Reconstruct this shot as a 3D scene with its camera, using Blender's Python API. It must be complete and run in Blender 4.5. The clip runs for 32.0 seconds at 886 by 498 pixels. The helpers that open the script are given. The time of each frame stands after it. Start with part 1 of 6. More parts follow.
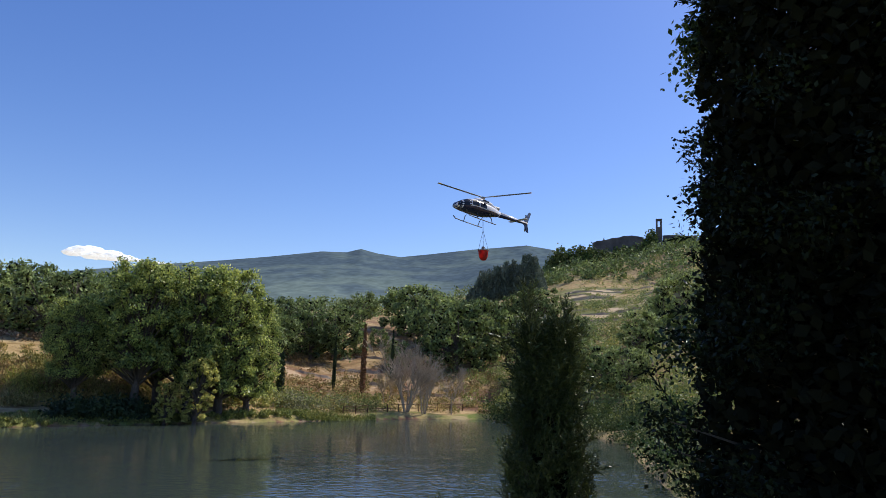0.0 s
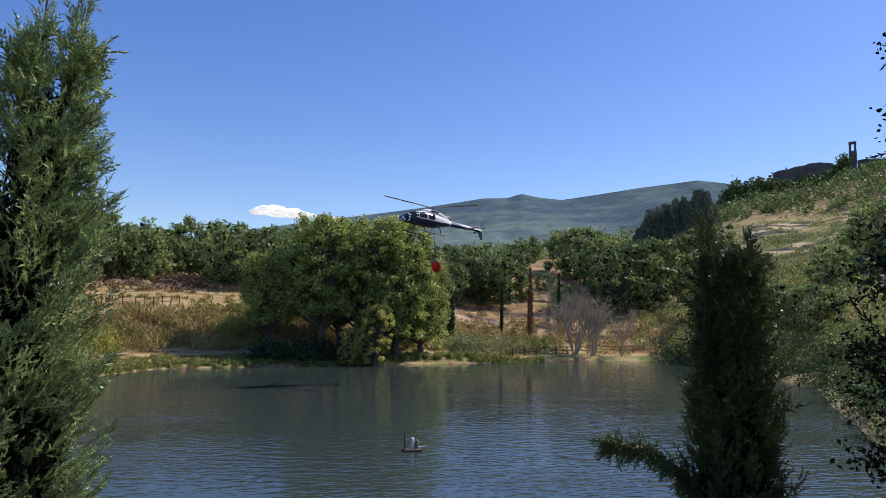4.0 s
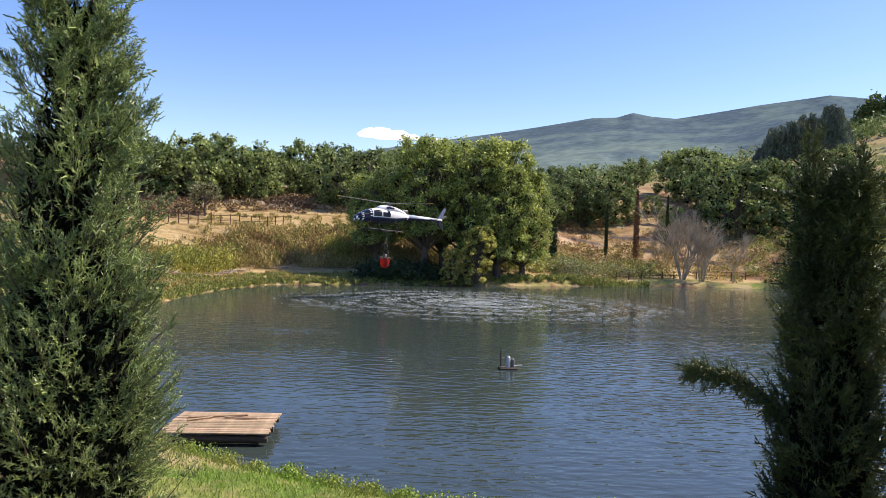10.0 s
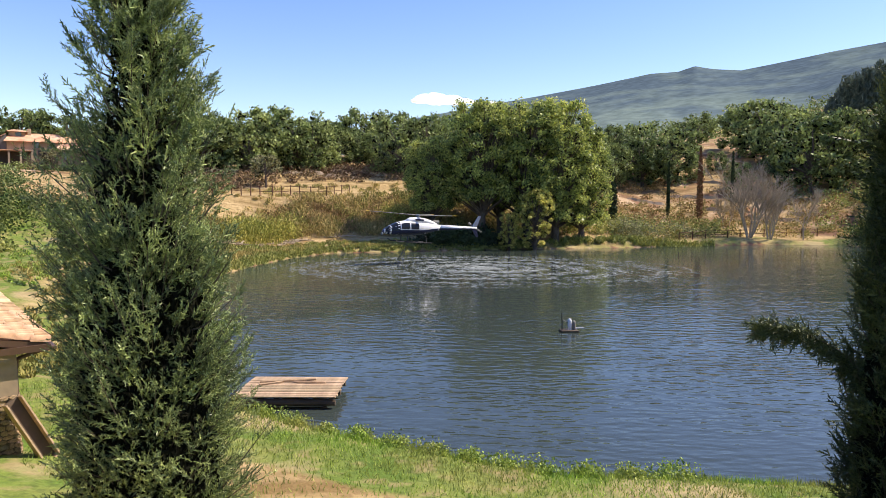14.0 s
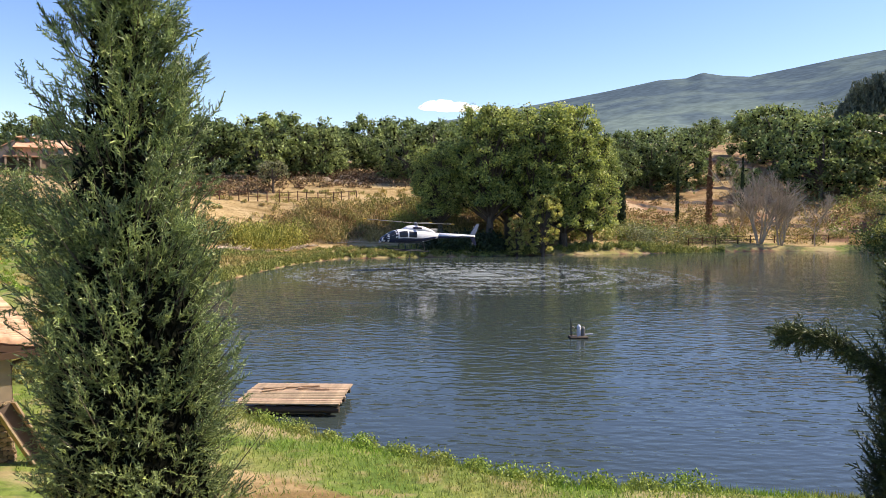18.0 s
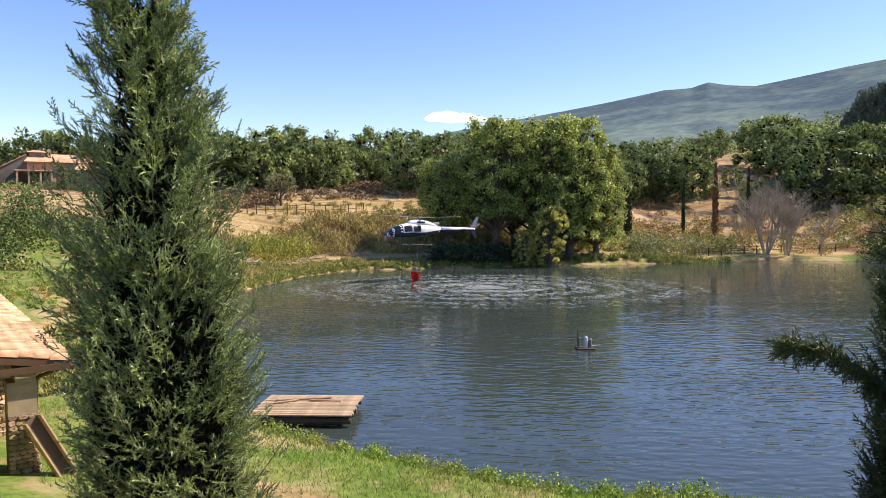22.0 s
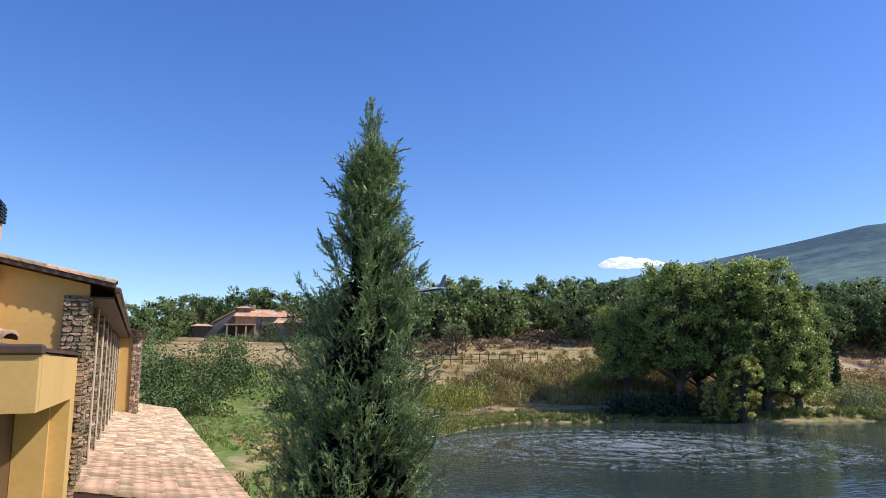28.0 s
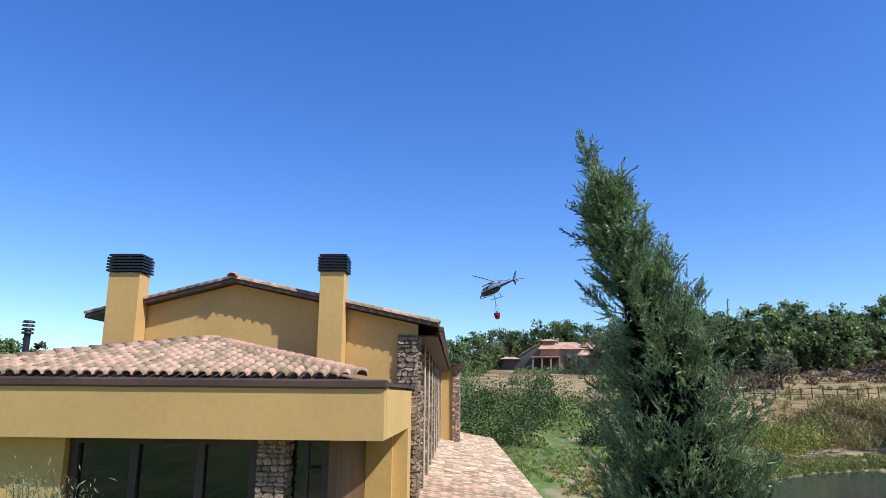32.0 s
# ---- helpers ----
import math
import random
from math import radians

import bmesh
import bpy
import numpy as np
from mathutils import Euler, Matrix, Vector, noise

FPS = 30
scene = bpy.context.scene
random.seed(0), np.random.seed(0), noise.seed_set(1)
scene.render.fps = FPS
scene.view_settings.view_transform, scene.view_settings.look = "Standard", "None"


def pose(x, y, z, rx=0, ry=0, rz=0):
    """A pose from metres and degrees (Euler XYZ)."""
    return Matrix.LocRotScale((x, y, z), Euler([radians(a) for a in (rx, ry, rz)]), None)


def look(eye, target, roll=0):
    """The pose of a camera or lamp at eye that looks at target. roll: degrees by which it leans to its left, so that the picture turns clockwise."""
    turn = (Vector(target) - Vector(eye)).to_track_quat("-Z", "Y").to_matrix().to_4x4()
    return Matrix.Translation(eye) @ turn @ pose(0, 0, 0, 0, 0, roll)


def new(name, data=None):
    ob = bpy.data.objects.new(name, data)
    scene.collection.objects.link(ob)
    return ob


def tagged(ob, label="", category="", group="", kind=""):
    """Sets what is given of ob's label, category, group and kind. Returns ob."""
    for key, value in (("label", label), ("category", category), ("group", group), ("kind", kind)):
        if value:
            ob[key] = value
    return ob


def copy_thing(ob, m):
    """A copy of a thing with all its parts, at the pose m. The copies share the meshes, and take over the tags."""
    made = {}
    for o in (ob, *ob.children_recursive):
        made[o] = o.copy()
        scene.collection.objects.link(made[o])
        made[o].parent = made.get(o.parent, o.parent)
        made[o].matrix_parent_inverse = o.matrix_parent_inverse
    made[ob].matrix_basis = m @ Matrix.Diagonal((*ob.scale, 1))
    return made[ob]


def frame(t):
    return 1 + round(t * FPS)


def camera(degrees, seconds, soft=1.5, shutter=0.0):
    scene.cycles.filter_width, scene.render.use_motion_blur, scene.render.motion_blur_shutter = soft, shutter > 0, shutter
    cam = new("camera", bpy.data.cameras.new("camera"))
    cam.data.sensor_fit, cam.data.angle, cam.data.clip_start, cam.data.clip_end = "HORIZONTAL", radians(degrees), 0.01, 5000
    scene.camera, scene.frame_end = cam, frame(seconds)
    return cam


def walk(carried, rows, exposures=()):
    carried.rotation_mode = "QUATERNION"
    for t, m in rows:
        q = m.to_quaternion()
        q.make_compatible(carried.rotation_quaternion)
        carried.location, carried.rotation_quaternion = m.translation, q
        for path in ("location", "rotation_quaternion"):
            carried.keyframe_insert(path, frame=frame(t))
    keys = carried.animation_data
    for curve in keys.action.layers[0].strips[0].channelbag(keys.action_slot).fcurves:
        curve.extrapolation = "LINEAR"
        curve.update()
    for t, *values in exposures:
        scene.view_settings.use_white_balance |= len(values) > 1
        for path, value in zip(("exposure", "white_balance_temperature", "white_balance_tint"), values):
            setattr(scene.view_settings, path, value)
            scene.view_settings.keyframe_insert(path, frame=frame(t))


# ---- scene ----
cam = camera(65.1, 32.0, soft=0.7)


PATH = [
    (0, (0.2, 0.27, 6.95), (1.97, 1.132, 7.305), 2.2),
    (0.5, (0.2, 0.27, 6.94), (1.964, 1.154, 7.268), 1.2),
    (1, (0.2, 0.28, 6.93), (1.942, 1.212, 7.244), 1.4),
    (1.5, (0.191, 0.283, 6.948), (1.903, 1.284, 7.205), 1.2),
    (2, (0.206, 0.356, 6.851), (1.884, 1.421, 7.072), 2.5),
    (2.5, (0.117, 0.287, 6.996), (1.767, 1.396, 7.217), 1.9),
    (3, (0.173, 0.362, 6.864), (1.774, 1.548, 7.042), 1.5),
    (3.5, (0.18, 0.387, 6.911), (1.737, 1.626, 7.113), 1.5),
    (4, (0.073, 0.321, 6.855), (1.616, 1.581, 7.039), 1.3),
    (4.5, (0.112, 0.275, 6.924), (1.631, 1.566, 7.082), 1.3),
    (6.5, (-0.242, 0.135, 6.884), (1.231, 1.485, 6.971), 1.7),
    (7, (-0.253, 0.148, 6.901), (1.203, 1.518, 6.946), 1.4),
    (7.5, (-0.249, 0.172, 6.84), (1.187, 1.564, 6.871), 1.0),
    (8, (-0.2, 0.186, 6.813), (1.182, 1.631, 6.807), 1.0),
    (8.5, (0.012, 0.102, 6.823), (1.324, 1.612, 6.803), 0.8),
    (9, (0.274, 0.136, 6.875), (1.596, 1.637, 6.854), 3.0),
    (9.5, (0.391, 0.134, 6.84), (1.739, 1.61, 6.785), 2.5),
    (10, (0.364, 0.103, 6.818), (1.711, 1.581, 6.77), 2.0),
    (10.5, (0.358, 0.114, 6.815), (1.661, 1.628, 6.71), 0.6),
    (11, (0.327, 0.134, 6.781), (1.601, 1.671, 6.66), 1.6),
    (11.5, (0.303, 0.093, 6.814), (1.559, 1.645, 6.699), 1.6),
    (12, (0.306, 0.098, 6.784), (1.559, 1.653, 6.674), 1.0),
    (12.5, (0.303, 0.094, 6.787), (1.523, 1.674, 6.675), 0.9),
    (13, (0.348, 0.088, 6.785), (1.558, 1.675, 6.65), 0.5),
    (13.5, (0.385, 0.119, 6.759), (1.6, 1.701, 6.606), 0.2),
    (14, (0.308, 0.082, 6.799), (1.526, 1.662, 6.648), 0.2),
    (14.5, (0.253, 0.062, 6.794), (1.453, 1.657, 6.678), 0.5),
    (16.5, (0.456, 0.242, 6.722), (1.65, 1.842, 6.598), 0.1),
    (17, (0.326, 0.141, 6.778), (1.535, 1.728, 6.65), 0.1),
    (17.5, (0.446, 0.259, 6.715), (1.654, 1.847, 6.583), 0.1),
    (18, (0.634, 0.454, 6.669), (1.835, 2.048, 6.537), 0.2),
    (18.5, (0.423, 0.247, 6.756), (1.621, 1.843, 6.626), 0.4),
    (19, (0.262, 0.067, 6.787), (1.456, 1.666, 6.665), 0.3),
    (19.5, (0.306, 0.089, 6.802), (1.497, 1.691, 6.68), 0.1),
    (20, (0.474, 0.272, 6.739), (1.667, 1.873, 6.626), -0.1),
    (20.5, (0.497, 0.304, 6.743), (1.684, 1.91, 6.636), 0.0),
    (21, (0.312, 0.102, 6.815), (1.495, 1.711, 6.705), 0.3),
    (21.5, (0.237, 0.011, 6.867), (1.422, 1.618, 6.759), 0.0),
    (22, (0.268, 0.122, 6.803), (1.456, 1.728, 6.702), -0.1),
    (22.5, (0.432, 0.264, 6.758), (1.61, 1.877, 6.668), -0.2),
    (23, (0.347, 0.145, 6.912), (1.52, 1.761, 6.813), 0.3),
    (23.5, (0.324, 0.147, 6.85), (1.482, 1.776, 6.771), -0.1),
    (24, (0.35, 0.209, 6.832), (1.488, 1.852, 6.759), -0.1),
    (24.5, (0.42, 0.235, 6.808), (1.538, 1.893, 6.766), 0.3),
    (26.5, (0.191, 0.266, 6.878), (1.209, 1.977, 7.076), -0.2),
    (27, (0.457, -0.104, 6.887), (1.32, 1.689, 7.09), -1.1),
    (27.5, (0.432, -0.055, 6.895), (1.224, 1.761, 7.164), -0.2),
    (28, (0.371, -0.014, 6.931), (1.118, 1.812, 7.255), -0.2),
    (28.5, (0.324, 0.167, 6.972), (0.876, 2.052, 7.348), 0.85),
    (29, (0.302, 0.183, 6.996), (0.721, 2.097, 7.396), 1.05),
    (29.5, (0.298, 0.102, 7.004), (0.646, 2.029, 7.408), 0.75),
    (30, (0.28, 0.129, 6.998), (0.6, 2.062, 7.399), 0.35),
    (30.5, (0.258, 0.08, 7.011), (0.477, 2.023, 7.428), 0.65),
    (31, (0.227, 0.097, 7.005), (0.332, 2.052, 7.412), 0.65),
    (31.5, (0.214, 0.059, 7.001), (0.243, 2.017, 7.408), 0.65),
    (32, (0.211, 0.0, 6.994), (0.132, 1.956, 7.404), 0.55),
]
walk(cam, [(t, look(*p)) for t, *p in PATH],
     exposures=[(0.0, -0.08, 6750, 10), (1.5, -0.08, 6700, 10), (3.5, -0.1, 6600, 10), (6.5, 0.15, 6900, 11), (9.0, 0.37, 7200, 12), (13.0, 0.53, 7500, 13), (24.5, 0.53, 7500, 13), (26.5, 0.2, 6500, 10), (28.5, 0.0, 5950, 7), (30.0, -0.02, 5520, 5), (32.0, -0.02, 5520, 5)])

# ---- light ----
SUN_AZ, SUN_EL = 117.0, 48.0          # clockwise from +Y, and above the horizon
world = bpy.data.worlds.new("sky")
scene.world = world
world.use_nodes = True
wt = world.node_tree
sky = wt.nodes.new("ShaderNodeTexSky")
sky.sky_type, sky.sun_disc = "NISHITA", False
sky.sun_elevation, sky.sun_rotation = radians(SUN_EL), radians(SUN_AZ)
sky.altitude, sky.air_density, sky.dust_density, sky.ozone_density = 400, 1.0, 0.4, 3.2
wt.nodes["Background"].inputs["Strength"].default_value = 0.92
deep = wt.nodes.new("ShaderNodeHueSaturation")
deep.inputs["Saturation"].default_value, deep.inputs["Hue"].default_value, deep.inputs["Value"].default_value = 1.27, 0.5185, 0.188
even = wt.nodes.new("ShaderNodeGamma")
even.inputs["Gamma"].default_value = 0.90
wt.links.new(sky.outputs[0], deep.inputs["Color"])
wt.links.new(deep.outputs[0], even.inputs["Color"])
wt.links.new(even.outputs[0], wt.nodes["Background"].inputs["Color"])
sun = new("sun", bpy.data.lights.new("sun", "SUN"))
sun.data.energy, sun.data.angle, sun.data.color = 5.0, radians(0.53), (1.0, 0.95, 0.87)
SUN_DIR = Vector((math.sin(radians(SUN_AZ)) * math.cos(radians(SUN_EL)), math.cos(radians(SUN_AZ)) * math.cos(radians(SUN_EL)), math.sin(radians(SUN_EL))))
sun.matrix_basis = look((60, -40, 120), Vector((60, -40, 120)) - SUN_DIR)


# ---- materials ----
def material(name, color, rough=0.8, metal=0.0, vary=0.25, scale=3.0, bump=0.0, bump_scale=30.0, leaf=0.0, island=0.0, obj=0.0, second=None, second_scale=0.4, spec=0.5, stretch=(1, 1, 1)):
    """Principled surface: grain and stains at two scales, optional relief, leaf translucency, and variation by piece."""
    m = bpy.data.materials.new(name)
    m.use_nodes = True
    nt = m.node_tree
    n, l = nt.nodes, nt.links
    p = n["Principled BSDF"]
    p.inputs["Roughness"].default_value, p.inputs["Metallic"].default_value = rough, metal
    p.inputs["Specular IOR Level"].default_value = spec
    tc = n.new("ShaderNodeTexCoord")
    mp = n.new("ShaderNodeMapping")
    mp.inputs["Scale"].default_value = stretch
    l.new(tc.outputs["Object"], mp.inputs["Vector"])
    big, fine = n.new("ShaderNodeTexNoise"), n.new("ShaderNodeTexNoise")
    big.inputs["Scale"].default_value, big.inputs["Detail"].default_value = second_scale, 4
    fine.inputs["Scale"].default_value, fine.inputs["Detail"].default_value = scale, 6
    l.new(mp.outputs[0], big.inputs["Vector"])
    l.new(mp.outputs[0], fine.inputs["Vector"])
    mixer = n.new("ShaderNodeMix")
    mixer.data_type = "RGBA"
    mixer.inputs["A"].default_value = (*color, 1)
    mixer.inputs["B"].default_value = (*(second or [c * 0.7 for c in color]), 1)
    ramp = n.new("ShaderNodeMapRange")
    ramp.inputs["From Min"].default_value, ramp.inputs["From Max"].default_value = 0.38, 0.62
    l.new(big.outputs["Fac"], ramp.inputs["Value"])
    l.new(ramp.outputs[0], mixer.inputs["Factor"])
    hsv = n.new("ShaderNodeHueSaturation")
    l.new(mixer.outputs["Result"], hsv.inputs["Color"])
    val = n.new("ShaderNodeMapRange")
    val.inputs["From Min"].default_value, val.inputs["From Max"].default_value = 0.25, 0.75
    val.inputs["To Min"].default_value, val.inputs["To Max"].default_value = 1 - vary, 1 + vary
    l.new(fine.outputs["Fac"], val.inputs["Value"])
    last = val.outputs[0]
    for amount, node, socket in ((island, "ShaderNodeNewGeometry", "Random Per Island"), (obj, "ShaderNodeObjectInfo", "Random")):
        if amount:
            g = n.new(node)
            r = n.new("ShaderNodeMapRange")
            r.inputs["To Min"].default_value, r.inputs["To Max"].default_value = 1 - amount, 1 + amount
            l.new(g.outputs[socket], r.inputs["Value"])
            mul = n.new("ShaderNodeMath")
            mul.operation = "MULTIPLY"
            l.new(last, mul.inputs[0])
            l.new(r.outputs[0], mul.inputs[1])
            last = mul.outputs[0]
            hue = n.new("ShaderNodeMapRange")
            hue.inputs["To Min"].default_value, hue.inputs["To Max"].default_value = 0.5 + 0.04 * amount, 0.5 - 0.05 * amount
            l.new(g.outputs[socket], hue.inputs["Value"])
            l.new(hue.outputs[0], hsv.inputs["Hue"])
    l.new(last, hsv.inputs["Value"])
    l.new(hsv.outputs[0], p.inputs["Base Color"])
    if bump:
        bt, bn = n.new("ShaderNodeTexNoise"), n.new("ShaderNodeBump")
        bt.inputs["Scale"].default_value, bt.inputs["Detail"].default_value = bump_scale, 5
        bn.inputs["Strength"].default_value, bn.inputs["Distance"].default_value = bump, 0.05
        l.new(mp.outputs[0], bt.inputs["Vector"])
        l.new(bt.outputs["Fac"], bn.inputs["Height"])
        l.new(bn.outputs[0], p.inputs["Normal"])
    if leaf:
        tr, add = n.new("ShaderNodeBsdfTranslucent"), n.new("ShaderNodeMixShader")
        l.new(hsv.outputs[0], tr.inputs["Color"])
        add.inputs[0].default_value = leaf
        l.new(p.outputs[0], add.inputs[1])
        l.new(tr.outputs[0], add.inputs[2])
        l.new(add.outputs[0], n["Material Output"].inputs["Surface"])
    return m


M = {
    "leaf_oak": material("oak_leaves", (0.235, 0.295, 0.095), 0.55, leaf=0.30, island=0.6, second=(0.135, 0.18, 0.06), second_scale=0.3, obj=0.25, spec=0.3),
    "leaf_poplar": material("poplar_leaves", (0.41, 0.475, 0.125), 0.42, leaf=0.40, island=0.65, second=(0.22, 0.29, 0.075), second_scale=0.25, spec=0.5),
    "leaf_yellow": material("yellow_green_leaves", (0.62, 0.58, 0.16), 0.5, leaf=0.42, island=0.45, second=(0.46, 0.47, 0.12), spec=0.4),
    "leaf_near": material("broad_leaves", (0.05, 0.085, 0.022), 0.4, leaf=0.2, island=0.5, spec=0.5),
    "needles": material("cypress_sprays", (0.315, 0.40, 0.145), 0.42, leaf=0.12, island=0.65, second=(0.12, 0.175, 0.068), second_scale=3.5, spec=0.5),
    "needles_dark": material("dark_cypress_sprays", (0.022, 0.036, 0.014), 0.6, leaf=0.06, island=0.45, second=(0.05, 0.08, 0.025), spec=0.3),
    "conifer": material("conifer_foliage", (0.12, 0.155, 0.115), 0.7, leaf=0.15, island=0.35, second=(0.085, 0.115, 0.085), second_scale=0.05, spec=0.2),
    "needles_mid": material("green_cypress_sprays", (0.052, 0.073, 0.026), 0.45, leaf=0.06, island=0.55, second=(0.12, 0.145, 0.046), second_scale=0.8, spec=0.3),
    # backlit shade put into the leaf colour, near-black all round
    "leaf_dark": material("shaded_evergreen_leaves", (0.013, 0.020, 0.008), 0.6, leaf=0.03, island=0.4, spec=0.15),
    "needles_brown": material("dry_cypress_sprays", (0.26, 0.14, 0.065), 0.7, leaf=0.1, island=0.4, spec=0.2),
    "olive": material("olive_leaves", (0.27, 0.29, 0.105), 0.6, leaf=0.25, island=0.5, second=(0.42, 0.40, 0.13), second_scale=0.03, spec=0.3),
    "scrub_dry": material("dry_scrub", (0.44, 0.345, 0.125), 0.8, leaf=0.2, island=0.45, second=(0.24, 0.235, 0.07), second_scale=0.2, spec=0.2),
    "scrub_rust": material("rusty_bramble", (0.25, 0.16, 0.07), 0.8, leaf=0.15, island=0.45, second=(0.38, 0.29, 0.115), second_scale=0.22, spec=0.2),
    "scrub_green": material("green_bramble", (0.21, 0.26, 0.075), 0.6, leaf=0.25, island=0.45, second=(0.36, 0.37, 0.11), second_scale=0.12, spec=0.3),
    "bramble": material("dark_bramble_leaves", (0.055, 0.105, 0.028), 0.55, leaf=0.16, island=0.6, second=(0.14, 0.17, 0.052), second_scale=0.25, spec=0.2),
    "grass": material("grass_blades", (0.22, 0.37, 0.055), 0.55, leaf=0.3, island=0.5, second=(0.27, 0.30, 0.08), second_scale=0.35, spec=0.3),
    "bark": material("bark", (0.13, 0.10, 0.075), 0.9, vary=0.4, scale=12, bump=0.5, bump_scale=20, stretch=(1, 1, 0.25)),
    # inner twigs coloured near-black for the shade between the leaves
    "shade_twigs": material("shade_dark_inner_twigs", (0.014, 0.015, 0.009), 0.95, vary=0.4, spec=0.05),
    "bark_grey": material("grey_bare_wood", (0.50, 0.40, 0.28), 0.9, vary=0.3, scale=12),
    "plaster": material("ochre_plaster", (0.71, 0.43, 0.135), 0.9, vary=0.06, scale=9, bump=0.12, bump_scale=90, second=(0.66, 0.39, 0.12), second_scale=0.7),
    "stone": material("rubble_stone", (0.53, 0.375, 0.22), 0.9, vary=0.4, scale=9, bump=0.7, bump_scale=14, obj=0.45, island=0.45, second=(0.36, 0.255, 0.15), second_scale=2.5),
    # porch plaster with the shade of the eaves put into its colour
    "taupe": material("eave_shaded_plaster", (0.36, 0.275, 0.18), 0.9, vary=0.15, scale=6, bump=0.15, bump_scale=60),
    # sunlight put into the colour: cream for the pillars' lit faces
    "cream": material("sunlit_face_cream", (0.68, 0.52, 0.32), 0.9, vary=0.15, scale=5, bump=0.15, bump_scale=50),
    "mortar": material("mortar", (0.17, 0.13, 0.09), 0.95, vary=0.2, scale=20, bump=0.4),
    "tile": material("clay_roof_tile", (0.50, 0.30, 0.165), 0.85, vary=0.36, scale=7, bump=0.25, bump_scale=40, obj=0.42, island=0.42, second=(0.60, 0.435, 0.27), second_scale=1.3),
    "brownmetal": material("brown_painted_metal", (0.12, 0.065, 0.04), 0.5, vary=0.15, scale=6),
    "blackmetal": material("black_painted_metal", (0.018, 0.017, 0.018), 0.45, vary=0.2),
    "darkwood": material("dark_brown_wood", (0.07, 0.042, 0.026), 0.6, vary=0.3, scale=5, stretch=(1, 1, 0.1)),
    "wood": material("weathered_planks", (0.42, 0.30, 0.18), 0.85, vary=0.3, scale=6, obj=0.3, bump=0.3, bump_scale=25, stretch=(1, 0.15, 1)),
    "wood_dark": material("wet_timber", (0.10, 0.07, 0.045), 0.8, vary=0.3, obj=0.2),
    "driftwood": material("bleached_wood", (0.50, 0.40, 0.28), 0.9, vary=0.3, scale=8, obj=0.25),
    "fencewood": material("brown_fence_wood", (0.15, 0.075, 0.04), 0.85, vary=0.3, obj=0.3),
    "white": material("white_paint", (0.80, 0.80, 0.80), 0.3, vary=0.04, scale=4),
    "navy": material("dark_blue_paint", (0.015, 0.022, 0.06), 0.25, vary=0.1),
    "grey": material("grey_paint", (0.22, 0.23, 0.25), 0.4, vary=0.1),
    "bladeblack": material("rotor_blade_paint", (0.20, 0.19, 0.16), 0.45, vary=0.1),
    "yellow": material("yellow_blade_tip", (0.65, 0.42, 0.03), 0.4, vary=0.05),
    "red": material("red_bucket_fabric", (0.55, 0.035, 0.02), 0.6, vary=0.2, scale=2, bump=0.2, bump_scale=5),
    "cable": material("steel_cable", (0.12, 0.12, 0.12), 0.5, metal=0.6),
    "fartile": material("orange_roof_tiles", (0.57, 0.28, 0.155), 0.9, vary=0.3, scale=1.2, second=(0.62, 0.40, 0.26)),
    "shrub": material("shrub_leaves", (0.25, 0.27, 0.10), 0.5, leaf=0.3, island=0.4, second=(0.33, 0.30, 0.13), second_scale=2.0, spec=0.3),
    "farwall": material("farmhouse_render", (0.44, 0.32, 0.21), 0.9, vary=0.15, scale=1.5),
    "farstone": material("old_masonry", (0.115, 0.105, 0.10), 0.95, vary=0.35, scale=0.35, second_scale=0.05),
    "rock": material("terrace_stone", (0.52, 0.40, 0.27), 0.95, vary=0.35, scale=0.6, bump=0.3),
    "cloud": material("cloud", (0.95, 0.95, 0.95), 1.0, vary=0.03, scale=0.01, second=(0.9, 0.9, 0.92), second_scale=0.004, leaf=0.5),
    "golden": material("golden_green_leaves", (0.42, 0.40, 0.085), 0.6, leaf=0.25, island=0.5, second=(0.27, 0.29, 0.06), second_scale=0.4, spec=0.3),
    "orchard": material("grey_green_leaves", (0.27, 0.27, 0.13), 0.6, leaf=0.2, island=0.5, second=(0.18, 0.19, 0.09), spec=0.3),
    # brown undergrowth, the oaks' shade put into its colour as well
    "undergrowth": material("shade_dark_undergrowth", (0.15, 0.095, 0.052), 0.85, leaf=0.1, island=0.45, second=(0.26, 0.19, 0.10), second_scale=0.15, spec=0.2),
    # plaster of the entrance recess, its shade put into the brown colour
    "recess_shade": material("shaded_recess_plaster", (0.20, 0.10, 0.035), 0.6, vary=0.25, scale=5, stretch=(1, 1, 0.15)),
    "reed": material("reed_blades", (0.30, 0.31, 0.085), 0.6, leaf=0.25, island=0.5, second=(0.20, 0.24, 0.06), second_scale=0.4, spec=0.3),
    "bluegrey": material("grey_blue_paint", (0.17, 0.20, 0.26), 0.35, vary=0.1),
    # wall colour with the shade of rooms and veranda painted in
    "shade_wall": material("shade_dark_wall", (0.10, 0.08, 0.06), 0.9, vary=0.2),
}


def glass(name, color, rough=0.03):
    m = material(name, color, rough, vary=0.05, spec=0.8)
    return m


M["glass"] = glass("dark_window_glass", (0.010, 0.013, 0.013))
M["screen"] = glass("tinted_cockpit_glass", (0.012, 0.016, 0.022), 0.22)
M["screen"].node_tree.nodes["Principled BSDF"].inputs["Specular IOR Level"].default_value = 0.3

# faint glow added to the cloud in place of scattered sunlight
bsdf = M["cloud"].node_tree.nodes["Principled BSDF"]
bsdf.inputs["Emission Color"].default_value, bsdf.inputs["Emission Strength"].default_value = (0.85, 0.92, 1.0, 1), 0.45

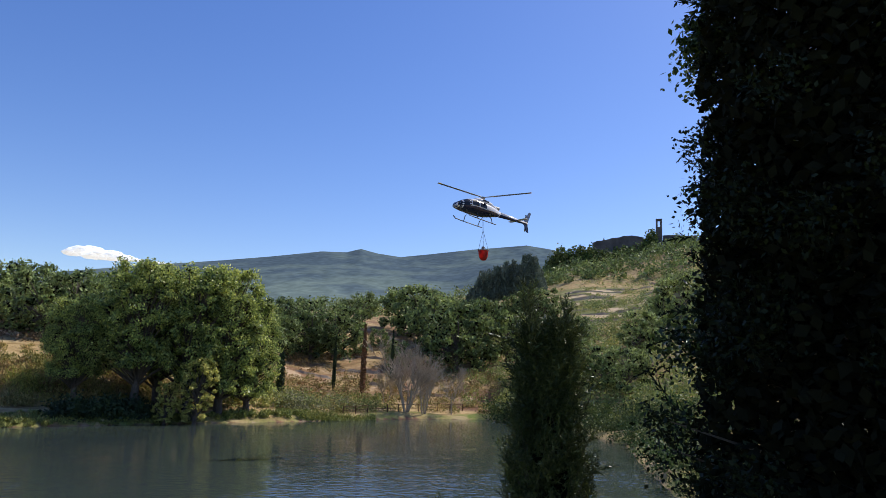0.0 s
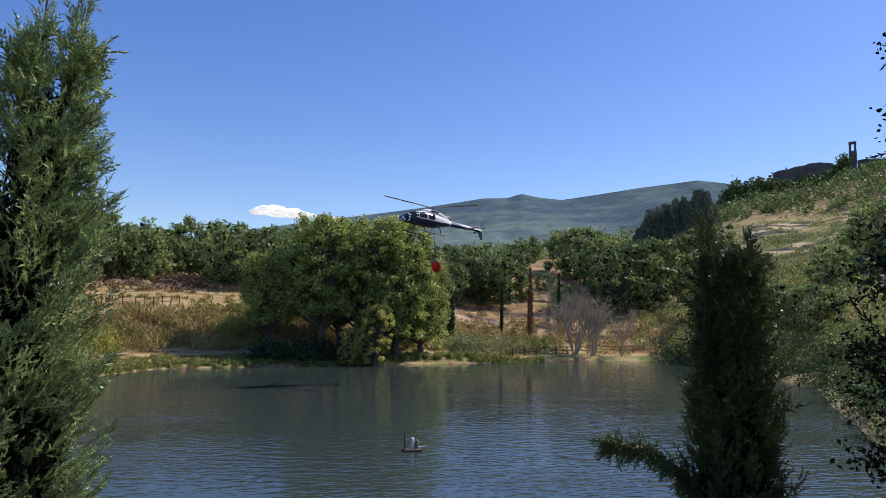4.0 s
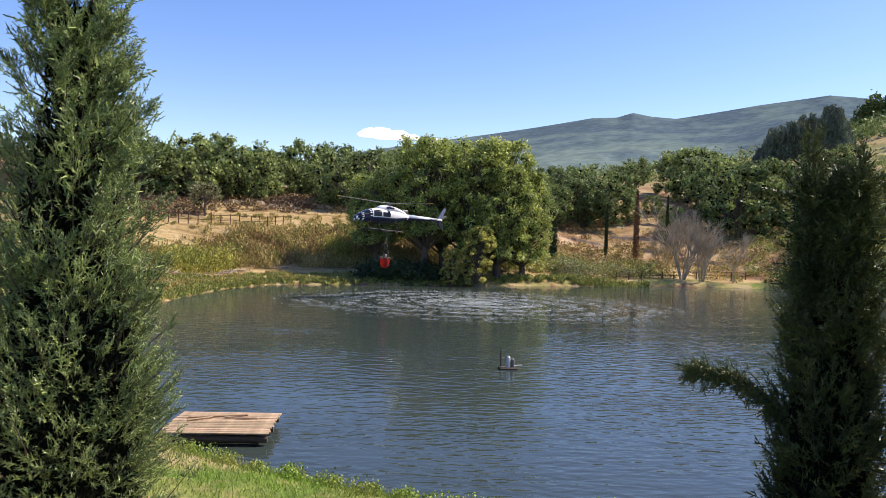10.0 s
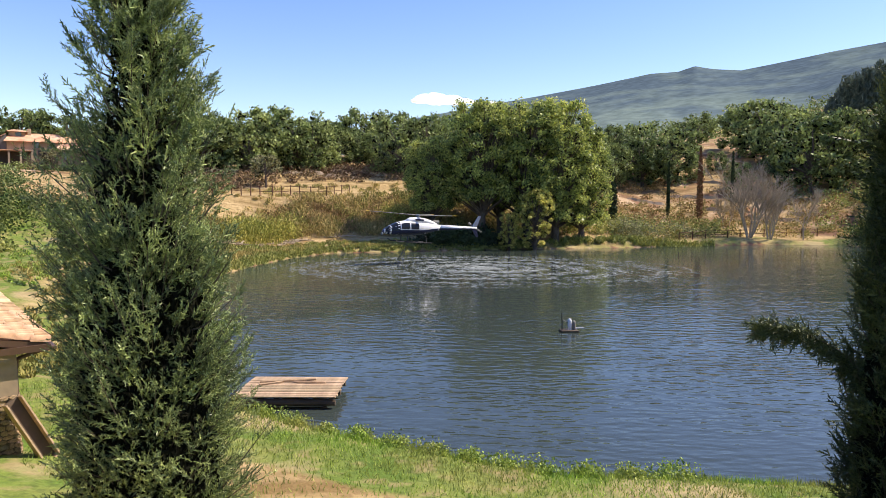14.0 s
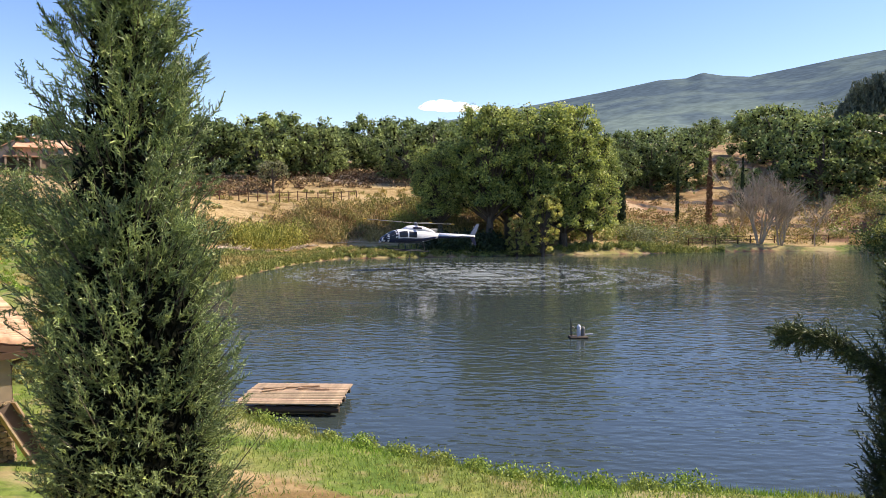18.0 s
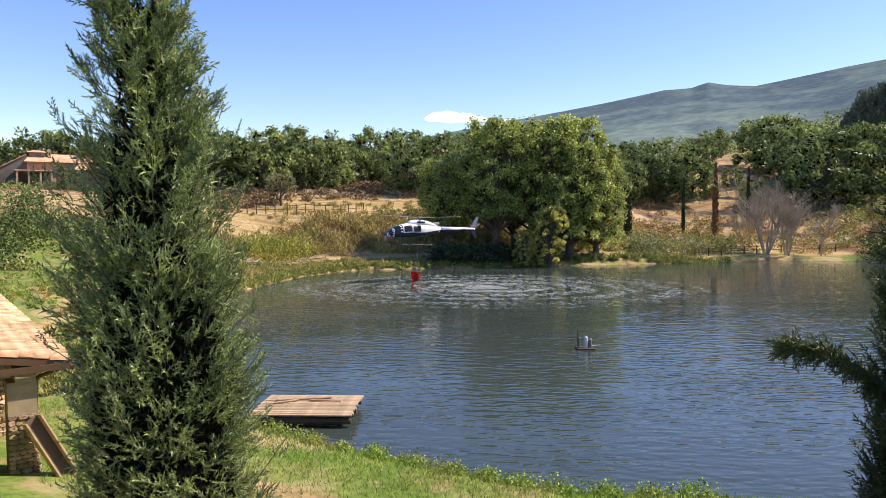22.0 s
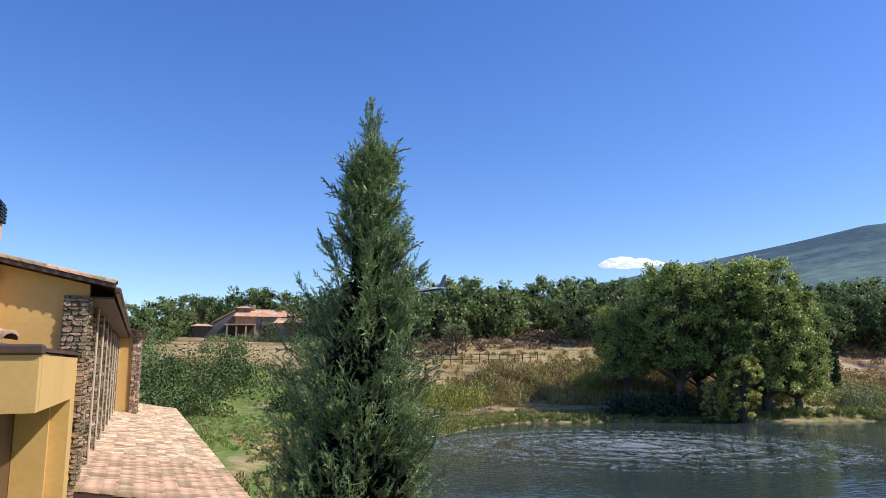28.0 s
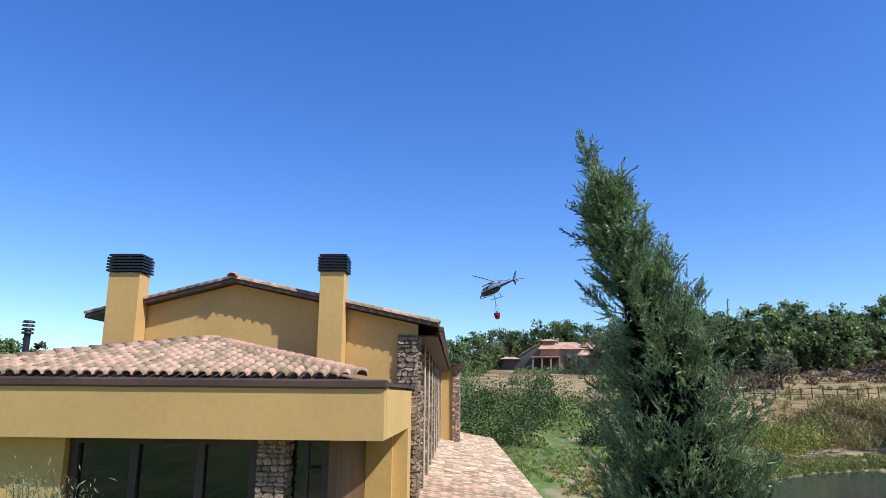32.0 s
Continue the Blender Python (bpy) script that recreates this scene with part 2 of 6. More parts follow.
# water: dark green body, wind ripples at two scales
water_mat = bpy.data.materials.new("lake_water")
water_mat.use_nodes = True
nt = water_mat.node_tree
n, l = nt.nodes, nt.links
p = n["Principled BSDF"]
p.inputs["Base Color"].default_value = (0.038, 0.051, 0.047, 1)
p.inputs["Roughness"].default_value, p.inputs["IOR"].default_value = 0.05, 1.33
tc = n.new("ShaderNodeTexCoord")


def water_noise(scale, detail, turned, size):
    mp = n.new("ShaderNodeMapping")
    mp.vector_type = "TEXTURE"
    mp.inputs["Rotation"].default_value, mp.inputs["Scale"].default_value = (0, 0, radians(turned)), (*size, 1.0)
    l.new(tc.outputs["Object"], mp.inputs["Vector"])
    t_ = n.new("ShaderNodeTexNoise")
    t_.inputs["Scale"].default_value, t_.inputs["Detail"].default_value = scale, detail
    l.new(mp.outputs[0], t_.inputs["Vector"])
    return t_.outputs["Fac"]


def water_range(value, lo, hi, to_lo, to_hi):
    x = n.new("ShaderNodeMapRange")
    for socket, v in (("From Min", lo), ("From Max", hi), ("To Min", to_lo), ("To Max", to_hi)):
        x.inputs[socket].default_value = v
    l.new(value, x.inputs["Value"])
    return x.outputs[0]


def water_math(operation, a, b):
    x = n.new("ShaderNodeMath")
    x.operation = operation
    for socket, v in ((0, a), (1, b)):
        if isinstance(v, float):
            x.inputs[socket].default_value = v
        else:
            l.new(v, x.inputs[socket])
    return x.outputs[0]


def water_axis(direction):
    x = n.new("ShaderNodeVectorMath")
    x.operation = "DOT_PRODUCT"
    x.inputs[1].default_value = direction
    l.new(tc.outputs["Object"], x.inputs[0])
    return x.outputs["Value"]


# two crossing trains of wavelets and a finer chop between them
hsum = water_math("MULTIPLY", water_noise(1.0, 1.5, -42, (1.05, 0.42)), 1.0)
hsum = water_math("ADD", hsum, water_math("MULTIPLY", water_noise(1.0, 1.0, -22, (0.75, 0.33)), 0.5))
hsum = water_math("ADD", hsum, water_math("MULTIPLY", water_noise(1.0, 2.0, -48, (0.42, 0.2)), 0.16))
# the wind drops towards the trees of the far shore, freshens to the open side, and comes in gusts
wind = water_range(water_axis((0.66, 0.75, 0)), 26, 68, 1.0, 0.35)
wind = water_math("MULTIPLY", wind, water_range(water_axis((0.8, -0.6, 0)), 0, 30, 0.75, 1.1))
wind = water_math("MULTIPLY", wind, water_range(water_noise(1.0, 3.0, -40, (16.0, 5.0)), 0.35, 0.65, 0.45, 1.3))
bn = n.new("ShaderNodeBump")
bn.inputs["Distance"].default_value = 0.062
l.new(wind, bn.inputs["Strength"])
l.new(hsum, bn.inputs["Height"])
l.new(bn.outputs[0], p.inputs["Normal"])
M["water"] = water_mat

# ground: earth, dry straw and green grass, by two painted zones and noise
ground_mat = bpy.data.materials.new("ground_cover")
ground_mat.use_nodes = True
nt = ground_mat.node_tree
n, l = nt.nodes, nt.links
p = n["Principled BSDF"]
p.inputs["Roughness"].default_value, p.inputs["Specular IOR Level"].default_value = 0.95, 0.15
tc = n.new("ShaderNodeTexCoord")


def noise_node(scale, detail=6):
    t_ = n.new("ShaderNodeTexNoise")
    t_.inputs["Scale"].default_value, t_.inputs["Detail"].default_value = scale, detail
    l.new(tc.outputs["Object"], t_.inputs["Vector"])
    return t_.outputs["Fac"]


def mix_node(fac, a, b):
    x = n.new("ShaderNodeMix")
    x.data_type = "RGBA"
    for socket, v in (("Factor", fac), ("A", a), ("B", b)):
        if isinstance(v, tuple):
            x.inputs[socket].default_value = v
        else:
            l.new(v, x.inputs[socket])
    return x.outputs["Result"]


def step_node(value, lo, hi):
    x = n.new("ShaderNodeMapRange")
    x.inputs["From Min"].default_value, x.inputs["From Max"].default_value = lo, hi
    l.new(value, x.inputs["Value"])
    return x.outputs[0]


zone = n.new("ShaderNodeAttribute")
zone.attribute_name = "zone"
sep = n.new("ShaderNodeSeparateColor")
l.new(zone.outputs["Color"], sep.inputs[0])
dry = mix_node(step_node(noise_node(0.35), 0.35, 0.65), (0.40, 0.28, 0.125, 1), (0.49, 0.36, 0.185, 1))
dry = mix_node(step_node(noise_node(2.2), 0.5, 0.75), dry, (0.20, 0.135, 0.06, 1))
turn = n.new("ShaderNodeMapping")
turn.vector_type = "TEXTURE"
turn.inputs["Rotation"].default_value, turn.inputs["Scale"].default_value = (0, 0, radians(-28)), (8.3, 1.1, 2.0)
l.new(tc.outputs["Object"], turn.inputs["Vector"])
streak = n.new("ShaderNodeTexNoise")
streak.inputs["Scale"].default_value, streak.inputs["Detail"].default_value = 0.9, 7
l.new(turn.outputs[0], streak.inputs["Vector"])
dry = mix_node(step_node(streak.outputs["Fac"], 0.46, 0.66), dry, (0.22, 0.145, 0.06, 1))
green = mix_node(step_node(noise_node(0.5), 0.4, 0.65), (0.115, 0.185, 0.032, 1), (0.22, 0.24, 0.065, 1))
green = mix_node(step_node(noise_node(5.0), 0.45, 0.8), green, (0.07, 0.10, 0.025, 1))
green = mix_node(step_node(noise_node(1.4), 0.52, 0.66), green, (0.27, 0.225, 0.10, 1))
green = mix_node(step_node(noise_node(0.17, 5), 0.57, 0.64), green, (0.36, 0.29, 0.15, 1))
soil = mix_node(step_node(noise_node(0.8), 0.35, 0.65), (0.25, 0.125, 0.075, 1), (0.13, 0.08, 0.045, 1))
soil = mix_node(step_node(noise_node(0.22, 4), 0.56, 0.62), soil, (0.48, 0.35, 0.24, 1))
gsum = n.new("ShaderNodeMath")
gsum.operation = "ADD"
l.new(sep.outputs[0], gsum.inputs[0])
l.new(noise_node(0.25), gsum.inputs[1])
col = mix_node(step_node(gsum.outputs[0], 0.85, 1.15), dry, green)
ssum = n.new("ShaderNodeMath")
ssum.operation = "ADD"
l.new(sep.outputs[1], ssum.inputs[0])
l.new(noise_node(0.12), ssum.inputs[1])
col = mix_node(step_node(ssum.outputs[0], 0.85, 1.15), col, soil)
height = n.new("ShaderNodeSeparateXYZ")
l.new(tc.outputs["Object"], height.inputs[0])
step_up = n.new("ShaderNodeMath")
step_up.operation = "MULTIPLY_ADD"
step_up.inputs[1].default_value = 4.5
l.new(noise_node(0.03, 4), step_up.inputs[0])
scaled = n.new("ShaderNodeMath")
scaled.operation = "MULTIPLY"
scaled.inputs[1].default_value = 0.36
l.new(height.outputs["Z"], scaled.inputs[0])
l.new(scaled.outputs[0], step_up.inputs[2])
tread = n.new("ShaderNodeMath")
tread.operation = "FRACT"
l.new(step_up.outputs[0], tread.inputs[0])
bare = mix_node(step_node(noise_node(0.4), 0.4, 0.6), (0.56, 0.42, 0.27, 1), (0.38, 0.28, 0.16, 1))
bank = mix_node(step_node(tread.outputs[0], 0.42, 0.6), bare, (0.17, 0.16, 0.06, 1))
bank = mix_node(step_node(noise_node(0.11, 5), 0.50, 0.56), bank, (0.20, 0.20, 0.07, 1))
psum = n.new("ShaderNodeMath")
psum.operation = "ADD"
l.new(sep.outputs[2], psum.inputs[0])
l.new(noise_node(0.035, 4), psum.inputs[1])
col = mix_node(step_node(psum.outputs[0], 0.92, 1.02), col, bank)
l.new(col, p.inputs["Base Color"])
bn = n.new("ShaderNodeBump")
bn.inputs["Strength"].default_value, bn.inputs["Distance"].default_value = 0.6, 0.15
l.new(noise_node(4.0, 8), bn.inputs["Height"])
l.new(bn.outputs[0], p.inputs["Normal"])
M["ground"] = ground_mat
M["hill"] = material("hazy_forested_mountain", (0.084, 0.120, 0.142), 1.0, vary=0.24, scale=0.035, second=(0.155, 0.205, 0.185), second_scale=0.005, spec=0.0, stretch=(1, 1, 1.6))
# painted haze: base colour paler and greener at the foot, slate-blue higher up
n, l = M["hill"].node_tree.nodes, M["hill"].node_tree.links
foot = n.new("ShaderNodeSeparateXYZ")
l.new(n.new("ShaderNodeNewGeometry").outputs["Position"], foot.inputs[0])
haze_grade, both = n.new("ShaderNodeMapRange"), n.new("ShaderNodeMath")
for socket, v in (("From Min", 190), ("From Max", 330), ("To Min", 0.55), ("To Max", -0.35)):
    haze_grade.inputs[socket].default_value = v
l.new(foot.outputs["Z"], haze_grade.inputs["Value"])
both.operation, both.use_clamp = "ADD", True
l.new(haze_grade.outputs[0], both.inputs[0])
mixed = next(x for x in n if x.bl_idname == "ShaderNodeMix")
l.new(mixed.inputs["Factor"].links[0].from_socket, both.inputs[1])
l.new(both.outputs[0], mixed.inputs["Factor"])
# ripple colour with the sky's reflection painted in as a pale tone
M["sky_glint"] = material("glint_pale_water", (0.27, 0.30, 0.275), 0.65, vary=0.3, scale=2, bump=0.3, bump_scale=6)


# ---- mesh helpers ----
def link(name, me, mat, parent=None, label="", smooth=False):
    me.materials.append(mat)
    if smooth:
        me.polygons.foreach_set("use_smooth", [True] * len(me.polygons))
    ob = new(name, me)
    if parent:
        ob.parent = parent
    if label:
        ob["label"] = label
    return ob


def part(name, bm, mat, parent=None, label="", smooth=False):
    me = bpy.data.meshes.new(name)
    bm.to_mesh(me)
    bm.free()
    return link(name, me, mat, parent, label, smooth)


def poly_mesh(name, verts, size):
    """A mesh of separate polygons of `size` corners; verts is (N, size, 3)."""
    verts = np.asarray(verts, dtype=np.float32)
    k = len(verts)
    me = bpy.data.meshes.new(name)
    me.vertices.add(k * size)
    me.vertices.foreach_set("co", verts.reshape(-1))
    me.loops.add(k * size)
    me.loops.foreach_set("vertex_index", np.arange(k * size, dtype=np.int32))
    me.polygons.add(k)
    me.polygons.foreach_set("loop_start", np.arange(0, k * size, size, dtype=np.int32))
    me.update(calc_edges=True)
    return me


def grid_mesh(name, P):
    """A sheet from an (a, b, 3) grid of points."""
    a, b = P.shape[:2]
    me = bpy.data.meshes.new(name)
    i = np.arange(a * b).reshape(a, b)
    q = np.stack([i[:-1, :-1], i[1:, :-1], i[1:, 1:], i[:-1, 1:]], -1).reshape(-1, 4)
    me.vertices.add(a * b)
    me.vertices.foreach_set("co", P.astype(np.float32).reshape(-1))
    me.loops.add(q.size)
    me.loops.foreach_set("vertex_index", q.astype(np.int32).reshape(-1))
    me.polygons.add(len(q))
    me.polygons.foreach_set("loop_start", np.arange(0, q.size, 4, dtype=np.int32))
    me.update(calc_edges=True)
    me.polygons.foreach_set("use_smooth", [True] * len(me.polygons))
    return me


def box(bm, x0, x1, y0, y1, z0, z1, bevel=0.0):
    m = Matrix.LocRotScale(((x0 + x1) / 2, (y0 + y1) / 2, (z0 + z1) / 2), None, (x1 - x0, y1 - y0, z1 - z0))
    vs = bmesh.ops.create_cube(bm, size=1, matrix=m)["verts"]
    if bevel:
        es = list({e for v in vs for e in v.link_edges})
        bmesh.ops.bevel(bm, geom=es, offset=bevel, segments=1, affect="EDGES")
    return bm


def boxed(x0, x1, y0, y1, z0, z1, bevel=0.0):
    return box(bmesh.new(), x0, x1, y0, y1, z0, z1, bevel)


def tube(bm, pts, radii, seg=6):
    """A tapered limb through the points."""
    rings = []
    for i, (q, r) in enumerate(zip(pts, radii)):
        q = Vector(q)
        d = (Vector(pts[min(i + 1, len(pts) - 1)]) - Vector(pts[max(i - 1, 0)])).normalized()
        a = d.orthogonal().normalized()
        b = d.cross(a)
        rings.append([bm.verts.new(q + r * (math.cos(6.2832 * k / seg) * a + math.sin(6.2832 * k / seg) * b)) for k in range(seg)])
    for r0, r1 in zip(rings, rings[1:]):
        for k in range(seg):
            bm.faces.new((r0[k], r0[(k + 1) % seg], r1[(k + 1) % seg], r1[k]))
    if len(rings) > 1:
        bm.faces.new(rings[0][::-1])
        bm.faces.new(rings[-1])
    return bm


def empty(name, m, label, category, group="", kind=""):
    ob = new(name)
    ob.empty_display_size = 0.3
    ob.matrix_basis = m
    return tagged(ob, label, category, group, kind)


# ---- terrain ----
LAKE = np.array([(8.3, 21.5), (6.8, 26), (8, 34), (12.5, 45), (19, 56), (26, 63.7), (33, 70), (40, 73.4), (50, 69.9), (64, 64.6), (75, 59.5), (86, 56), (98, 51), (106, 44), (104, 34), (94, 25), (79, 15.6), (62, 11), (45, 5.8), (32, 1.5), (21, 3.2), (15, 9.2), (12.5, 11.4), (11.1, 14.1), (9.6, 17.5)], dtype=float)


def lake_distance(x, y):
    """Distance to the shore, negative on the water."""
    x, y = np.asarray(x, dtype=float), np.asarray(y, dtype=float)
    best = np.full(x.shape, 1e9)
    inside = np.zeros(x.shape, dtype=bool)
    for (ax, ay), (bx, by) in zip(LAKE, np.roll(LAKE, -1, axis=0)):
        dx, dy = bx - ax, by - ay
        k = np.clip(((x - ax) * dx + (y - ay) * dy) / (dx * dx + dy * dy), 0, 1)
        best = np.minimum(best, np.hypot(x - ax - k * dx, y - ay - k * dy))
        cross = (ay > y) != (by > y)
        inside ^= cross & (x < ax + (y - ay) * dx / (dy if dy else 1e-9))
    return np.where(inside, -best, best)


# height by distance from the camera's stand, along bearings clockwise from +Y
PROFILES = [
    (-180, [(0, 5), (30, 7), (4500, 20)]),
    (-60, [(0, 4.5), (12, 4.2), (40, 5), (200, 8), (4500, 20)]),
    (-25, [(0, 4.5), (12, 4.2), (40, 4.5), (110, 8), (200, 12), (4500, 20)]),
    (2, [(0, 4), (60, 1.6), (70, 2.2), (84, 7.0), (110, 9.0), (130, 11.5), (200, 13), (4500, 20)]),
    (12, [(0, 2), (60, 1.6), (74, 2.2), (88, 6.6), (110, 8.8), (140, 12.0), (200, 14), (4500, 25)]),
    (25, [(0, 1), (84, 0.6), (91, 1.6), (99, 6.6), (106, 7.6), (120, 10.6), (150, 15), (250, 20), (4500, 30)]),
    (35, [(0, 1), (88, 0.6), (95, 1.7), (103, 6.6), (110, 7.8), (124, 10.8), (150, 15), (250, 21), (4500, 32)]),
    (45, [(0, 1), (93, 0.6), (98, 1.2), (108, 4.0), (120, 7), (145, 12), (180, 15), (300, 24), (4500, 40)]),
    (57, [(0, 1), (102, 0.5), (112, 1.2), (124, 2.7), (142, 7), (165, 15), (200, 20), (300, 32), (500, 48), (4500, 60)]),
    (67, [(0, 1), (116, 0.4), (124, 1.5), (142, 6), (180, 14), (250, 26), (320, 38), (437, 56), (4500, 60)]),
    (77, [(0, 1), (98, 0.6), (106, 2), (130, 8), (180, 17), (250, 31), (350, 58), (437, 80), (600, 70), (4500, 60)]),
    (84, [(0, 1), (76, 0.6), (88, 3), (120, 12), (200, 26), (300, 47), (437, 90), (600, 80), (4500, 60)]),
    (97, [(0, 1), (46, 0.6), (62, 4), (120, 14), (250, 42), (437, 90), (4500, 80)]),
    (130, [(0, 4), (20, 4), (60, 9), (250, 40), (4500, 60)]),
    (180, [(0, 5), (30, 7), (4500, 20)]),
]


def ground_z(x, y):
    x, y = np.asarray(x, dtype=float), np.asarray(y, dtype=float)
    r, ph = np.hypot(x, y), np.degrees(np.arctan2(x, y))
    d = lake_distance(x, y)
    angs = [a for a, _ in PROFILES]
    cols = np.stack([np.interp(r, *zip(*prof)) for _, prof in PROFILES])
    i = np.clip(np.searchsorted(angs, ph) - 1, 0, len(angs) - 2)
    a0, a1 = np.array(angs)[i], np.array(angs)[i + 1]
    k = (ph - a0) / (a1 - a0)
    k = k * k * (3 - 2 * k)
    flat = np.arange(r.size).reshape(r.shape)
    far = cols.reshape(len(angs), -1)[i.ravel(), flat.ravel()].reshape(r.shape) * (1 - k) + cols.reshape(len(angs), -1)[i.ravel() + 1, flat.ravel()].reshape(r.shape) * k
    near = np.interp(d, [0, 0.8, 4, 6.5, 9, 11.5, 14, 30], [0.05, 0.35, 0.75, 0.95, 1.5, 3.2, 4.9, 5.5])
    w = np.clip((r - 34) / 14, 0, 1)
    w = np.maximum(w, np.clip((-ph - 2) / 10, 0, 1) * np.clip((r - 8) / 6, 0, 1) * (np.abs(ph) < 170))
    z = near * (1 - w) + far * w
    z = np.where(d > 0, np.minimum(z, 0.05 + d * 0.62 + np.maximum(0, d - 9) * 8), z)
    bumps = 0.05 * np.sin(x * 1.7 + 0.4 * np.sin(y)) * np.sin(y * 1.3) * np.clip(d / 3, 0, 1)
    roll = np.clip((r - 120) / 200, 0, 1) * (1.5 * np.sin(x * 0.045) * np.cos(y * 0.06) + 0.7 * np.sin(x * 0.17 + y * 0.11))
    return np.where(d < 0, -0.1 + np.maximum(d * 0.35, -2.0), z + bumps + roll)


def gz(x, y):
    return float(ground_z(np.array([x]), np.array([y]))[0])


def make_ground():
    rr = np.concatenate([np.arange(0, 30, 0.5), np.arange(30, 135, 0.9), 135 * 1.035 ** np.arange(0, 104)])
    th = np.radians(np.concatenate([np.arange(-180, -30, 4.0), np.arange(-30, 100, 0.6), np.arange(100, 180.1, 4.0)]))
    R, T = np.meshgrid(rr, th, indexing="ij")
    X, Y = R * np.sin(T), R * np.cos(T)
    Z = ground_z(X, Y)
    me = grid_mesh("ground", np.stack([X, Y, Z], -1)[:, ::-1])
    X, Y, R = X[:, ::-1].ravel(), Y[:, ::-1].ravel(), R[:, ::-1].ravel()
    d, ph = lake_distance(X, Y), np.degrees(np.arctan2(X, Y))
    green = np.clip((34 - R) / 10, 0, 1) * 0.75 + np.clip((3.6 - np.abs(d - 1.2)) / 1.5, 0, 1) * np.where(R > 45, 0.47, 0.70) + np.clip((12 - ph) / 6, 0, 1) * np.clip((74 - R) / 6, 0, 1) * 0.6
    green -= np.clip((d - 3.2) / 1.2, 0, 1) * np.clip((6.5 - d) / 1.2, 0, 1) * (Y < 17) * (R < 30) * 0.9
    green += np.clip((R - 112) / 25, 0, 1) * np.clip((ph - 62) / 6, 0, 1) * 0.38
    soil = np.clip((R - 117) / 4, 0, 1) * np.clip((300 - R) / 60, 0, 1) * 0.5
    green += np.clip((15 - ph) / 3, 0, 1) * np.clip((R - 60) / 4, 0, 1) * np.clip((90 - R) / 5, 0, 1)
    soil = np.where(d < 0, 0.9, soil)
    bare = np.clip((ph - 69) / 2, 0, 1) * np.clip((84 - ph) / 2, 0, 1) * np.clip((R - 200) / 20, 0, 1) * np.clip((322 - R) / 15, 0, 1) * 0.55
    att = me.color_attributes.new("zone", "FLOAT_COLOR", "POINT")
    data = np.zeros((len(X), 4), dtype=np.float32)
    data[:, 0], data[:, 1], data[:, 2], data[:, 3] = np.clip(green, 0, 1), soil, bare, 1
    att.data.foreach_set("color", data.ravel())
    tagged(link("ground", me, M["ground"]), "dry grass and earth ground sloping up from a lake", "ground", kind="structure")


make_ground()

# the lake: one sheet inside its shore, a little past it under the banks
bm = bmesh.new()
c = LAKE.mean(axis=0)
rim = [bm.verts.new((*(c + (q - c) * 1.035), 0)) for q in LAKE]
bm.faces.new(rim)
tagged(part("water", bm, M["water"]), "dark green lake water with wind ripples", "water", kind="structure")


# ---- mountain, cloud ----
def make_mountain():
    ang = np.arange(28, 130, 0.25)
    ridge = np.interp(ang, [28, 40, 46, 50, 54, 56, 57.2, 58.6, 60.5, 63, 66.5, 71, 73, 76, 90, 130], [4.9, 7.2, 8.15, 8.8, 9.5, 9.55, 9.9, 9.6, 9.4, 9.75, 10.25, 10.7, 10.4, 9.6, 8.5, 7])
    u = np.linspace(0, 1, 40)
    A, U = np.meshgrid(np.radians(ang), u, indexing="ij")
    R = 1100 + 1900 * U
    soft = np.convolve(np.pad(ridge, 20, mode="edge"), np.ones(41) / 41, mode="valid")
    shape = soft[:, None] * (1 - U ** 4) + ridge[:, None] * U ** 4
    H = 7 + R * np.tan(np.radians(shape * (0.30 + 0.70 * U ** 0.8)))
    rough = np.zeros_like(H)
    for k, amp in ((0.0016, 26), (0.0045, 14), (0.011, 7), (0.03, 3.5)):
        X, Y = R * np.sin(A) * k, R * np.cos(A) * k
        rough += amp * (np.sin(X * 3.1 + 1.7 * np.sin(Y * 2.3)) * np.cos(Y * 2.7 + 1.3 * np.sin(X * 1.9)))
    H += rough * np.clip(1.0 - U, 0, 1) * 0.9
    P = np.stack([R * np.sin(A), R * np.cos(A), H], -1)
    tagged(link("mountain", grid_mesh("mountain", P[::-1]), M["hill"]), "distant forested mountain ridge with haze put into its colour", "mountain", kind="structure")


make_mountain()


def make_cloud():
    """A flat-bottomed row of puffs, tall at one end, thin wisps at the other."""
    bm = bmesh.new()
    rng = random.Random(4)
    for i in range(330):
        k = rng.random()
        top = 0.58 * math.exp(-((k - 0.22) / 0.17) ** 2) + 0.26 * math.exp(-((k - 0.5) / 0.12) ** 2) + 0.10 * max(0, math.sin(19 * k)) + 0.03
        if k > 0.62 and math.sin(23 * k) < -0.2:
            continue
        f = rng.random()
        a = radians(35.2 + 7.6 * k)
        el = radians(7.66 - 0.12 * k + top * f)
        r = 4300 + rng.uniform(-80, 80)
        s = (8 + 22 * min(1, top / 0.45)) * (1.1 - 0.5 * f) * rng.uniform(0.6, 1.1)
        m = Matrix.Translation((r * math.sin(a), r * math.cos(a), 7 + r * math.tan(el))) @ Matrix.Diagonal((s * 1.4, s * 1.4, s * 0.6, 1))
        bmesh.ops.create_icosphere(bm, subdivisions=2, radius=1, matrix=m)
    for v in bm.verts:
        v.co.z += 6 * noise.noise(v.co * 0.02) + 5 * noise.noise(v.co * 0.07)
    tagged(part("cloud", bm, M["cloud"], smooth=True), "small white cumulus cloud low over the hills", "cloud", kind="structure")


make_cloud()


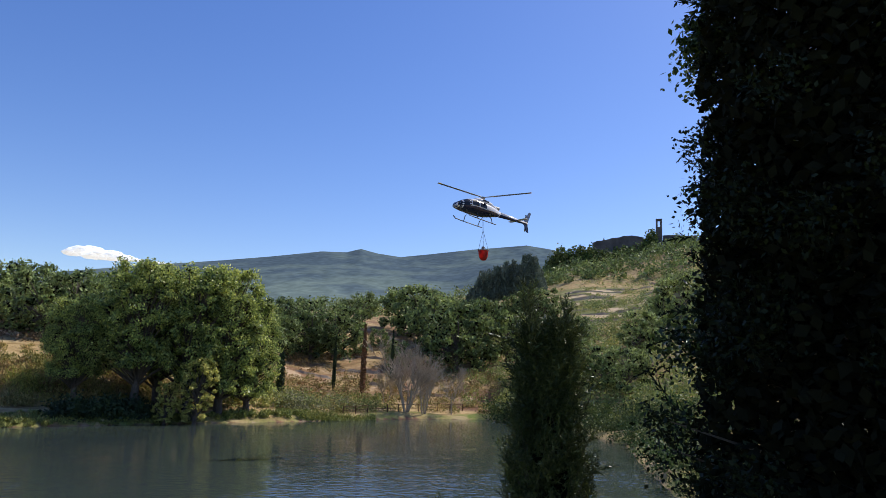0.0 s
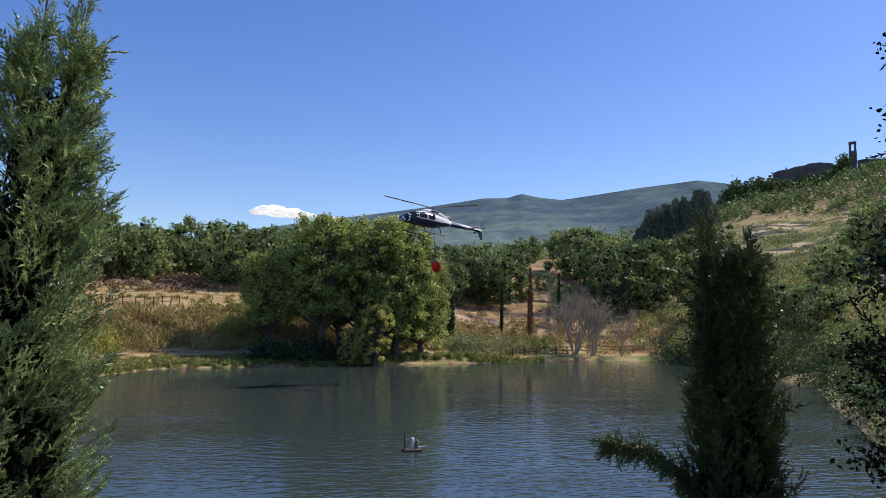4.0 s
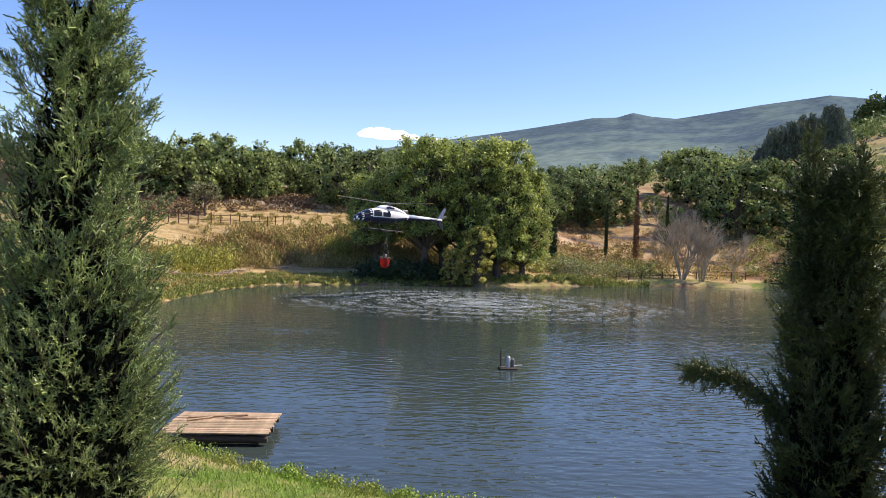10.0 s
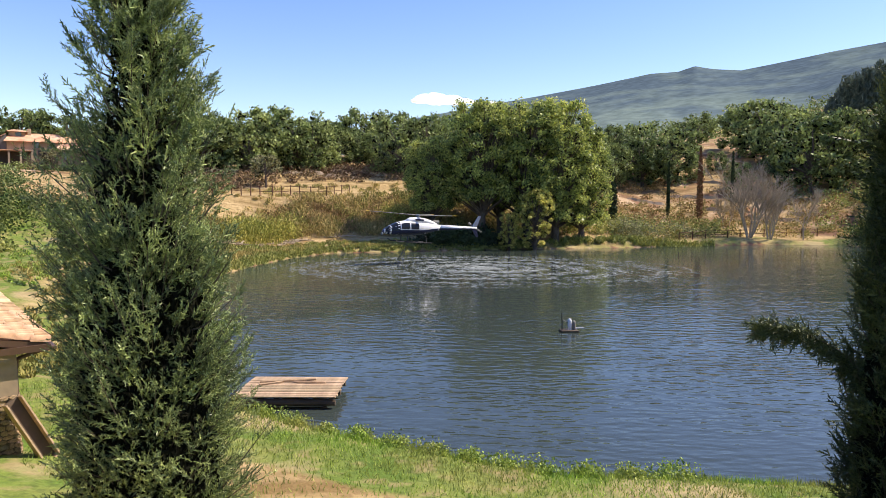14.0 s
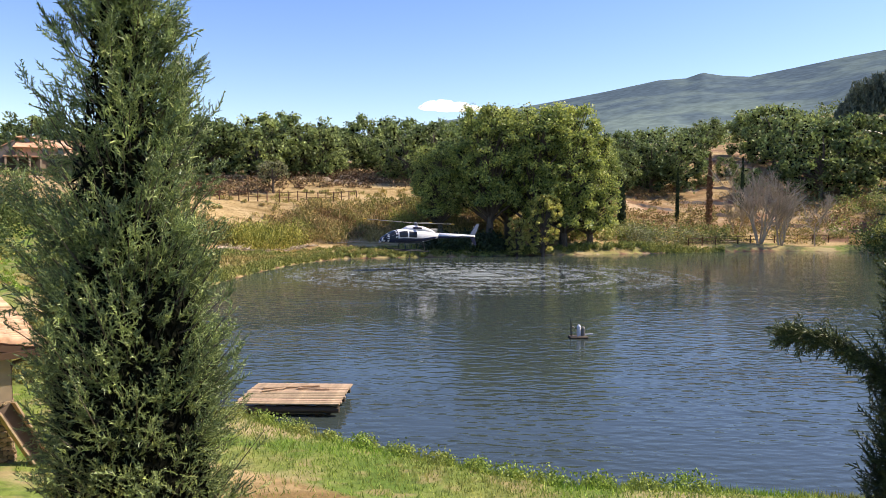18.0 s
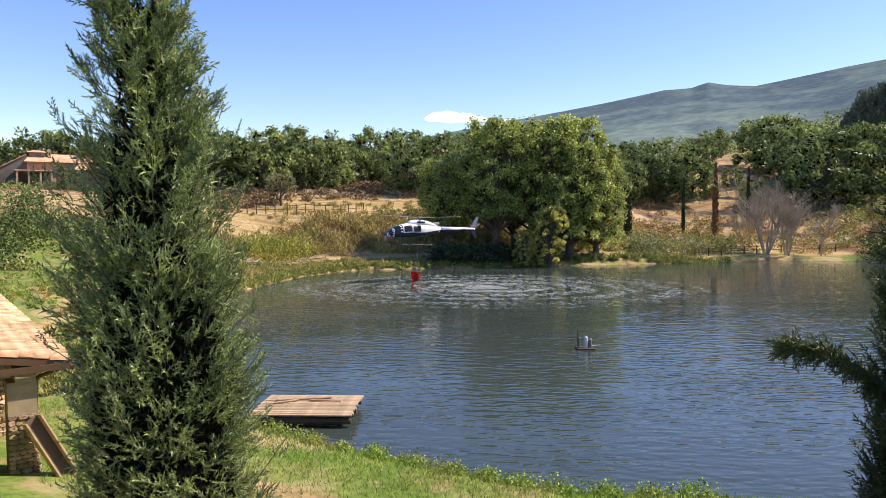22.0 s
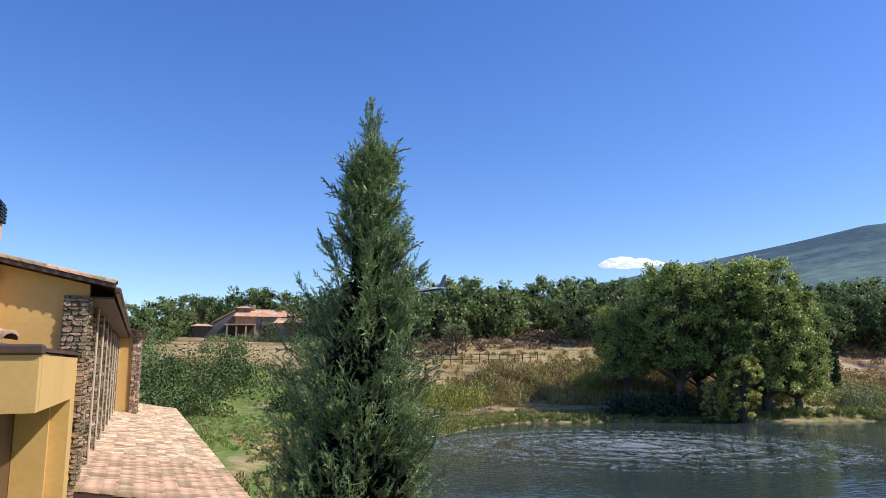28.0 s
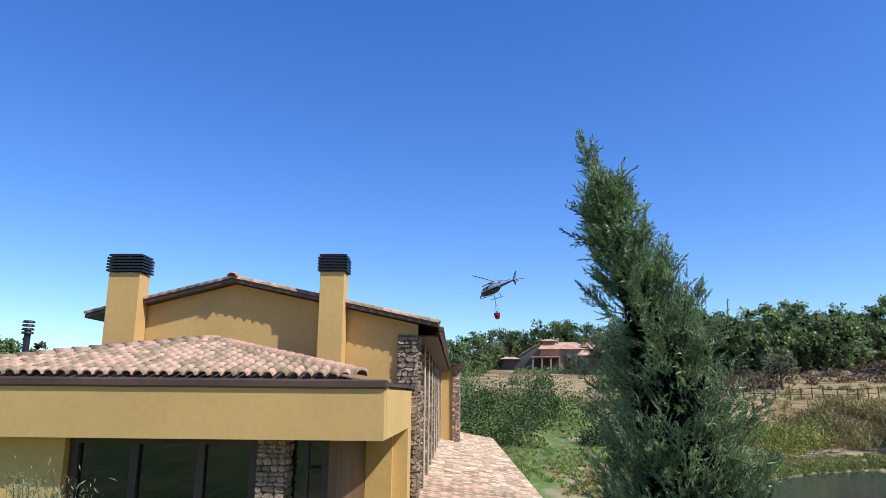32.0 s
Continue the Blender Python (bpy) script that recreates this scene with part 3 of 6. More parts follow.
# ---- foliage ----
def leaf_quads(centres, size, rng, squash=1.0, up=0.0, stalk=False):
    """Small four-cornered leaves, randomly turned, round the centres."""
    k = len(centres)
    nrm = rng.normal(size=(k, 3))
    nrm[:, 2] = nrm[:, 2] * squash + up
    nrm /= np.linalg.norm(nrm, axis=1)[:, None]
    a = np.cross(nrm, rng.normal(size=(k, 3)))
    a /= np.linalg.norm(a, axis=1)[:, None] + 1e-9
    if stalk:
        a = rng.normal(size=(k, 3)) * 0.6 + np.array([0, 0, 0.9])
        a /= np.linalg.norm(a, axis=1)[:, None]
        nrm = np.cross(a, rng.normal(size=(k, 3)))
        nrm /= np.linalg.norm(nrm, axis=1)[:, None]
    b = np.cross(nrm, a)
    s = size * rng.uniform(0.55, 1.25, size=(k, 1)) * (2.1 if stalk else 1)
    w = s * (0.2 if stalk else 0.62)
    return np.stack([centres - a * s, centres - b * w + a * s * 0.1, centres + a * s, centres + b * w + a * s * 0.1], 1)


def blob_leaves(blobs, per, size, rng, fill=0.35, stalk=False):
    """Leaves over the shells of ellipsoid clumps (x, y, z, rx, rz)."""
    out = []
    for x, y, z, rx, rz in blobs:
        v = rng.normal(size=(per, 3))
        v /= np.linalg.norm(v, axis=1)[:, None]
        k = 1 - fill * rng.random((per, 1)) ** 2 + 0.17 * rng.normal(size=(per, 1))
        out.append(np.array([x, y, z]) + v * k * np.array([rx, rx, rz]))
    return leaf_quads(np.concatenate(out), size, rng, stalk=stalk)


def broadleaf(name, height, spread, seed, mat, clumps, per, leaf, bare, label, category="tree", lean=0.0, clump=(0.20, 0.46)):
    """A tree at the origin: tapered trunk with limbs, crown of small leaves in clumps with gaps."""
    rng = np.random.default_rng(seed)
    tree = empty(name, Matrix(), label, category)
    bm = bmesh.new()
    tr = height * 0.018 + 0.06
    tube(bm, [(0, 0, -0.4), (0.05 * height * lean, 0, height * 0.25), (0.1 * lean * height, 0.02 * height, height * 0.6), (0.12 * lean * height, 0, height * 0.85)], [tr * 1.5, tr, tr * 0.6, tr * 0.15], 8)
    blobs = []
    for i in range(clumps):
        a = rng.uniform(0, 6.283)
        k = rng.random() ** 0.6
        h = bare + (1 - bare) * rng.uniform(0.08, 0.95)
        prof = math.sin(min(1, (h - bare) / (1 - bare) * 0.80 + 0.12) * math.pi) ** 0.42
        rad = spread * prof * (0.35 + 0.6 * k)
        x, y, z = rad * math.cos(a) + 0.1 * lean * height, rad * math.sin(a), h * height
        s = spread * rng.uniform(*clump)
        blobs.append((x, y, min(z, height - s * 0.6), s, s * rng.uniform(0.6, 0.9)))
        if i % 2 == 0:
            z0 = max(bare * 0.7, h * 0.55) * height
            tube(bm, [(0.08 * lean * height, 0, z0), (x * 0.5, y * 0.5, (z0 + z) / 2 + 0.1), (x, y, z)], [tr * 0.45, tr * 0.25, tr * 0.08], 5)
    part("trunk", bm, M["bark"], tree)
    link("crown", poly_mesh("crown", blob_leaves(blobs, per, leaf, rng, 0.8), 4), mat, tree)
    # brush added inside each clump, its colour standing in for crown shade
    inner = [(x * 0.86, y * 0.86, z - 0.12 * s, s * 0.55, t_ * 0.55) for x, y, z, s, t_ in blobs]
    tagged(link("inner_brush", poly_mesh("inner_brush", blob_leaves(inner, 5, leaf * 1.5, rng, 0.9), 4), M["shade_twigs"], tree), "twigs inside the crown, near-black for the shade there", kind="stuff")
    return tree


def place(ob, x, y, turn=0, scale=1.0, dz=-0.1, first=False):
    m = Matrix.LocRotScale((x, y, gz(x, y) + dz), Euler((0, 0, radians(turn))), None)
    if first:
        ob.matrix_basis = m @ Matrix.Diagonal((scale, scale, scale, 1))
        return ob
    keep = ob.scale.copy()
    ob.scale = (scale, scale, scale)
    c2 = copy_thing(ob, m)
    ob.scale = keep
    return c2


def polar(phi, r):
    return r * math.sin(radians(phi)), r * math.cos(radians(phi))


def spray_template():
    """A cypress whip along +x, one unit long: a thin curved stem set round with short thin cords."""
    tri = []
    rng = random.Random(11)

    def cord(p, d, ln, w):
        d = Vector(d).normalized()
        s = d.cross(Vector((rng.uniform(-1, 1), rng.uniform(-1, 1), rng.uniform(-1, 1)))).normalized() * w
        tri.append([p - s, p + s, p + d * ln])

    stem = [Vector((k / 6, 0.10 * math.sin(2.4 * k / 6), 0.16 * (k / 6) ** 2)) for k in range(7)]
    for a, b in zip(stem, stem[1:]):
        cord(a, b - a, (b - a).length * 1.6, 0.030)
    for k in range(13):
        f = 0.6 + 5.2 * k / 12
        p = stem[int(f)].lerp(stem[int(f) + 1], f - int(f))
        a = 2.4 * k + rng.uniform(-0.4, 0.4)
        d = Vector((rng.uniform(0.6, 1.0), math.cos(a) * 0.9, math.sin(a) * 0.7 + 0.1))
        ln = 0.44 * (1 - f / 8.5) * rng.uniform(0.6, 1.2)
        cord(p, d, ln, 0.036)
        if k % 2 == 0 and k < 10:
            cord(p + d.normalized() * ln * 0.4, (1, 0.3 * math.cos(a + 2), 0.3 * math.sin(a + 2)), ln * 0.65, 0.033)
    return np.array([[list(v) for v in t_] for t_ in tri])


def sprays(origins, dirs, sizes, rng):
    """Copies of the spray, in one array of triangles."""
    T = spray_template()
    k = len(origins)
    f = dirs / np.linalg.norm(dirs, axis=1)[:, None]
    s = np.cross(f, rng.normal(size=(k, 3)))
    s /= np.linalg.norm(s, axis=1)[:, None]
    u = np.cross(f, s)
    B = np.stack([f, s, u], 1) * sizes[:, None, None]
    return (np.einsum("tcj,kji->ktci", T, B) + origins[:, None, None, :]).reshape(-1, 3, 3)


def cypress(name, base, height, width, seed, mat, count, spray, label, profile, core=0.6, split=0.0, rise=1.0, forks=((0, 0, 1.0), (0.22, -0.08, 0.94)), thin=0.0):
    """An upright cypress: trunk, rising branchlets, feathery sprays. profile: (height share, radius in widths) pairs.
    split: the height share above which the crown is a piece of its own, that can bend. thin: how sparse the upper crown is on the side away from the sun."""
    rng = np.random.default_rng(seed)
    tree = empty(name, Matrix.Translation(base), label, "tree")
    hs, rs = zip(*profile)
    limbs = [bmesh.new(), bmesh.new(), bmesh.new()]
    cut = split * height if split else 1e9
    tube(limbs[0], [(0, 0, -0.5), (0, 0, min(cut, height * 0.6))], [width * 0.07, width * 0.04], 7)
    z1 = min(cut, height * 0.6)
    for i, (fx, fy, fz) in enumerate(forks):
        tube(limbs[1 + i] if split else limbs[0], [(0, 0, z1), (fx * 0.6, fy * 0.6, (z1 + height * fz) / 2), (fx, fy, height * fz)], [width * 0.04, 0.022, 0.006], 6)
    org, dirs, high, big = [], [], [], []
    m = 18
    arms = int(count / m)
    for i in range(arms):
        h = 0.93 * rng.random() ** 1.2
        a = rng.uniform(0, 6.283)
        if h > 0.5 and rng.random() < thin * (1.0 if math.cos(a - 2.9) > 0 else 0.62):
            continue
        R = width * np.interp(h, hs, rs) * (0.60 + 0.38 * rng.random() + 0.22 * (rng.random() < 0.10)) * (1 + 0.09 * math.sin(3 * a + 9 * h) + 0.07 * math.sin(5 * a - 17 * h))
        which = int(rng.random() < 0.5)
        fork = forks[which]
        if split and h > 0.45 and math.cos(a) * fork[0] < -0.4 * abs(fork[0]):
            which = 1 - which
            fork = forks[which]
        k0 = max(0.0, (h - 0.5) / 0.5)
        ax = np.array([fork[0] * k0, fork[1] * k0, h * height * 0.97])
        steep = rise * (0.35 + 0.75 * h + rng.uniform(-0.2, 0.3))
        out = np.array([math.cos(a), math.sin(a), 0.0])
        ax[2] = max(0.1, ax[2] - steep * R * 0.7)
        tip = ax + out * R + np.array([0, 0, steep * R])
        mid = ax + out * R * 0.62 + np.array([0, 0, steep * R * 0.36])
        up = 1 + which if ax[2] > cut else 0
        tube(limbs[up], [tuple(ax), tuple(mid), tuple(tip)], [0.014, 0.009, 0.003], 3)
        k = np.where(rng.random((m, 1)) < 0.2, rng.uniform(0.15, 0.5, (m, 1)), 0.45 + 0.57 * rng.random((m, 1)) ** 0.8)
        bend = (1 - k) ** 2 * ax + 2 * k * (1 - k) * mid + k * k * tip
        along = (1 - k) * (mid - ax) + k * (tip - mid)
        along /= np.linalg.norm(along, axis=1)[:, None]
        thick = 0.085 * width * (1.1 - np.minimum(k, 1)) + 0.015
        org.append(bend + rng.normal(size=(m, 3)) * thick)
        dirs.append(along + np.array([0, 0, 0.22]) + rng.normal(size=(m, 3)) * (0.7 - 0.3 * np.minimum(k, 1)))
        big.append((1.15 - 0.4 * np.minimum(1, k[:, 0])) * (1.0 + 0.5 * max(0.0, h - 0.5)))
        high += [up] * m
    for i, (fx, fy, fz) in enumerate(forks):
        c = 210
        k = rng.random((c, 1))
        a = rng.uniform(0, 6.283, (c, 1))
        out = np.concatenate([np.cos(a), np.sin(a), 0.9 + 0.6 * rng.random((c, 1))], 1)
        z = height * (fz - 0.34 * k)
        f = np.clip((z - height * 0.5) / (height * 0.45), 0, 1)
        org.append(np.concatenate([fx * f, fy * f, z], 1) + out * (0.02 + 0.24 * k * rng.random((c, 1))) * width * np.array([1, 1, 0.6]))
        dirs.append(out * np.array([0.55, 0.55, 1.0]) + rng.normal(size=(c, 3)) * 0.2)
        high += [1 + i] * c
        big.append(np.full(c, 0.9))
    org, dirs, high = np.concatenate(org), np.concatenate(dirs), np.array(high)
    sz = spray * rng.uniform(0.6, 1.25, len(org)) * np.where(rng.random(len(org)) < 0.08, 1.6, 1.0) * np.concatenate(big)
    pivot = np.array([0, 0, cut if split else 0])
    low = high == 0 if split else np.ones(len(org), dtype=bool)
    part("trunk", limbs[0], M["bark"], tree)
    # core of near-black brush: fills the gaps with the crown's shade
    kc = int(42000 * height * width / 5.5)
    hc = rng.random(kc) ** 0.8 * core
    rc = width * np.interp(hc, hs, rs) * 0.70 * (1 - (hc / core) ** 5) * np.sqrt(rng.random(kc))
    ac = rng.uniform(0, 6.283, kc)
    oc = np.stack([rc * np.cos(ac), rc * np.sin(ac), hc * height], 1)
    link("inner_brush", poly_mesh("inner_brush", leaf_quads(oc, 0.055, rng, 0.3, stalk=True), 4), M["shade_twigs"], tree, "inner twigs, near-black for the shade inside the crown")
    link("crown", poly_mesh("crown", sprays(org[low], dirs[low], sz[low], rng), 3), mat, tree)
    tops = []
    if split:
        for i in (1, 2):
            sel = high == i
            top = link("crown_top", poly_mesh("crown_top", sprays(org[sel] - pivot, dirs[sel], sz[sel], rng), 3), mat, tree)
            top.location = (0, 0, cut)
            # the same shade-coloured brush for the bending tops
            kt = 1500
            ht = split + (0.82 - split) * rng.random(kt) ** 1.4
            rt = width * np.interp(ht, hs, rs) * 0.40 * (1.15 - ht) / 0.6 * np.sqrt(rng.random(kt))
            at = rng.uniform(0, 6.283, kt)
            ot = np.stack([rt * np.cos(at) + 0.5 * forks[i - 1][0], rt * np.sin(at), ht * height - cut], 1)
            link("inner_brush", poly_mesh("inner_brush", leaf_quads(ot, 0.04, rng, 0.3, stalk=True), 4), M["shade_twigs"], top, "inner twigs, near-black for the shade inside the crown")
            bmesh.ops.translate(limbs[i], vec=(0, 0, -cut), verts=limbs[i].verts)
            part("twig", limbs[i], M["bark"], top)
            tops.append(top)
    else:
        limbs[1].free()
        limbs[2].free()
    return tree, tops


# ---- villa: its own axes are turned a little against the world's ----
villa = empty("villa", pose(0, 0, 0, 0, 0, 1.15), "ochre plastered villa with stone pillars and clay tile roofs", "house")
X0, YG = -0.73, 17.5          # lakeside wall, gable wall
YB, YE = 44.0, 56.0           # where the end block begins and ends
APEX, EAVE_R, EAVE_L = (-5.42, 9.76), (-0.22, 8.66), (-9.1, 8.82)


def gable_wall():
    bm = bmesh.new()
    pts = [(-8.7, 1.5), (X0 - 0.02, 1.5), (X0 - 0.02, 8.705), (APEX[0], APEX[1] - 0.055), (-8.7, 8.865)]
    f = [bm.verts.new((x, YG, z)) for x, z in pts]
    b = [bm.verts.new((x, YG + 0.4, z)) for x, z in pts]
    bm.faces.new(f)
    bm.faces.new(b[::-1])
    for i in range(5):
        bm.faces.new((f[i], b[i], b[(i + 1) % 5], f[(i + 1) % 5]))
    bmesh.ops.recalc_face_normals(bm, faces=bm.faces)
    part("gable_wall", bm, M["plaster"], villa)


def slab(p, q, thick, y0, y1):
    """A roof slab between two (x, z) points over a stretch of y."""
    bm = bmesh.new()
    c8 = [bm.verts.new((x, y, z - dz)) for y in (y0, y1) for x, z in (p, q) for dz in (0, thick)]
    for idx in ((0, 2, 3, 1), (4, 5, 7, 6), (0, 1, 5, 4), (2, 6, 7, 3), (0, 4, 6, 2), (1, 3, 7, 5)):
        bm.faces.new([c8[i] for i in idx])
    bmesh.ops.recalc_face_normals(bm, faces=bm.faces)
    return bm


gable_wall()
UP = 0.055
part("roof_slope", slab((APEX[0], APEX[1] + UP), (EAVE_R[0], EAVE_R[1] + UP), 0.09, YG - 0.31, YB), M["brownmetal"], villa, "roof slope with brown timber verge")
part("roof_slope", slab((EAVE_L[0], EAVE_L[1] + UP), (APEX[0], APEX[1] + UP), 0.09, YG - 0.31, YB), M["brownmetal"], villa, "roof slope with brown timber verge")
part("rear_wall", boxed(-8.7, -8.3, YG + 0.41, YB, 1.5, 8.5), M["plaster"], villa)
part("gutter", boxed(EAVE_R[0] - 0.02, EAVE_R[0] + 0.12, YG - 0.3, YB, 8.50, 8.64, 0.03), M["brownmetal"], villa, "brown metal eaves gutter")
part("soffit", boxed(X0 - 0.3, EAVE_R[0] - 0.03, YG, YB, 8.40, 8.44), M["darkwood"], villa, "dark timber eaves soffit")

# curved clay tile: one mesh, many pieces
def tile_mesh(name, length, r, cover=True):
    bm = bmesh.new()
    ring = []
    for e, (yy, rr) in enumerate(((0, r), (length, r * 0.86))):
        ring.append([bm.verts.new((rr * math.cos(radians(a)), yy, (rr * math.sin(radians(a)) * 0.92 + (0.03 if e == 0 else 0)))) for a in range(0, 181, 30)])
        ring.append([bm.verts.new(((rr - 0.02) * math.cos(radians(a)), yy, ((rr - 0.02) * math.sin(radians(a)) * 0.75 + (0.03 if e == 0 else 0)))) for a in range(0, 181, 30)])
    o0, i0, o1, i1 = ring
    for k in range(6):
        bm.faces.new((o0[k], o1[k], o1[k + 1], o0[k + 1]))
        bm.faces.new((o0[k + 1], i0[k + 1], i0[k], o0[k]))
    bmesh.ops.recalc_face_normals(bm, faces=bm.faces)
    me = bpy.data.meshes.new(name)
    bm.to_mesh(me)
    bm.free()
    me.materials.append(M["tile"])
    me.polygons.foreach_set("use_smooth", [True] * len(me.polygons))
    return me


TILE = tile_mesh("tile", 0.40, 0.105)


def mesh_arrays(me):
    v = np.empty(len(me.vertices) * 3, dtype=np.float32)
    me.vertices.foreach_get("co", v)
    return v.reshape(-1, 3), [tuple(q.vertices) for q in me.polygons]


def joined(name, me, mats):
    """One mesh of many copies."""
    v, faces = mesh_arrays(me)
    v4 = np.concatenate([v, np.ones((len(v), 1), dtype=np.float32)], 1)
    allv = np.concatenate([(v4 @ np.array(m).T)[:, :3] for m in mats])
    out = bpy.data.meshes.new(name)
    out.from_pydata(allv.tolist(), [], [tuple(i + k * len(v) for i in f) for k in range(len(mats)) for f in faces])
    return out


def lay_tiles(poses, roof, near, name="tile"):
    """The first `near` poses become pieces of their own, the rest one part."""
    for m in poses[:near]:
        ob = new(name, TILE)
        ob.parent, ob.matrix_basis = roof, m
    if poses[near:]:
        tagged(link("roof_tiles", joined("roof_tiles", TILE, poses[near:]), M["tile"], roof, smooth=True), kind="stuff")


# gable verge: overlapping tiles laid along both slopes
for (xa, za), (xb, zb) in ((EAVE_R, APEX), (EAVE_L, APEX)):
    way = Vector((xb - xa, 0, zb - za))
    count = int(way.length / 0.235)
    turn_to = way.to_track_quat("Y", "Z").to_matrix().to_4x4()
    for i in range(count):
        ob = new("verge_tile", TILE)
        ob.parent, ob.matrix_basis = villa, Matrix.Translation((xa + way.x * i / count, YG - 0.27, za + way.z * i / count + 0.025)) @ turn_to @ Matrix.Rotation(radians(7), 4, "X") @ Matrix.Rotation(radians(-11 if xa > xb else 11), 4, "Z")
ob = new("ridge_cap", TILE)
ob.parent, ob.matrix_basis = villa, Matrix.Translation((APEX[0], YG - 0.46, APEX[1] + 0.07)) @ Matrix.Diagonal((1.2, 1.2, 1.0, 1))


# rubble stone pillars
def stone_mesh(seed):
    rng = random.Random(seed)
    bm = bmesh.new()
    k = 7
    ring = []
    for i in range(k):
        a = 6.2832 * i / k + rng.uniform(-0.3, 0.3)
        rr = rng.uniform(0.5, 0.64)
        ring.append((max(-0.5, min(0.5, rr * 1.15 * math.cos(a))), max(-0.5, min(0.5, rr * 1.15 * math.sin(a)))))
    base = [bm.verts.new((x, 0, z)) for x, z in ring]
    top = [bm.verts.new((x * 0.84 + rng.uniform(-0.05, 0.05), -1.0 + rng.uniform(0, 0.45), z * 0.84 + rng.uniform(-0.05, 0.05))) for x, z in ring]
    for i in range(k):
        bm.faces.new((base[i], base[(i + 1) % k], top[(i + 1) % k], top[i]))
    bm.faces.new(top)
    bmesh.ops.recalc_face_normals(bm, faces=bm.faces)
    me = bpy.data.meshes.new("stone")
    bm.to_mesh(me)
    bm.free()
    me.materials.append(M["stone"])
    return me


STONES = [stone_mesh(s) for s in range(7)]


def stone_face(core, width, z0, z1, m, seed, single):
    """Stones over one upright face, x along it, out of it along -y."""
    rng = random.Random(seed)
    lots, z = [], z0
    while z < z1 - 0.05:
        h = min(rng.uniform(0.06, 0.15), z1 - z)
        x = -width / 2
        while x < width / 2 - 0.04:
            w = min(rng.uniform(0.09, 0.25), width / 2 - x)
            if width / 2 - x - w < 0.09:
                w = width / 2 - x
            lots.append((rng.randrange(7), m @ Matrix.Translation((x + w / 2, 0, z + h / 2)) @ Matrix.Diagonal((w * 1.01, rng.uniform(0.03, 0.09), h * 1.01, 1))))
            x += w
        z += h
    if single:
        for k, q in lots:
            ob = new("stone", STONES[k])
            ob.parent, ob.matrix_basis = core, q
    else:
        for k in range(7):
            mm = [q for kk, q in lots if kk == k]
            if mm:
                tagged(link("stonework", joined("stonework", STONES[k], mm), M["stone"], core), kind="stuff")


def pillar(name, x0, x1, y0, y1, z0, z1, faces, single, seed, parent):
    core = part(name, boxed(x0, x1, y0, y1, z0, z1), M["mortar"], parent, "rubble stone pillar")
    if "front" in faces:
        stone_face(core, x1 - x0, z0, z1, Matrix.Translation(((x0 + x1) / 2, y0, 0)), seed, single)
    if "right" in faces:
        stone_face(core, y1 - y0, z0, z1, Matrix.Translation((x1, (y0 + y1) / 2, 0)) @ Matrix.Rotation(radians(90), 4, "Z"), seed + 50, single)
    return core


pillar("pillar", X0 - 0.52, X0, YG - 0.06, YG + 0.62, 3.6, 8.45, ("front", "right"), True, 1, villa)
PORCH_IN, PORCH_OUT = (X0 - 0.02, 4.20), (3.03, 3.53)
bays = [YG + 3.25 * k for k in range(1, 9)]
for k, y in enumerate(bays):
    bay = pillar("pillar", X0 - 0.45, X0, y, y + 0.55, 4.1, 8.41, ("front",), False, 10 + k, villa)
    # added strip, pale as the pillar's face looks in full sun
    part("sunlit_edge", boxed(X0 + 0.002, X0 + 0.03, y - 0.03, y + 0.56, 4.1, 8.41), M["cream"], bay, "pale strip standing in for the sunlit pillar face")
last = YG + 0.62
for k, y in enumerate(bays):
    y0, y1 = last + 0.004, y - 0.004
    win = part("window", boxed(X0 - 0.40, X0 - 0.36, y0, y1, 4.1, 8.4), M["glass"], villa, "tall dark glazed bay")
    for q in (y0 + 0.05, (y0 + y1) / 2, y1 - 0.05):
        part("mullion", boxed(X0 - 0.37, X0 - 0.27, q - 0.05, q + 0.05, 4.1, 8.4), M["darkwood"], win)
    for z in (4.35, 6.7, 8.3):
        part("transom", boxed(X0 - 0.355, X0 - 0.285, y0 + 0.1, y1 - 0.1, z - 0.05, z + 0.05), M["darkwood"], win)
    last = y + 0.55
part("lower_wall", boxed(X0 - 0.42, X0 - 0.05, YG + 0.45, YB, 0.3, 4.08), M["plaster"], villa)
# end block, standing proud of the pillars
part("end_block_wall", boxed(X0 - 4, X0 + 1.08, YB + 0.02, YE, 0.3, 8.75), M["plaster"], villa)
pillar("pillar", X0 + 0.70, X0 + 1.16, YB - 0.05, YB + 0.6, 3.6, 8.76, ("front", "right"), False, 40, villa)
part("end_block_roof", slab((X0 - 4.2, 9.6), (X0 + 1.45, 8.80), 0.12, YB - 0.35, YE + 0.3), M["brownmetal"], villa)

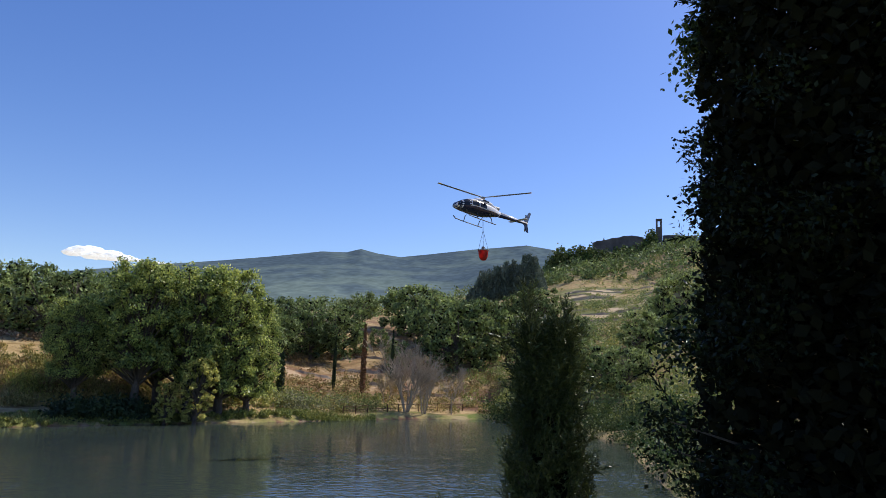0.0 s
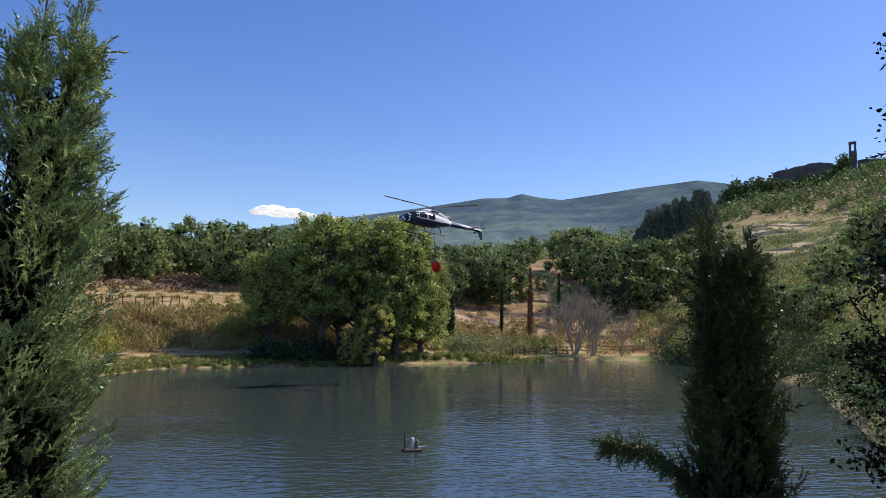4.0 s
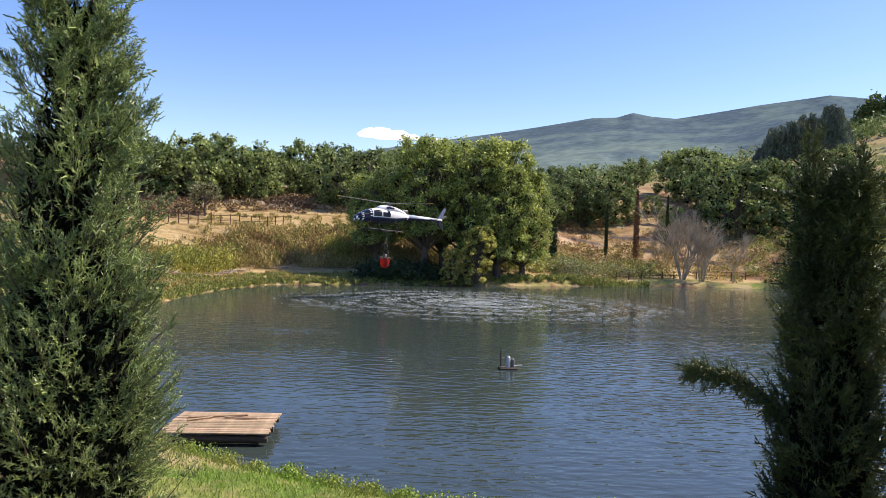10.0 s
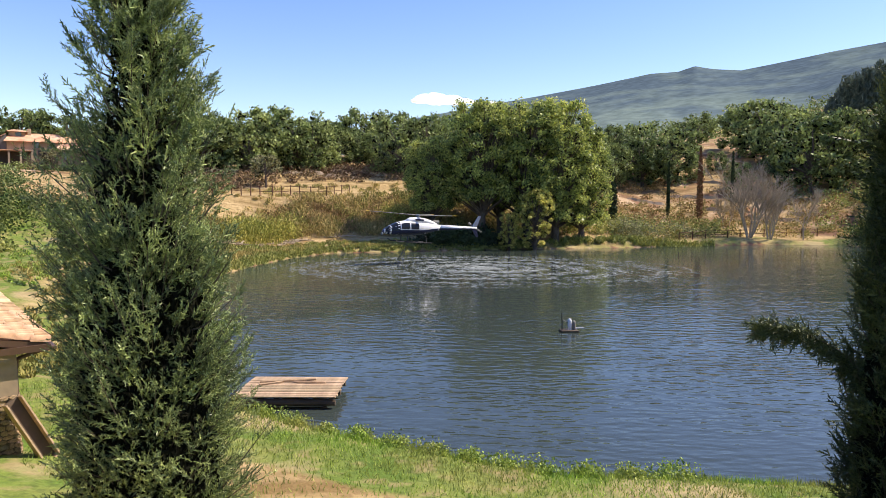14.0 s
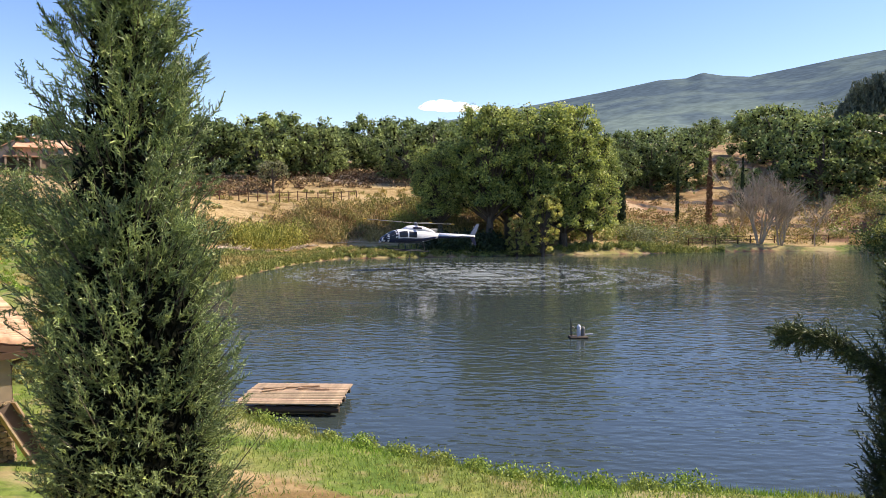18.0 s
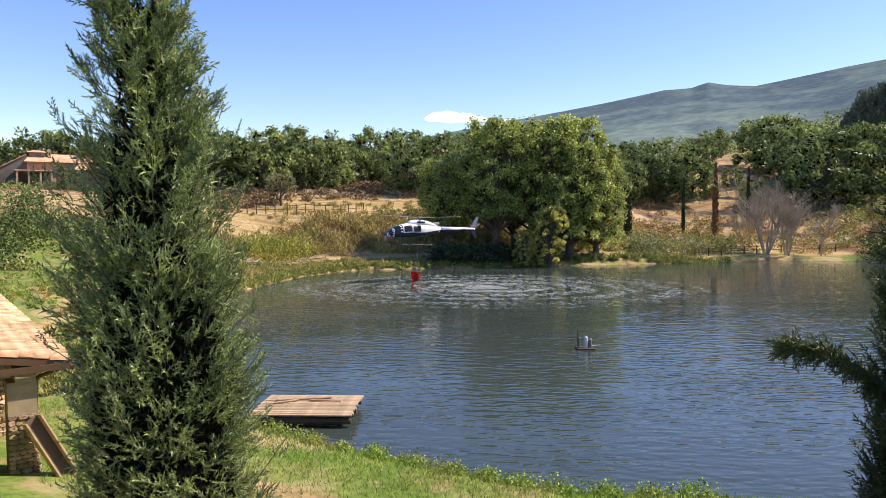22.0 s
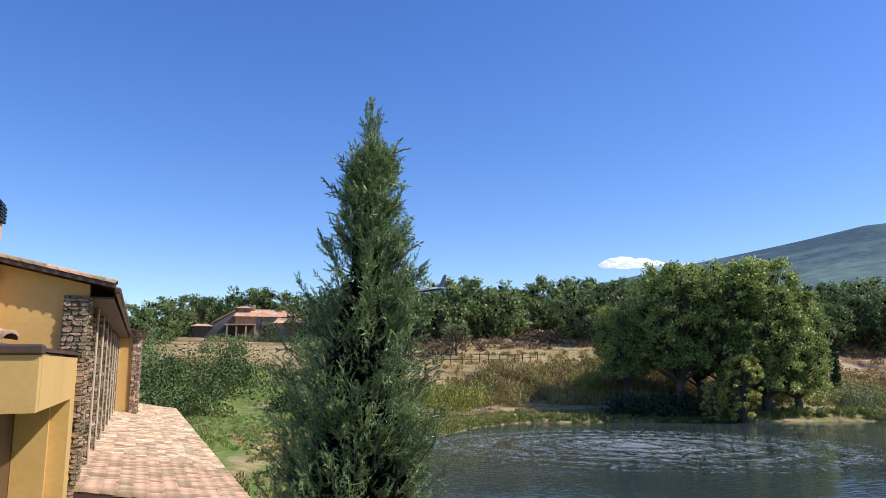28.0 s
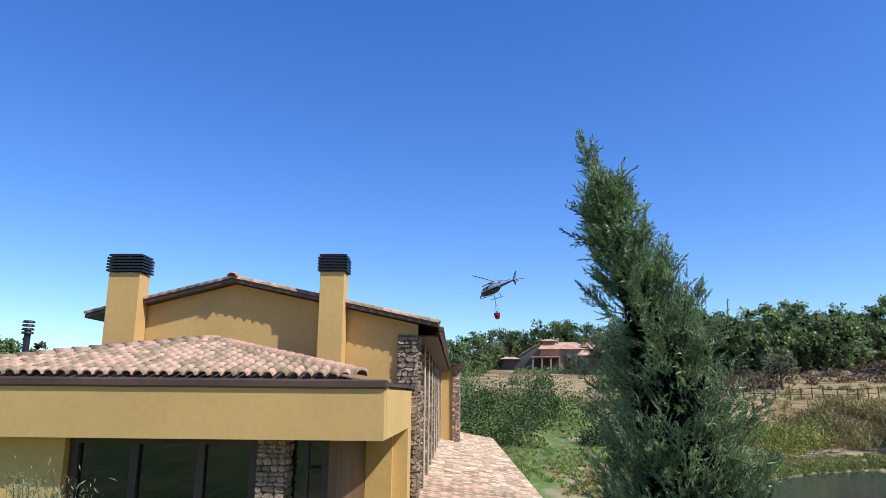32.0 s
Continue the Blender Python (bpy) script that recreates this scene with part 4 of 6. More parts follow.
# porch roof over the ground floor
porch = part("porch_roof", slab(PORCH_IN, PORCH_OUT, 0.14, YG - 0.1, YE), M["brownmetal"], villa, "low clay tile porch roof")
slope = math.atan2(PORCH_IN[1] - PORCH_OUT[1], PORCH_OUT[0] - PORCH_IN[0])
run = math.hypot(PORCH_IN[1] - PORCH_OUT[1], PORCH_OUT[0] - PORCH_IN[0])
poses, rng = [], random.Random(8)
y = YG - 0.02
while y < YE - 0.1:
    k = 0.0
    while k < run - 0.05:
        f = 1 - k / run
        px, pz = PORCH_IN[0] + (PORCH_OUT[0] - PORCH_IN[0]) * f, PORCH_IN[1] + (PORCH_OUT[1] - PORCH_IN[1]) * f
        if not (y > YB - 0.3 and px < X0 + 1.2):
            poses.append(Matrix.Translation((px, y, pz - 0.01 + rng.uniform(-0.012, 0.02))) @ Matrix.Rotation(-slope * -1, 4, "Y") @ Matrix.Rotation(radians(90 + rng.uniform(-5, 5)), 4, "Z") @ Matrix.Rotation(radians(rng.uniform(3, 9)), 4, "X") @ Matrix.Diagonal((0.92, 1, 1.5, 1)))
        k += 0.335
    y += 0.25
lay_tiles(poses, porch, 300)
part("porch_fascia", boxed(PORCH_IN[0], PORCH_OUT[0] + 0.02, YG - 0.16, YG - 0.11, 3.37, 3.51), M["brownmetal"], villa, "brown metal edge of the porch roof")
part("porch_gutter", boxed(PORCH_OUT[0], PORCH_OUT[0] + 0.13, YG - 0.16, YE, 3.37, 3.48, 0.03), M["brownmetal"], villa, "brown metal gutter")
bm = bmesh.new()
tube(bm, [(2.98, YG - 0.05, 3.50), (2.95, YG + 0.05, 3.38), (2.45, YG + 0.2, 3.2), (2.40, YG + 0.2, 3.0), (2.40, YG + 0.2, 1.0)], [0.045] * 5, 8)
part("downpipe", bm, M["brownmetal"], villa, "brown metal downpipe with a swan neck")
# beam and pier tops take the plaster with painted eaves shade
part("porch_beam", boxed(2.0, 2.4, YG + 0.0, YE - 0.2, 3.16, 3.42), M["taupe"], villa)
for k in range(10):
    y = YG + 0.1 + 4.1 * k
    zb = 0.2
    part("porch_pier", boxed(1.86, 2.42, y, y + 0.56, 2.42, 3.16), M["taupe"], villa, "plastered top of a porch pier, its colour darkened for the eaves' shade")
    pillar("porch_pillar", 1.86, 2.42, y, y + 0.56, zb, 2.42, ("front", "right"), k == 0, 60 + k, villa)

# chimneys with slatted black caps
for x0, x1, y0, zb, zt, cap in ((-8.45, -7.66, 16.9, 6.9, 9.90, 0.48), (-3.17, -2.56, 16.9, 7.0, 9.95, 0.46)):
    ch = part("chimney", boxed(x0, x1, y0, YG - 0.05, zb, zt, 0.01), M["plaster"], villa, "ochre plastered chimney")
    part("neck", boxed(x0 + 0.05, x1 - 0.05, y0 + 0.05, YG - 0.1, zt, zt + cap), M["blackmetal"], ch, "black metal chimney cap")
    for i in range(6):
        z = zt + 0.02 + i * (cap - 0.05) / 5.5
        o = 0.06 if i < 5 else 0.03
        part("slat", boxed(x0 - o, x1 + o, y0 - o, YG - 0.05 + o, z, z + 0.045), M["blackmetal"], ch)
fl = part("flue", boxed(-7.55, -7.25, 24.0, 24.3, 8.9, 10.6), M["blackmetal"], villa, "black flue behind the ridge")
for i in range(4):
    part("slat", boxed(-7.6, -7.2, 23.95, 24.35, 10.1 + i * 0.13, 10.15 + i * 0.13), M["blackmetal"], fl)

# low wing in front of the gable, with a deep fascia and a hipped roof
FX0, FX1, FY, FZ0, FZ1 = -11.2, -1.0, 12.0, 6.22, 7.07
FXB = -0.88                   # the side runs out a little towards the gable


def skewed(xa, xb, thick, y0, y1, z0, z1):
    """An upright slab from (xa, y0) to (xb, y1), its outer face towards the lake."""
    bm = bmesh.new()
    v = [bm.verts.new((x - dx, y, z)) for z in (z0, z1) for dx in (0, thick) for x, y in ((xa, y0), (xb, y1))]
    for f in ((0, 1, 3, 2), (4, 6, 7, 5), (0, 4, 5, 1), (2, 3, 7, 6), (0, 2, 6, 4), (1, 5, 7, 3)):
        bm.faces.new([v[i] for i in f])
    bmesh.ops.recalc_face_normals(bm, faces=bm.faces)
    return bm


side_x = lambda y: FX1 + (FXB - FX1) * (y - FY) / (17.4 - FY)
part("fascia", boxed(FX0, FX1, FY, FY + 0.35, FZ0, FZ1), M["plaster"], villa)
part("side_fascia", skewed(side_x(FY + 0.352), side_x(16.6), 0.35, FY + 0.352, 16.6, FZ0, FZ1), M["plaster"], villa)
part("side_wall", skewed(side_x(16.603), FXB, 0.35, 16.603, YG - 0.07, 2.8, FZ1), M["plaster"], villa)
part("wing_gutter", boxed(FX0 - 0.1, FX1 + 0.05, FY - 0.05, FY + 0.30, FZ1 + 0.003, FZ1 + 0.16, 0.03), M["brownmetal"], villa, "dark brown metal gutter")
part("side_gutter", skewed(side_x(FY + 0.303) + 0.04, FXB + 0.04, 0.3, FY + 0.303, YG - 0.1, FZ1 + 0.05, FZ1 + 0.11), M["brownmetal"], villa, "thin brown roof edge")
part("wing_soffit", boxed(FX0, FX1 - 0.353, FY + 0.353, 16.6, FZ0 + 0.02, FZ0 + 0.1), M["plaster"], villa)
part("recess_wall", boxed(-1.84, FX1 - 0.24, 16.4, 16.598, 2.8, FZ0 + 0.015), M["plaster"], villa)
# plaster wall coloured dark brown in place of the recess's shade
part("recess_side", boxed(-2.0, -1.85, 12.55, 16.59, 2.8, FZ0 + 0.015), M["recess_shade"], villa, "side wall of the recess, plaster with shade put into its brown colour")
part("door_frame", boxed(-2.12, -2.005, 12.6, 12.75, 2.8, FZ0 + 0.015), M["darkwood"], villa)
part("room_wall", boxed(-11.0, -2.12, 16.0, 16.2, 2.8, FZ0), M["shade_wall"], villa, "wall inside the wing, its dimness put into the colour")
pillar("wing_pillar", -3.22, -2.72, 12.42, 12.9, 3.0, FZ0 + 0.015, ("front", "right"), True, 80, villa)
win = part("wing_window", boxed(-6.55, -3.24, 12.62, 12.65, 3.0, FZ0 - 0.12), M["glass"], villa, "wide dark glazed doors in a brown frame")
part("lintel", boxed(-6.55, -3.23, 12.5, 12.7, FZ0 - 0.12, FZ0 + 0.012), M["darkwood"], win)
for x in (-6.48, -5.42, -4.25, -3.31):
    part("mullion", boxed(x - 0.07, x + 0.07, 12.53, 12.615, 3.0, FZ0 - 0.125), M["darkwood"], win)
part("entrance_door", boxed(-2.70, -2.13, 12.75, 12.79, 2.8, FZ0 - 0.05), M["glass"], villa, "dark narrow glazed door")
part("door_stile", boxed(-2.46, -2.38, 12.7, 12.745, 2.8, FZ0 - 0.05), M["darkwood"], villa)
part("wing_wall", boxed(FX0, -6.57, 12.36, 12.7, 2.8, FZ0 + 0.012), M["plaster"], villa)
APX = Vector((-5.6, 16.4, 8.10))
C0, C1, C2, C3 = Vector((-9.4, FY + 0.1, 7.22)), Vector((FX1 - 0.4, FY + 0.1, 7.2)), Vector((FX1 - 0.4, YG - 0.08, 7.2)), Vector((-9.4, YG - 0.05, 7.22))
bm = bmesh.new()
v = [bm.verts.new(q) for q in (C0, C1, C2, C3, APX)]
for i in range(4):
    bm.faces.new((v[i], v[(i + 1) % 4], v[4]))
bm.faces.new(v[:4][::-1])
# deck in dark mortar colour, for the shade in the tile gaps
hip_roof = part("hipped_roof", bm, M["mortar"], villa, "hipped roof of weathered curved clay tiles")
poses, rng = [], random.Random(5)
d = Vector((0, APX.y - C0.y, APX.z - C0.z))
tilt = math.atan2(d.z, d.y)
x = FX0 + 0.2
while x < FX1 - 0.05:
    lim = min((x - C0.x) / (APX.x - C0.x), (C1.x - x) / (C1.x - APX.x))
    k = 0.0
    while k * 0.34 / d.length < lim - 0.02:
        f = k * 0.34 / d.length
        poses.append(Matrix.Translation((x + rng.uniform(-0.012, 0.012), C0.y - 0.12 + d.y * f, C0.z + d.z * f + 0.02)) @ Matrix.Rotation(tilt, 4, "X") @ Matrix.Rotation(radians(rng.uniform(-2.5, 2.5)), 4, "Z") @ Matrix.Rotation(radians(rng.uniform(2, 6)), 4, "X") @ Matrix.Diagonal((0.88, 1, 1.1, 1)))
        k += 1
    x += 0.222
poses.sort(key=lambda m: -m.translation.x)
lay_tiles(poses, hip_roof, 300)
for corner in (C1, C0):
    vec = APX - corner
    count = int(vec.length / 0.33)
    for i in range(count):
        f = (i + 0.1) / count
        ob = new("hip_tile", TILE)
        ob.parent = hip_roof
        ob.matrix_basis = Matrix.Translation(corner + vec * f + Vector((0, 0, 0.04))) @ vec.to_track_quat("Y", "Z").to_matrix().to_4x4() @ Matrix.Rotation(radians(4), 4, "X") @ Matrix.Diagonal((1.45, 1, 1.6, 1))

# vent pipe on the far roof slope
vent = empty("vent_pipe", pose(-15.4, 24.0, 7.75), "dark metal vent pipe with a louvred cowl", "vent pipe")
bm = bmesh.new()
tube(bm, [(0, 0, 0), (0, 0, 1.35)], [0.11, 0.11], 10)
part("pipe", bm, M["blackmetal"], vent)
for i in range(4):
    bm = bmesh.new()
    tube(bm, [(0, 0, 1.2 + i * 0.13), (0, 0, 1.27 + i * 0.13)], [0.22, 0.17], 10)
    part("louvre", bm, M["blackmetal"], vent)

# trough leaning under the porch
trough = empty("wooden_trough", pose(2.62, 17.25, 0.95, -10, -24, 20), "weathered wooden trough leaning on a porch pillar", "trough")
part("bottom_board", boxed(-0.15, 0.15, 0.10, 0.13, 0, 1.6, 0.005), M["wood_dark"], trough)
for x in (-0.17, 0.17):
    part("side_board", boxed(x - 0.02, x + 0.02, -0.08, 0.13, 0, 1.6, 0.005), M["wood"], trough)
part("end_board", boxed(-0.15, 0.15, -0.06, 0.098, 0, 0.04, 0.005), M["wood"], trough)

# ---- raft and floating pump on the lake ----
def make_raft():
    raft = empty("raft", pose(10.35, 21.35, 0, 0, 0, -38), "weathered wooden plank raft moored on the water", "raft")
    rng = random.Random(3)
    W, D = 3.3, 2.5
    count = 13
    me = None
    for i in range(count):
        y0 = -D / 2 + D * i / count
        if me is None:
            bm = boxed(-W / 2, W / 2, 0, D / count - 0.03, 0, 0.045, 0.006)
            me = bpy.data.meshes.new("deck_board")
            bm.to_mesh(me)
            bm.free()
            me.materials.append(M["wood"])
        ob = new("deck_board", me)
        ob.parent, ob.matrix_basis = raft, pose(rng.uniform(-0.04, 0.04), y0, 0.36 + rng.uniform(0, 0.012), 0, 0, rng.uniform(-0.4, 0.4))
    for y in (-D / 2 + 0.1, 0.0, D / 2 - 0.1):
        bm = bmesh.new()
        tube(bm, [(-W / 2 + 0.05, y, 0.2), (W / 2 - 0.05, y, 0.2)], [0.11, 0.10], 10)
        part("log", bm, M["wood_dark"], raft)
    for x in (-W / 2 + 0.15, W / 2 - 0.15):
        part("cross_beam", boxed(x - 0.06, x + 0.06, -D / 2, D / 2, 0.3, 0.358, 0.01), M["wood_dark"], raft)
    for x, y, a, ln in ((-0.3, 0.55, 12, 1.9), (0.5, 0.35, -6, 1.1), (-0.8, 0.2, 30, 0.8)):
        pl = part("loose_pole", tube(bmesh.new(), [(-ln / 2, 0, 0), (ln / 2, 0, 0)], [0.04, 0.035], 6), M["wood"], raft)
        pl.matrix_basis = pose(x, y, 0.455, 0, 0, a)


make_raft()


def make_float():
    fl = empty("floating_pump", pose(26.6, 23.7, 0, 0, 0, -35), "small floating platform with a white canister and a short mast", "buoy")
    part("platform", boxed(-0.45, 0.45, -0.3, 0.3, 0.0, 0.09, 0.02), M["wood_dark"], fl)
    for x, h, mat in ((0.02, 0.66, "white"), (0.24, 0.56, "bladeblack")):
        bm = bmesh.new()
        tube(bm, [(x, 0, 0.09), (x, 0, h - 0.08), (x, 0, h)], [0.10, 0.10, 0.05], 10)
        part("canister", bm, M[mat], fl, "white plastic canister" if mat == "white" else "dark plastic canister")
    part("mast", tube(bmesh.new(), [(-0.36, 0, 0.08), (-0.38, 0, 0.95)], [0.032, 0.026], 6), M["blackmetal"], fl)
    part("arm", tube(bmesh.new(), [(-0.08, 0.0, 0.45), (-0.37, 0.0, 0.60)], [0.02, 0.02], 6), M["blackmetal"], fl)
    part("spout", tube(bmesh.new(), [(0.3, 0.0, 0.16), (0.72, -0.12, 0.22)], [0.04, 0.03], 6), M["white"], fl)


make_float()

# ---- trees near the camera ----
LT = (2.37, 8.12)
left_tree, left_tops = cypress("cypress_tree", (*LT, gz(*LT)), 10.42 - gz(*LT), 1.0, 21, M["needles"], 26000, 0.20, "tall grey-green cypress with feathery sprays and a forked top",
                              [(0, 0.98), (0.14, 1.02), (0.36, 1.03), (0.57, 0.93), (0.73, 0.60), (0.88, 0.25), (0.96, 0.14), (1, 0.03)], core=0.57, split=0.52,
                              forks=((-0.2, 0.03, 0.985), (0.17, -0.02, 0.96)), thin=0.72)
CT = (10.64, 3.48)
mid_tree, _ = cypress("cypress_tree", (*CT, gz(*CT)), 8.3 - gz(*CT), 0.80, 33, M["needles_mid"], 11000, 0.29, "dark green young cypress on the near bank",
                      [(0, 0.80), (0.2, 0.90), (0.45, 0.90), (0.62, 0.70), (0.74, 0.40), (0.88, 0.22), (1, 0.06)], core=0.8, rise=1.6,
                      forks=((-0.12, 0.30, 1.0), (0.09, -0.24, 0.96)))
DT = polar(94.6, 8.4)


def dense_tree():
    """A tall evergreen, leafy from foot to top; its leaves hide the trunk and the shade-dark inner brush."""
    g = np.random.default_rng(45)
    tree = empty("evergreen_tree", Matrix.Translation((*DT, gz(*DT))), "tall dense dark evergreen tree by the bank", "tree")
    bm = tube(bmesh.new(), [(0, 0, -0.4), (0.1, 0, 6), (0, 0.1, 13)], [0.2, 0.14, 0.04], 8)
    blobs = []
    for i in range(420):
        a, h = g.uniform(0, 6.283), 0.2 + 13.6 * g.random()
        R = 1.72 * np.interp(h, [0, 1.5, 3.5, 5, 10, 14], [1.18, 1.3, 1.24, 1.08, 0.97, 0.65]) * (1 + 0.07 * math.sin(2 * h + a)) * g.uniform(0.7, 1.0)
        x, y = R * math.cos(a), R * math.sin(a)
        blobs.append((x, y, h, g.uniform(0.25, 0.42), g.uniform(0.2, 0.4)))
        if i % 3 == 0:
            tube(bm, [(0, 0, max(0.3, h - 0.8)), (x * 0.6, y * 0.6, h - 0.25), (x, y, h)], [0.035, 0.02, 0.008], 4)
    twigs = []

    def fringe(spots, per, size):
        """Feathery sprays pointing outwards from the given spots."""
        o = np.repeat(np.array([q[:3] for q in spots]), per, axis=0)
        out = o * np.array([1, 1, 0])
        out /= np.linalg.norm(out, axis=1)[:, None]
        return sprays(o + g.normal(0, 0.1, o.shape), out + g.normal(0, 0.5, o.shape) + np.array([0, 0, 0.15]), size * g.uniform(0.6, 1.3, len(o)), g)

    for phi, z, wide, count in ((81.6, 10.9, 0.5, 46), (82.8, 9.0, 0.28, 22), (82.6, 12.2, 0.3, 16), (83.2, 7.2, 0.3, 18), (82.9, 5.6, 0.4, 24)):
        x, y = polar(phi, 8.2)
        x, y = x - DT[0], y - DT[1]
        z -= gz(*DT)
        tube(bm, [(0.3 * x, 0.3 * y, z - 0.5), (0.7 * x, 0.7 * y, z - 0.15), (x, y, z)], [0.05, 0.03, 0.012], 5)
        twigs += [(x * u + g.normal(0, 0.06), y * u + g.normal(0, 0.06), z - 0.25 * (1 - u) + g.normal(0, wide * 0.28), g.uniform(0.07, 0.15), g.uniform(0.06, 0.11)) for u in g.uniform(0.45, 1.0, count)]
    part("trunk", bm, M["bark"], tree)
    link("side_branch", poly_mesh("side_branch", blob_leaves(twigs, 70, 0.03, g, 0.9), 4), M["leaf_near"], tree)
    # near-black filling in place of the shade behind the outer leaves
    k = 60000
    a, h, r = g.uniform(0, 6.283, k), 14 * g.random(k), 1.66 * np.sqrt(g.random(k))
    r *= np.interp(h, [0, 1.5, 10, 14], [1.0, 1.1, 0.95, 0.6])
    link("inner_brush", poly_mesh("inner_brush", leaf_quads(np.stack([r * np.cos(a), r * np.sin(a), h], 1), 0.085, g), 4), M["shade_twigs"], tree, "inner twigs, near-black for the shade inside the crown")
    # leaves and sprays carry the tree's backlit shade in their colour
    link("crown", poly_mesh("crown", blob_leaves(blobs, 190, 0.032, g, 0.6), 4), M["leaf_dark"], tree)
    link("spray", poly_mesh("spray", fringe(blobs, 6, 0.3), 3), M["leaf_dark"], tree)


dense_tree()


def drooping_branch():
    br = empty("cypress_branch", pose(CT[0], CT[1], 4.45), "arching side branch of a dark cypress", "branch")
    rng = np.random.default_rng(6)
    bm = bmesh.new()
    side = Vector((-0.32, 0.95, 0)).normalized()
    pts = [side * (0.25 + 1.55 * k / 6) + Vector((0, 0, 0.55 * math.sin(k / 6 * 2.4) - 0.25 + 0.25 * k / 6)) for k in range(7)]
    tube(bm, pts, [0.03, 0.026, 0.022, 0.018, 0.013, 0.009, 0.004], 5)
    part("stem", bm, M["bark"], br)
    P = np.array([list(q) for q in pts])
    k = rng.random(430) * 5.6 + 0.3
    i = k.astype(int)
    o = P[i] + (P[i + 1] - P[i]) * (k - i)[:, None]
    dirs = np.tile(np.array(list(side)), (430, 1)) * 0.8 + rng.normal(size=(430, 3)) * 0.6 + np.array([0, 0, -0.25])
    link("crown", poly_mesh("crown", sprays(o, dirs, 0.30 * rng.uniform(0.6, 1.2, 430), rng), 3), M["needles_mid"], br)


drooping_branch()

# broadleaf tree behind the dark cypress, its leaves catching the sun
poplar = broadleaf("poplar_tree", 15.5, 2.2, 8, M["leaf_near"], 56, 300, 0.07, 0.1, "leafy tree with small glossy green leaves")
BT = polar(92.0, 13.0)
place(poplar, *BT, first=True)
# low scrub by the camera, seen before the wing
def near_bush(x, y, z, s, seed, mat, label):
    rng = np.random.default_rng(seed)
    b = empty("bush", pose(x, y, z), label, "bush")
    bm = bmesh.new()
    stems = []
    for i in range(70):
        a, e = rng.uniform(0, 6.28), rng.uniform(1.15, 1.5)
        tip = s * np.array([math.cos(a) * math.cos(e), math.sin(a) * math.cos(e), math.sin(e) * 1.1]) * rng.uniform(0.6, 1.1)
        tube(bm, [(0, 0, 0), tuple(tip * 0.6 + np.array([0, 0, 0.05])), tuple(tip)], [0.012, 0.007, 0.002], 4)
        stems.append(tip)
    part("stem", bm, M["bark"], b)
    st = np.array(stems)
    k = rng.integers(0, len(st), 22000)
    o = st[k] * (0.3 + 0.7 * rng.random((22000, 1)) ** 1.4) + rng.normal(size=(22000, 3)) * 0.075 * s
    link("leaves", poly_mesh("leaves", leaf_quads(o, 0.013, rng, stalk=True), 4), mat, b)


near_bush(-2.95, 5.2, gz(-2.95, 5.2), 6.15 - gz(-2.95, 5.2), 5, M["shrub"], "wispy yellow-green shrub near the terrace")

# ---- trees of the far shore ----
oak = [broadleaf("oak_tree", 9.5, 5.2, 100 + k, M["leaf_oak"], 70, 66, 0.265, 0.0, clump=(0.12, 0.27), label="round-crowned dark green oak on dry ground") for k in range(4)]
rng = random.Random(17)
first = [True] * 4


def put_oak(phi, r, s):
    k = rng.randrange(4)
    x, y = polar(phi, r)
    ob = place(oak[k], x, y, rng.uniform(0, 360), s, first=first[k])
    first[k] = False
    return ob


# canopy behind the meadow
for phi in np.arange(15, 40, 1.75):
    if 27.3 < phi < 33.5:
        put_oak(phi, rng.uniform(131, 136), rng.uniform(0.55, 0.8))
        continue
    put_oak(phi + rng.uniform(-0.5, 0.5), rng.uniform(120, 128), rng.uniform(0.85, 1.1))
for phi in np.arange(13, 47, 1.7):
    put_oak(phi + rng.uniform(-0.7, 0.7), rng.uniform(136, 150), rng.uniform(0.85, 1.1))
for phi, r, s in ((53.6, 146, 1.12), (55.4, 148, 1.22), (54.4, 154, 1.2), (51.0, 140, 0.9), (61.0, 188, 1.35), (62.3, 180, 1.45), (63.4, 166, 1.4), (65.4, 150, 1.5), (67.0, 156, 1.55), (64.4, 172, 1.45), (69.5, 160, 1.2), (57.6, 205, 0.95), (50, 165, 0.9), (51.8, 170, 0.95), (56.6, 176, 0.9), (57.2, 152, 0.5), (59.0, 158, 0.45), (60.6, 146, 0.6),
                  (72, 135, 0.85), (74.5, 128, 0.8), (49.5, 128, 1.0), (47.5, 132, 1.0), (77, 118, 0.8), (79, 112, 0.8), (3, 138, 0.85), (1.2, 128, 0.75), (4.6, 145, 0.9), (8.2, 150, 1.0), (13, 132, 0.8), (14.6, 126, 0.85), (6.8, 140, 1.05), (9.5, 138, 0.95), (0, 120, 0.7), (-2, 110, 0.7), (11.5, 128, 0.8), (-33, 60, 0.55), (-35, 70, 0.6), (-30.5, 75, 0.5)):
    put_oak(phi, r, s)
for i in range(9):
    put_oak(rng.uniform(66, 84), rng.uniform(118, 235), rng.uniform(0.7, 1.25))
# the big waterside trees
poplars = [broadleaf("poplar_tree", 18.4, 5.3, 60 + k, M["leaf_poplar"], 300, 90, 0.175, (0.24, 0.16, 0.08)[k], clump=(0.10, 0.21), label="large spreading poplar at the water's edge", lean=(0.3, -0.3, 0.1)[k]) for k in range(3)]
for k, (phi, r, s, trn) in enumerate(((40.9, 93.0, 1.02, 20), (44.4, 94.0, 1.04, 140), (46.9, 95.5, 1.05, 250))):
    place(poplars[k], *polar(phi, r), trn, s, first=True)
place(poplars[0], *polar(37.0, 93.5), 120, 0.72)
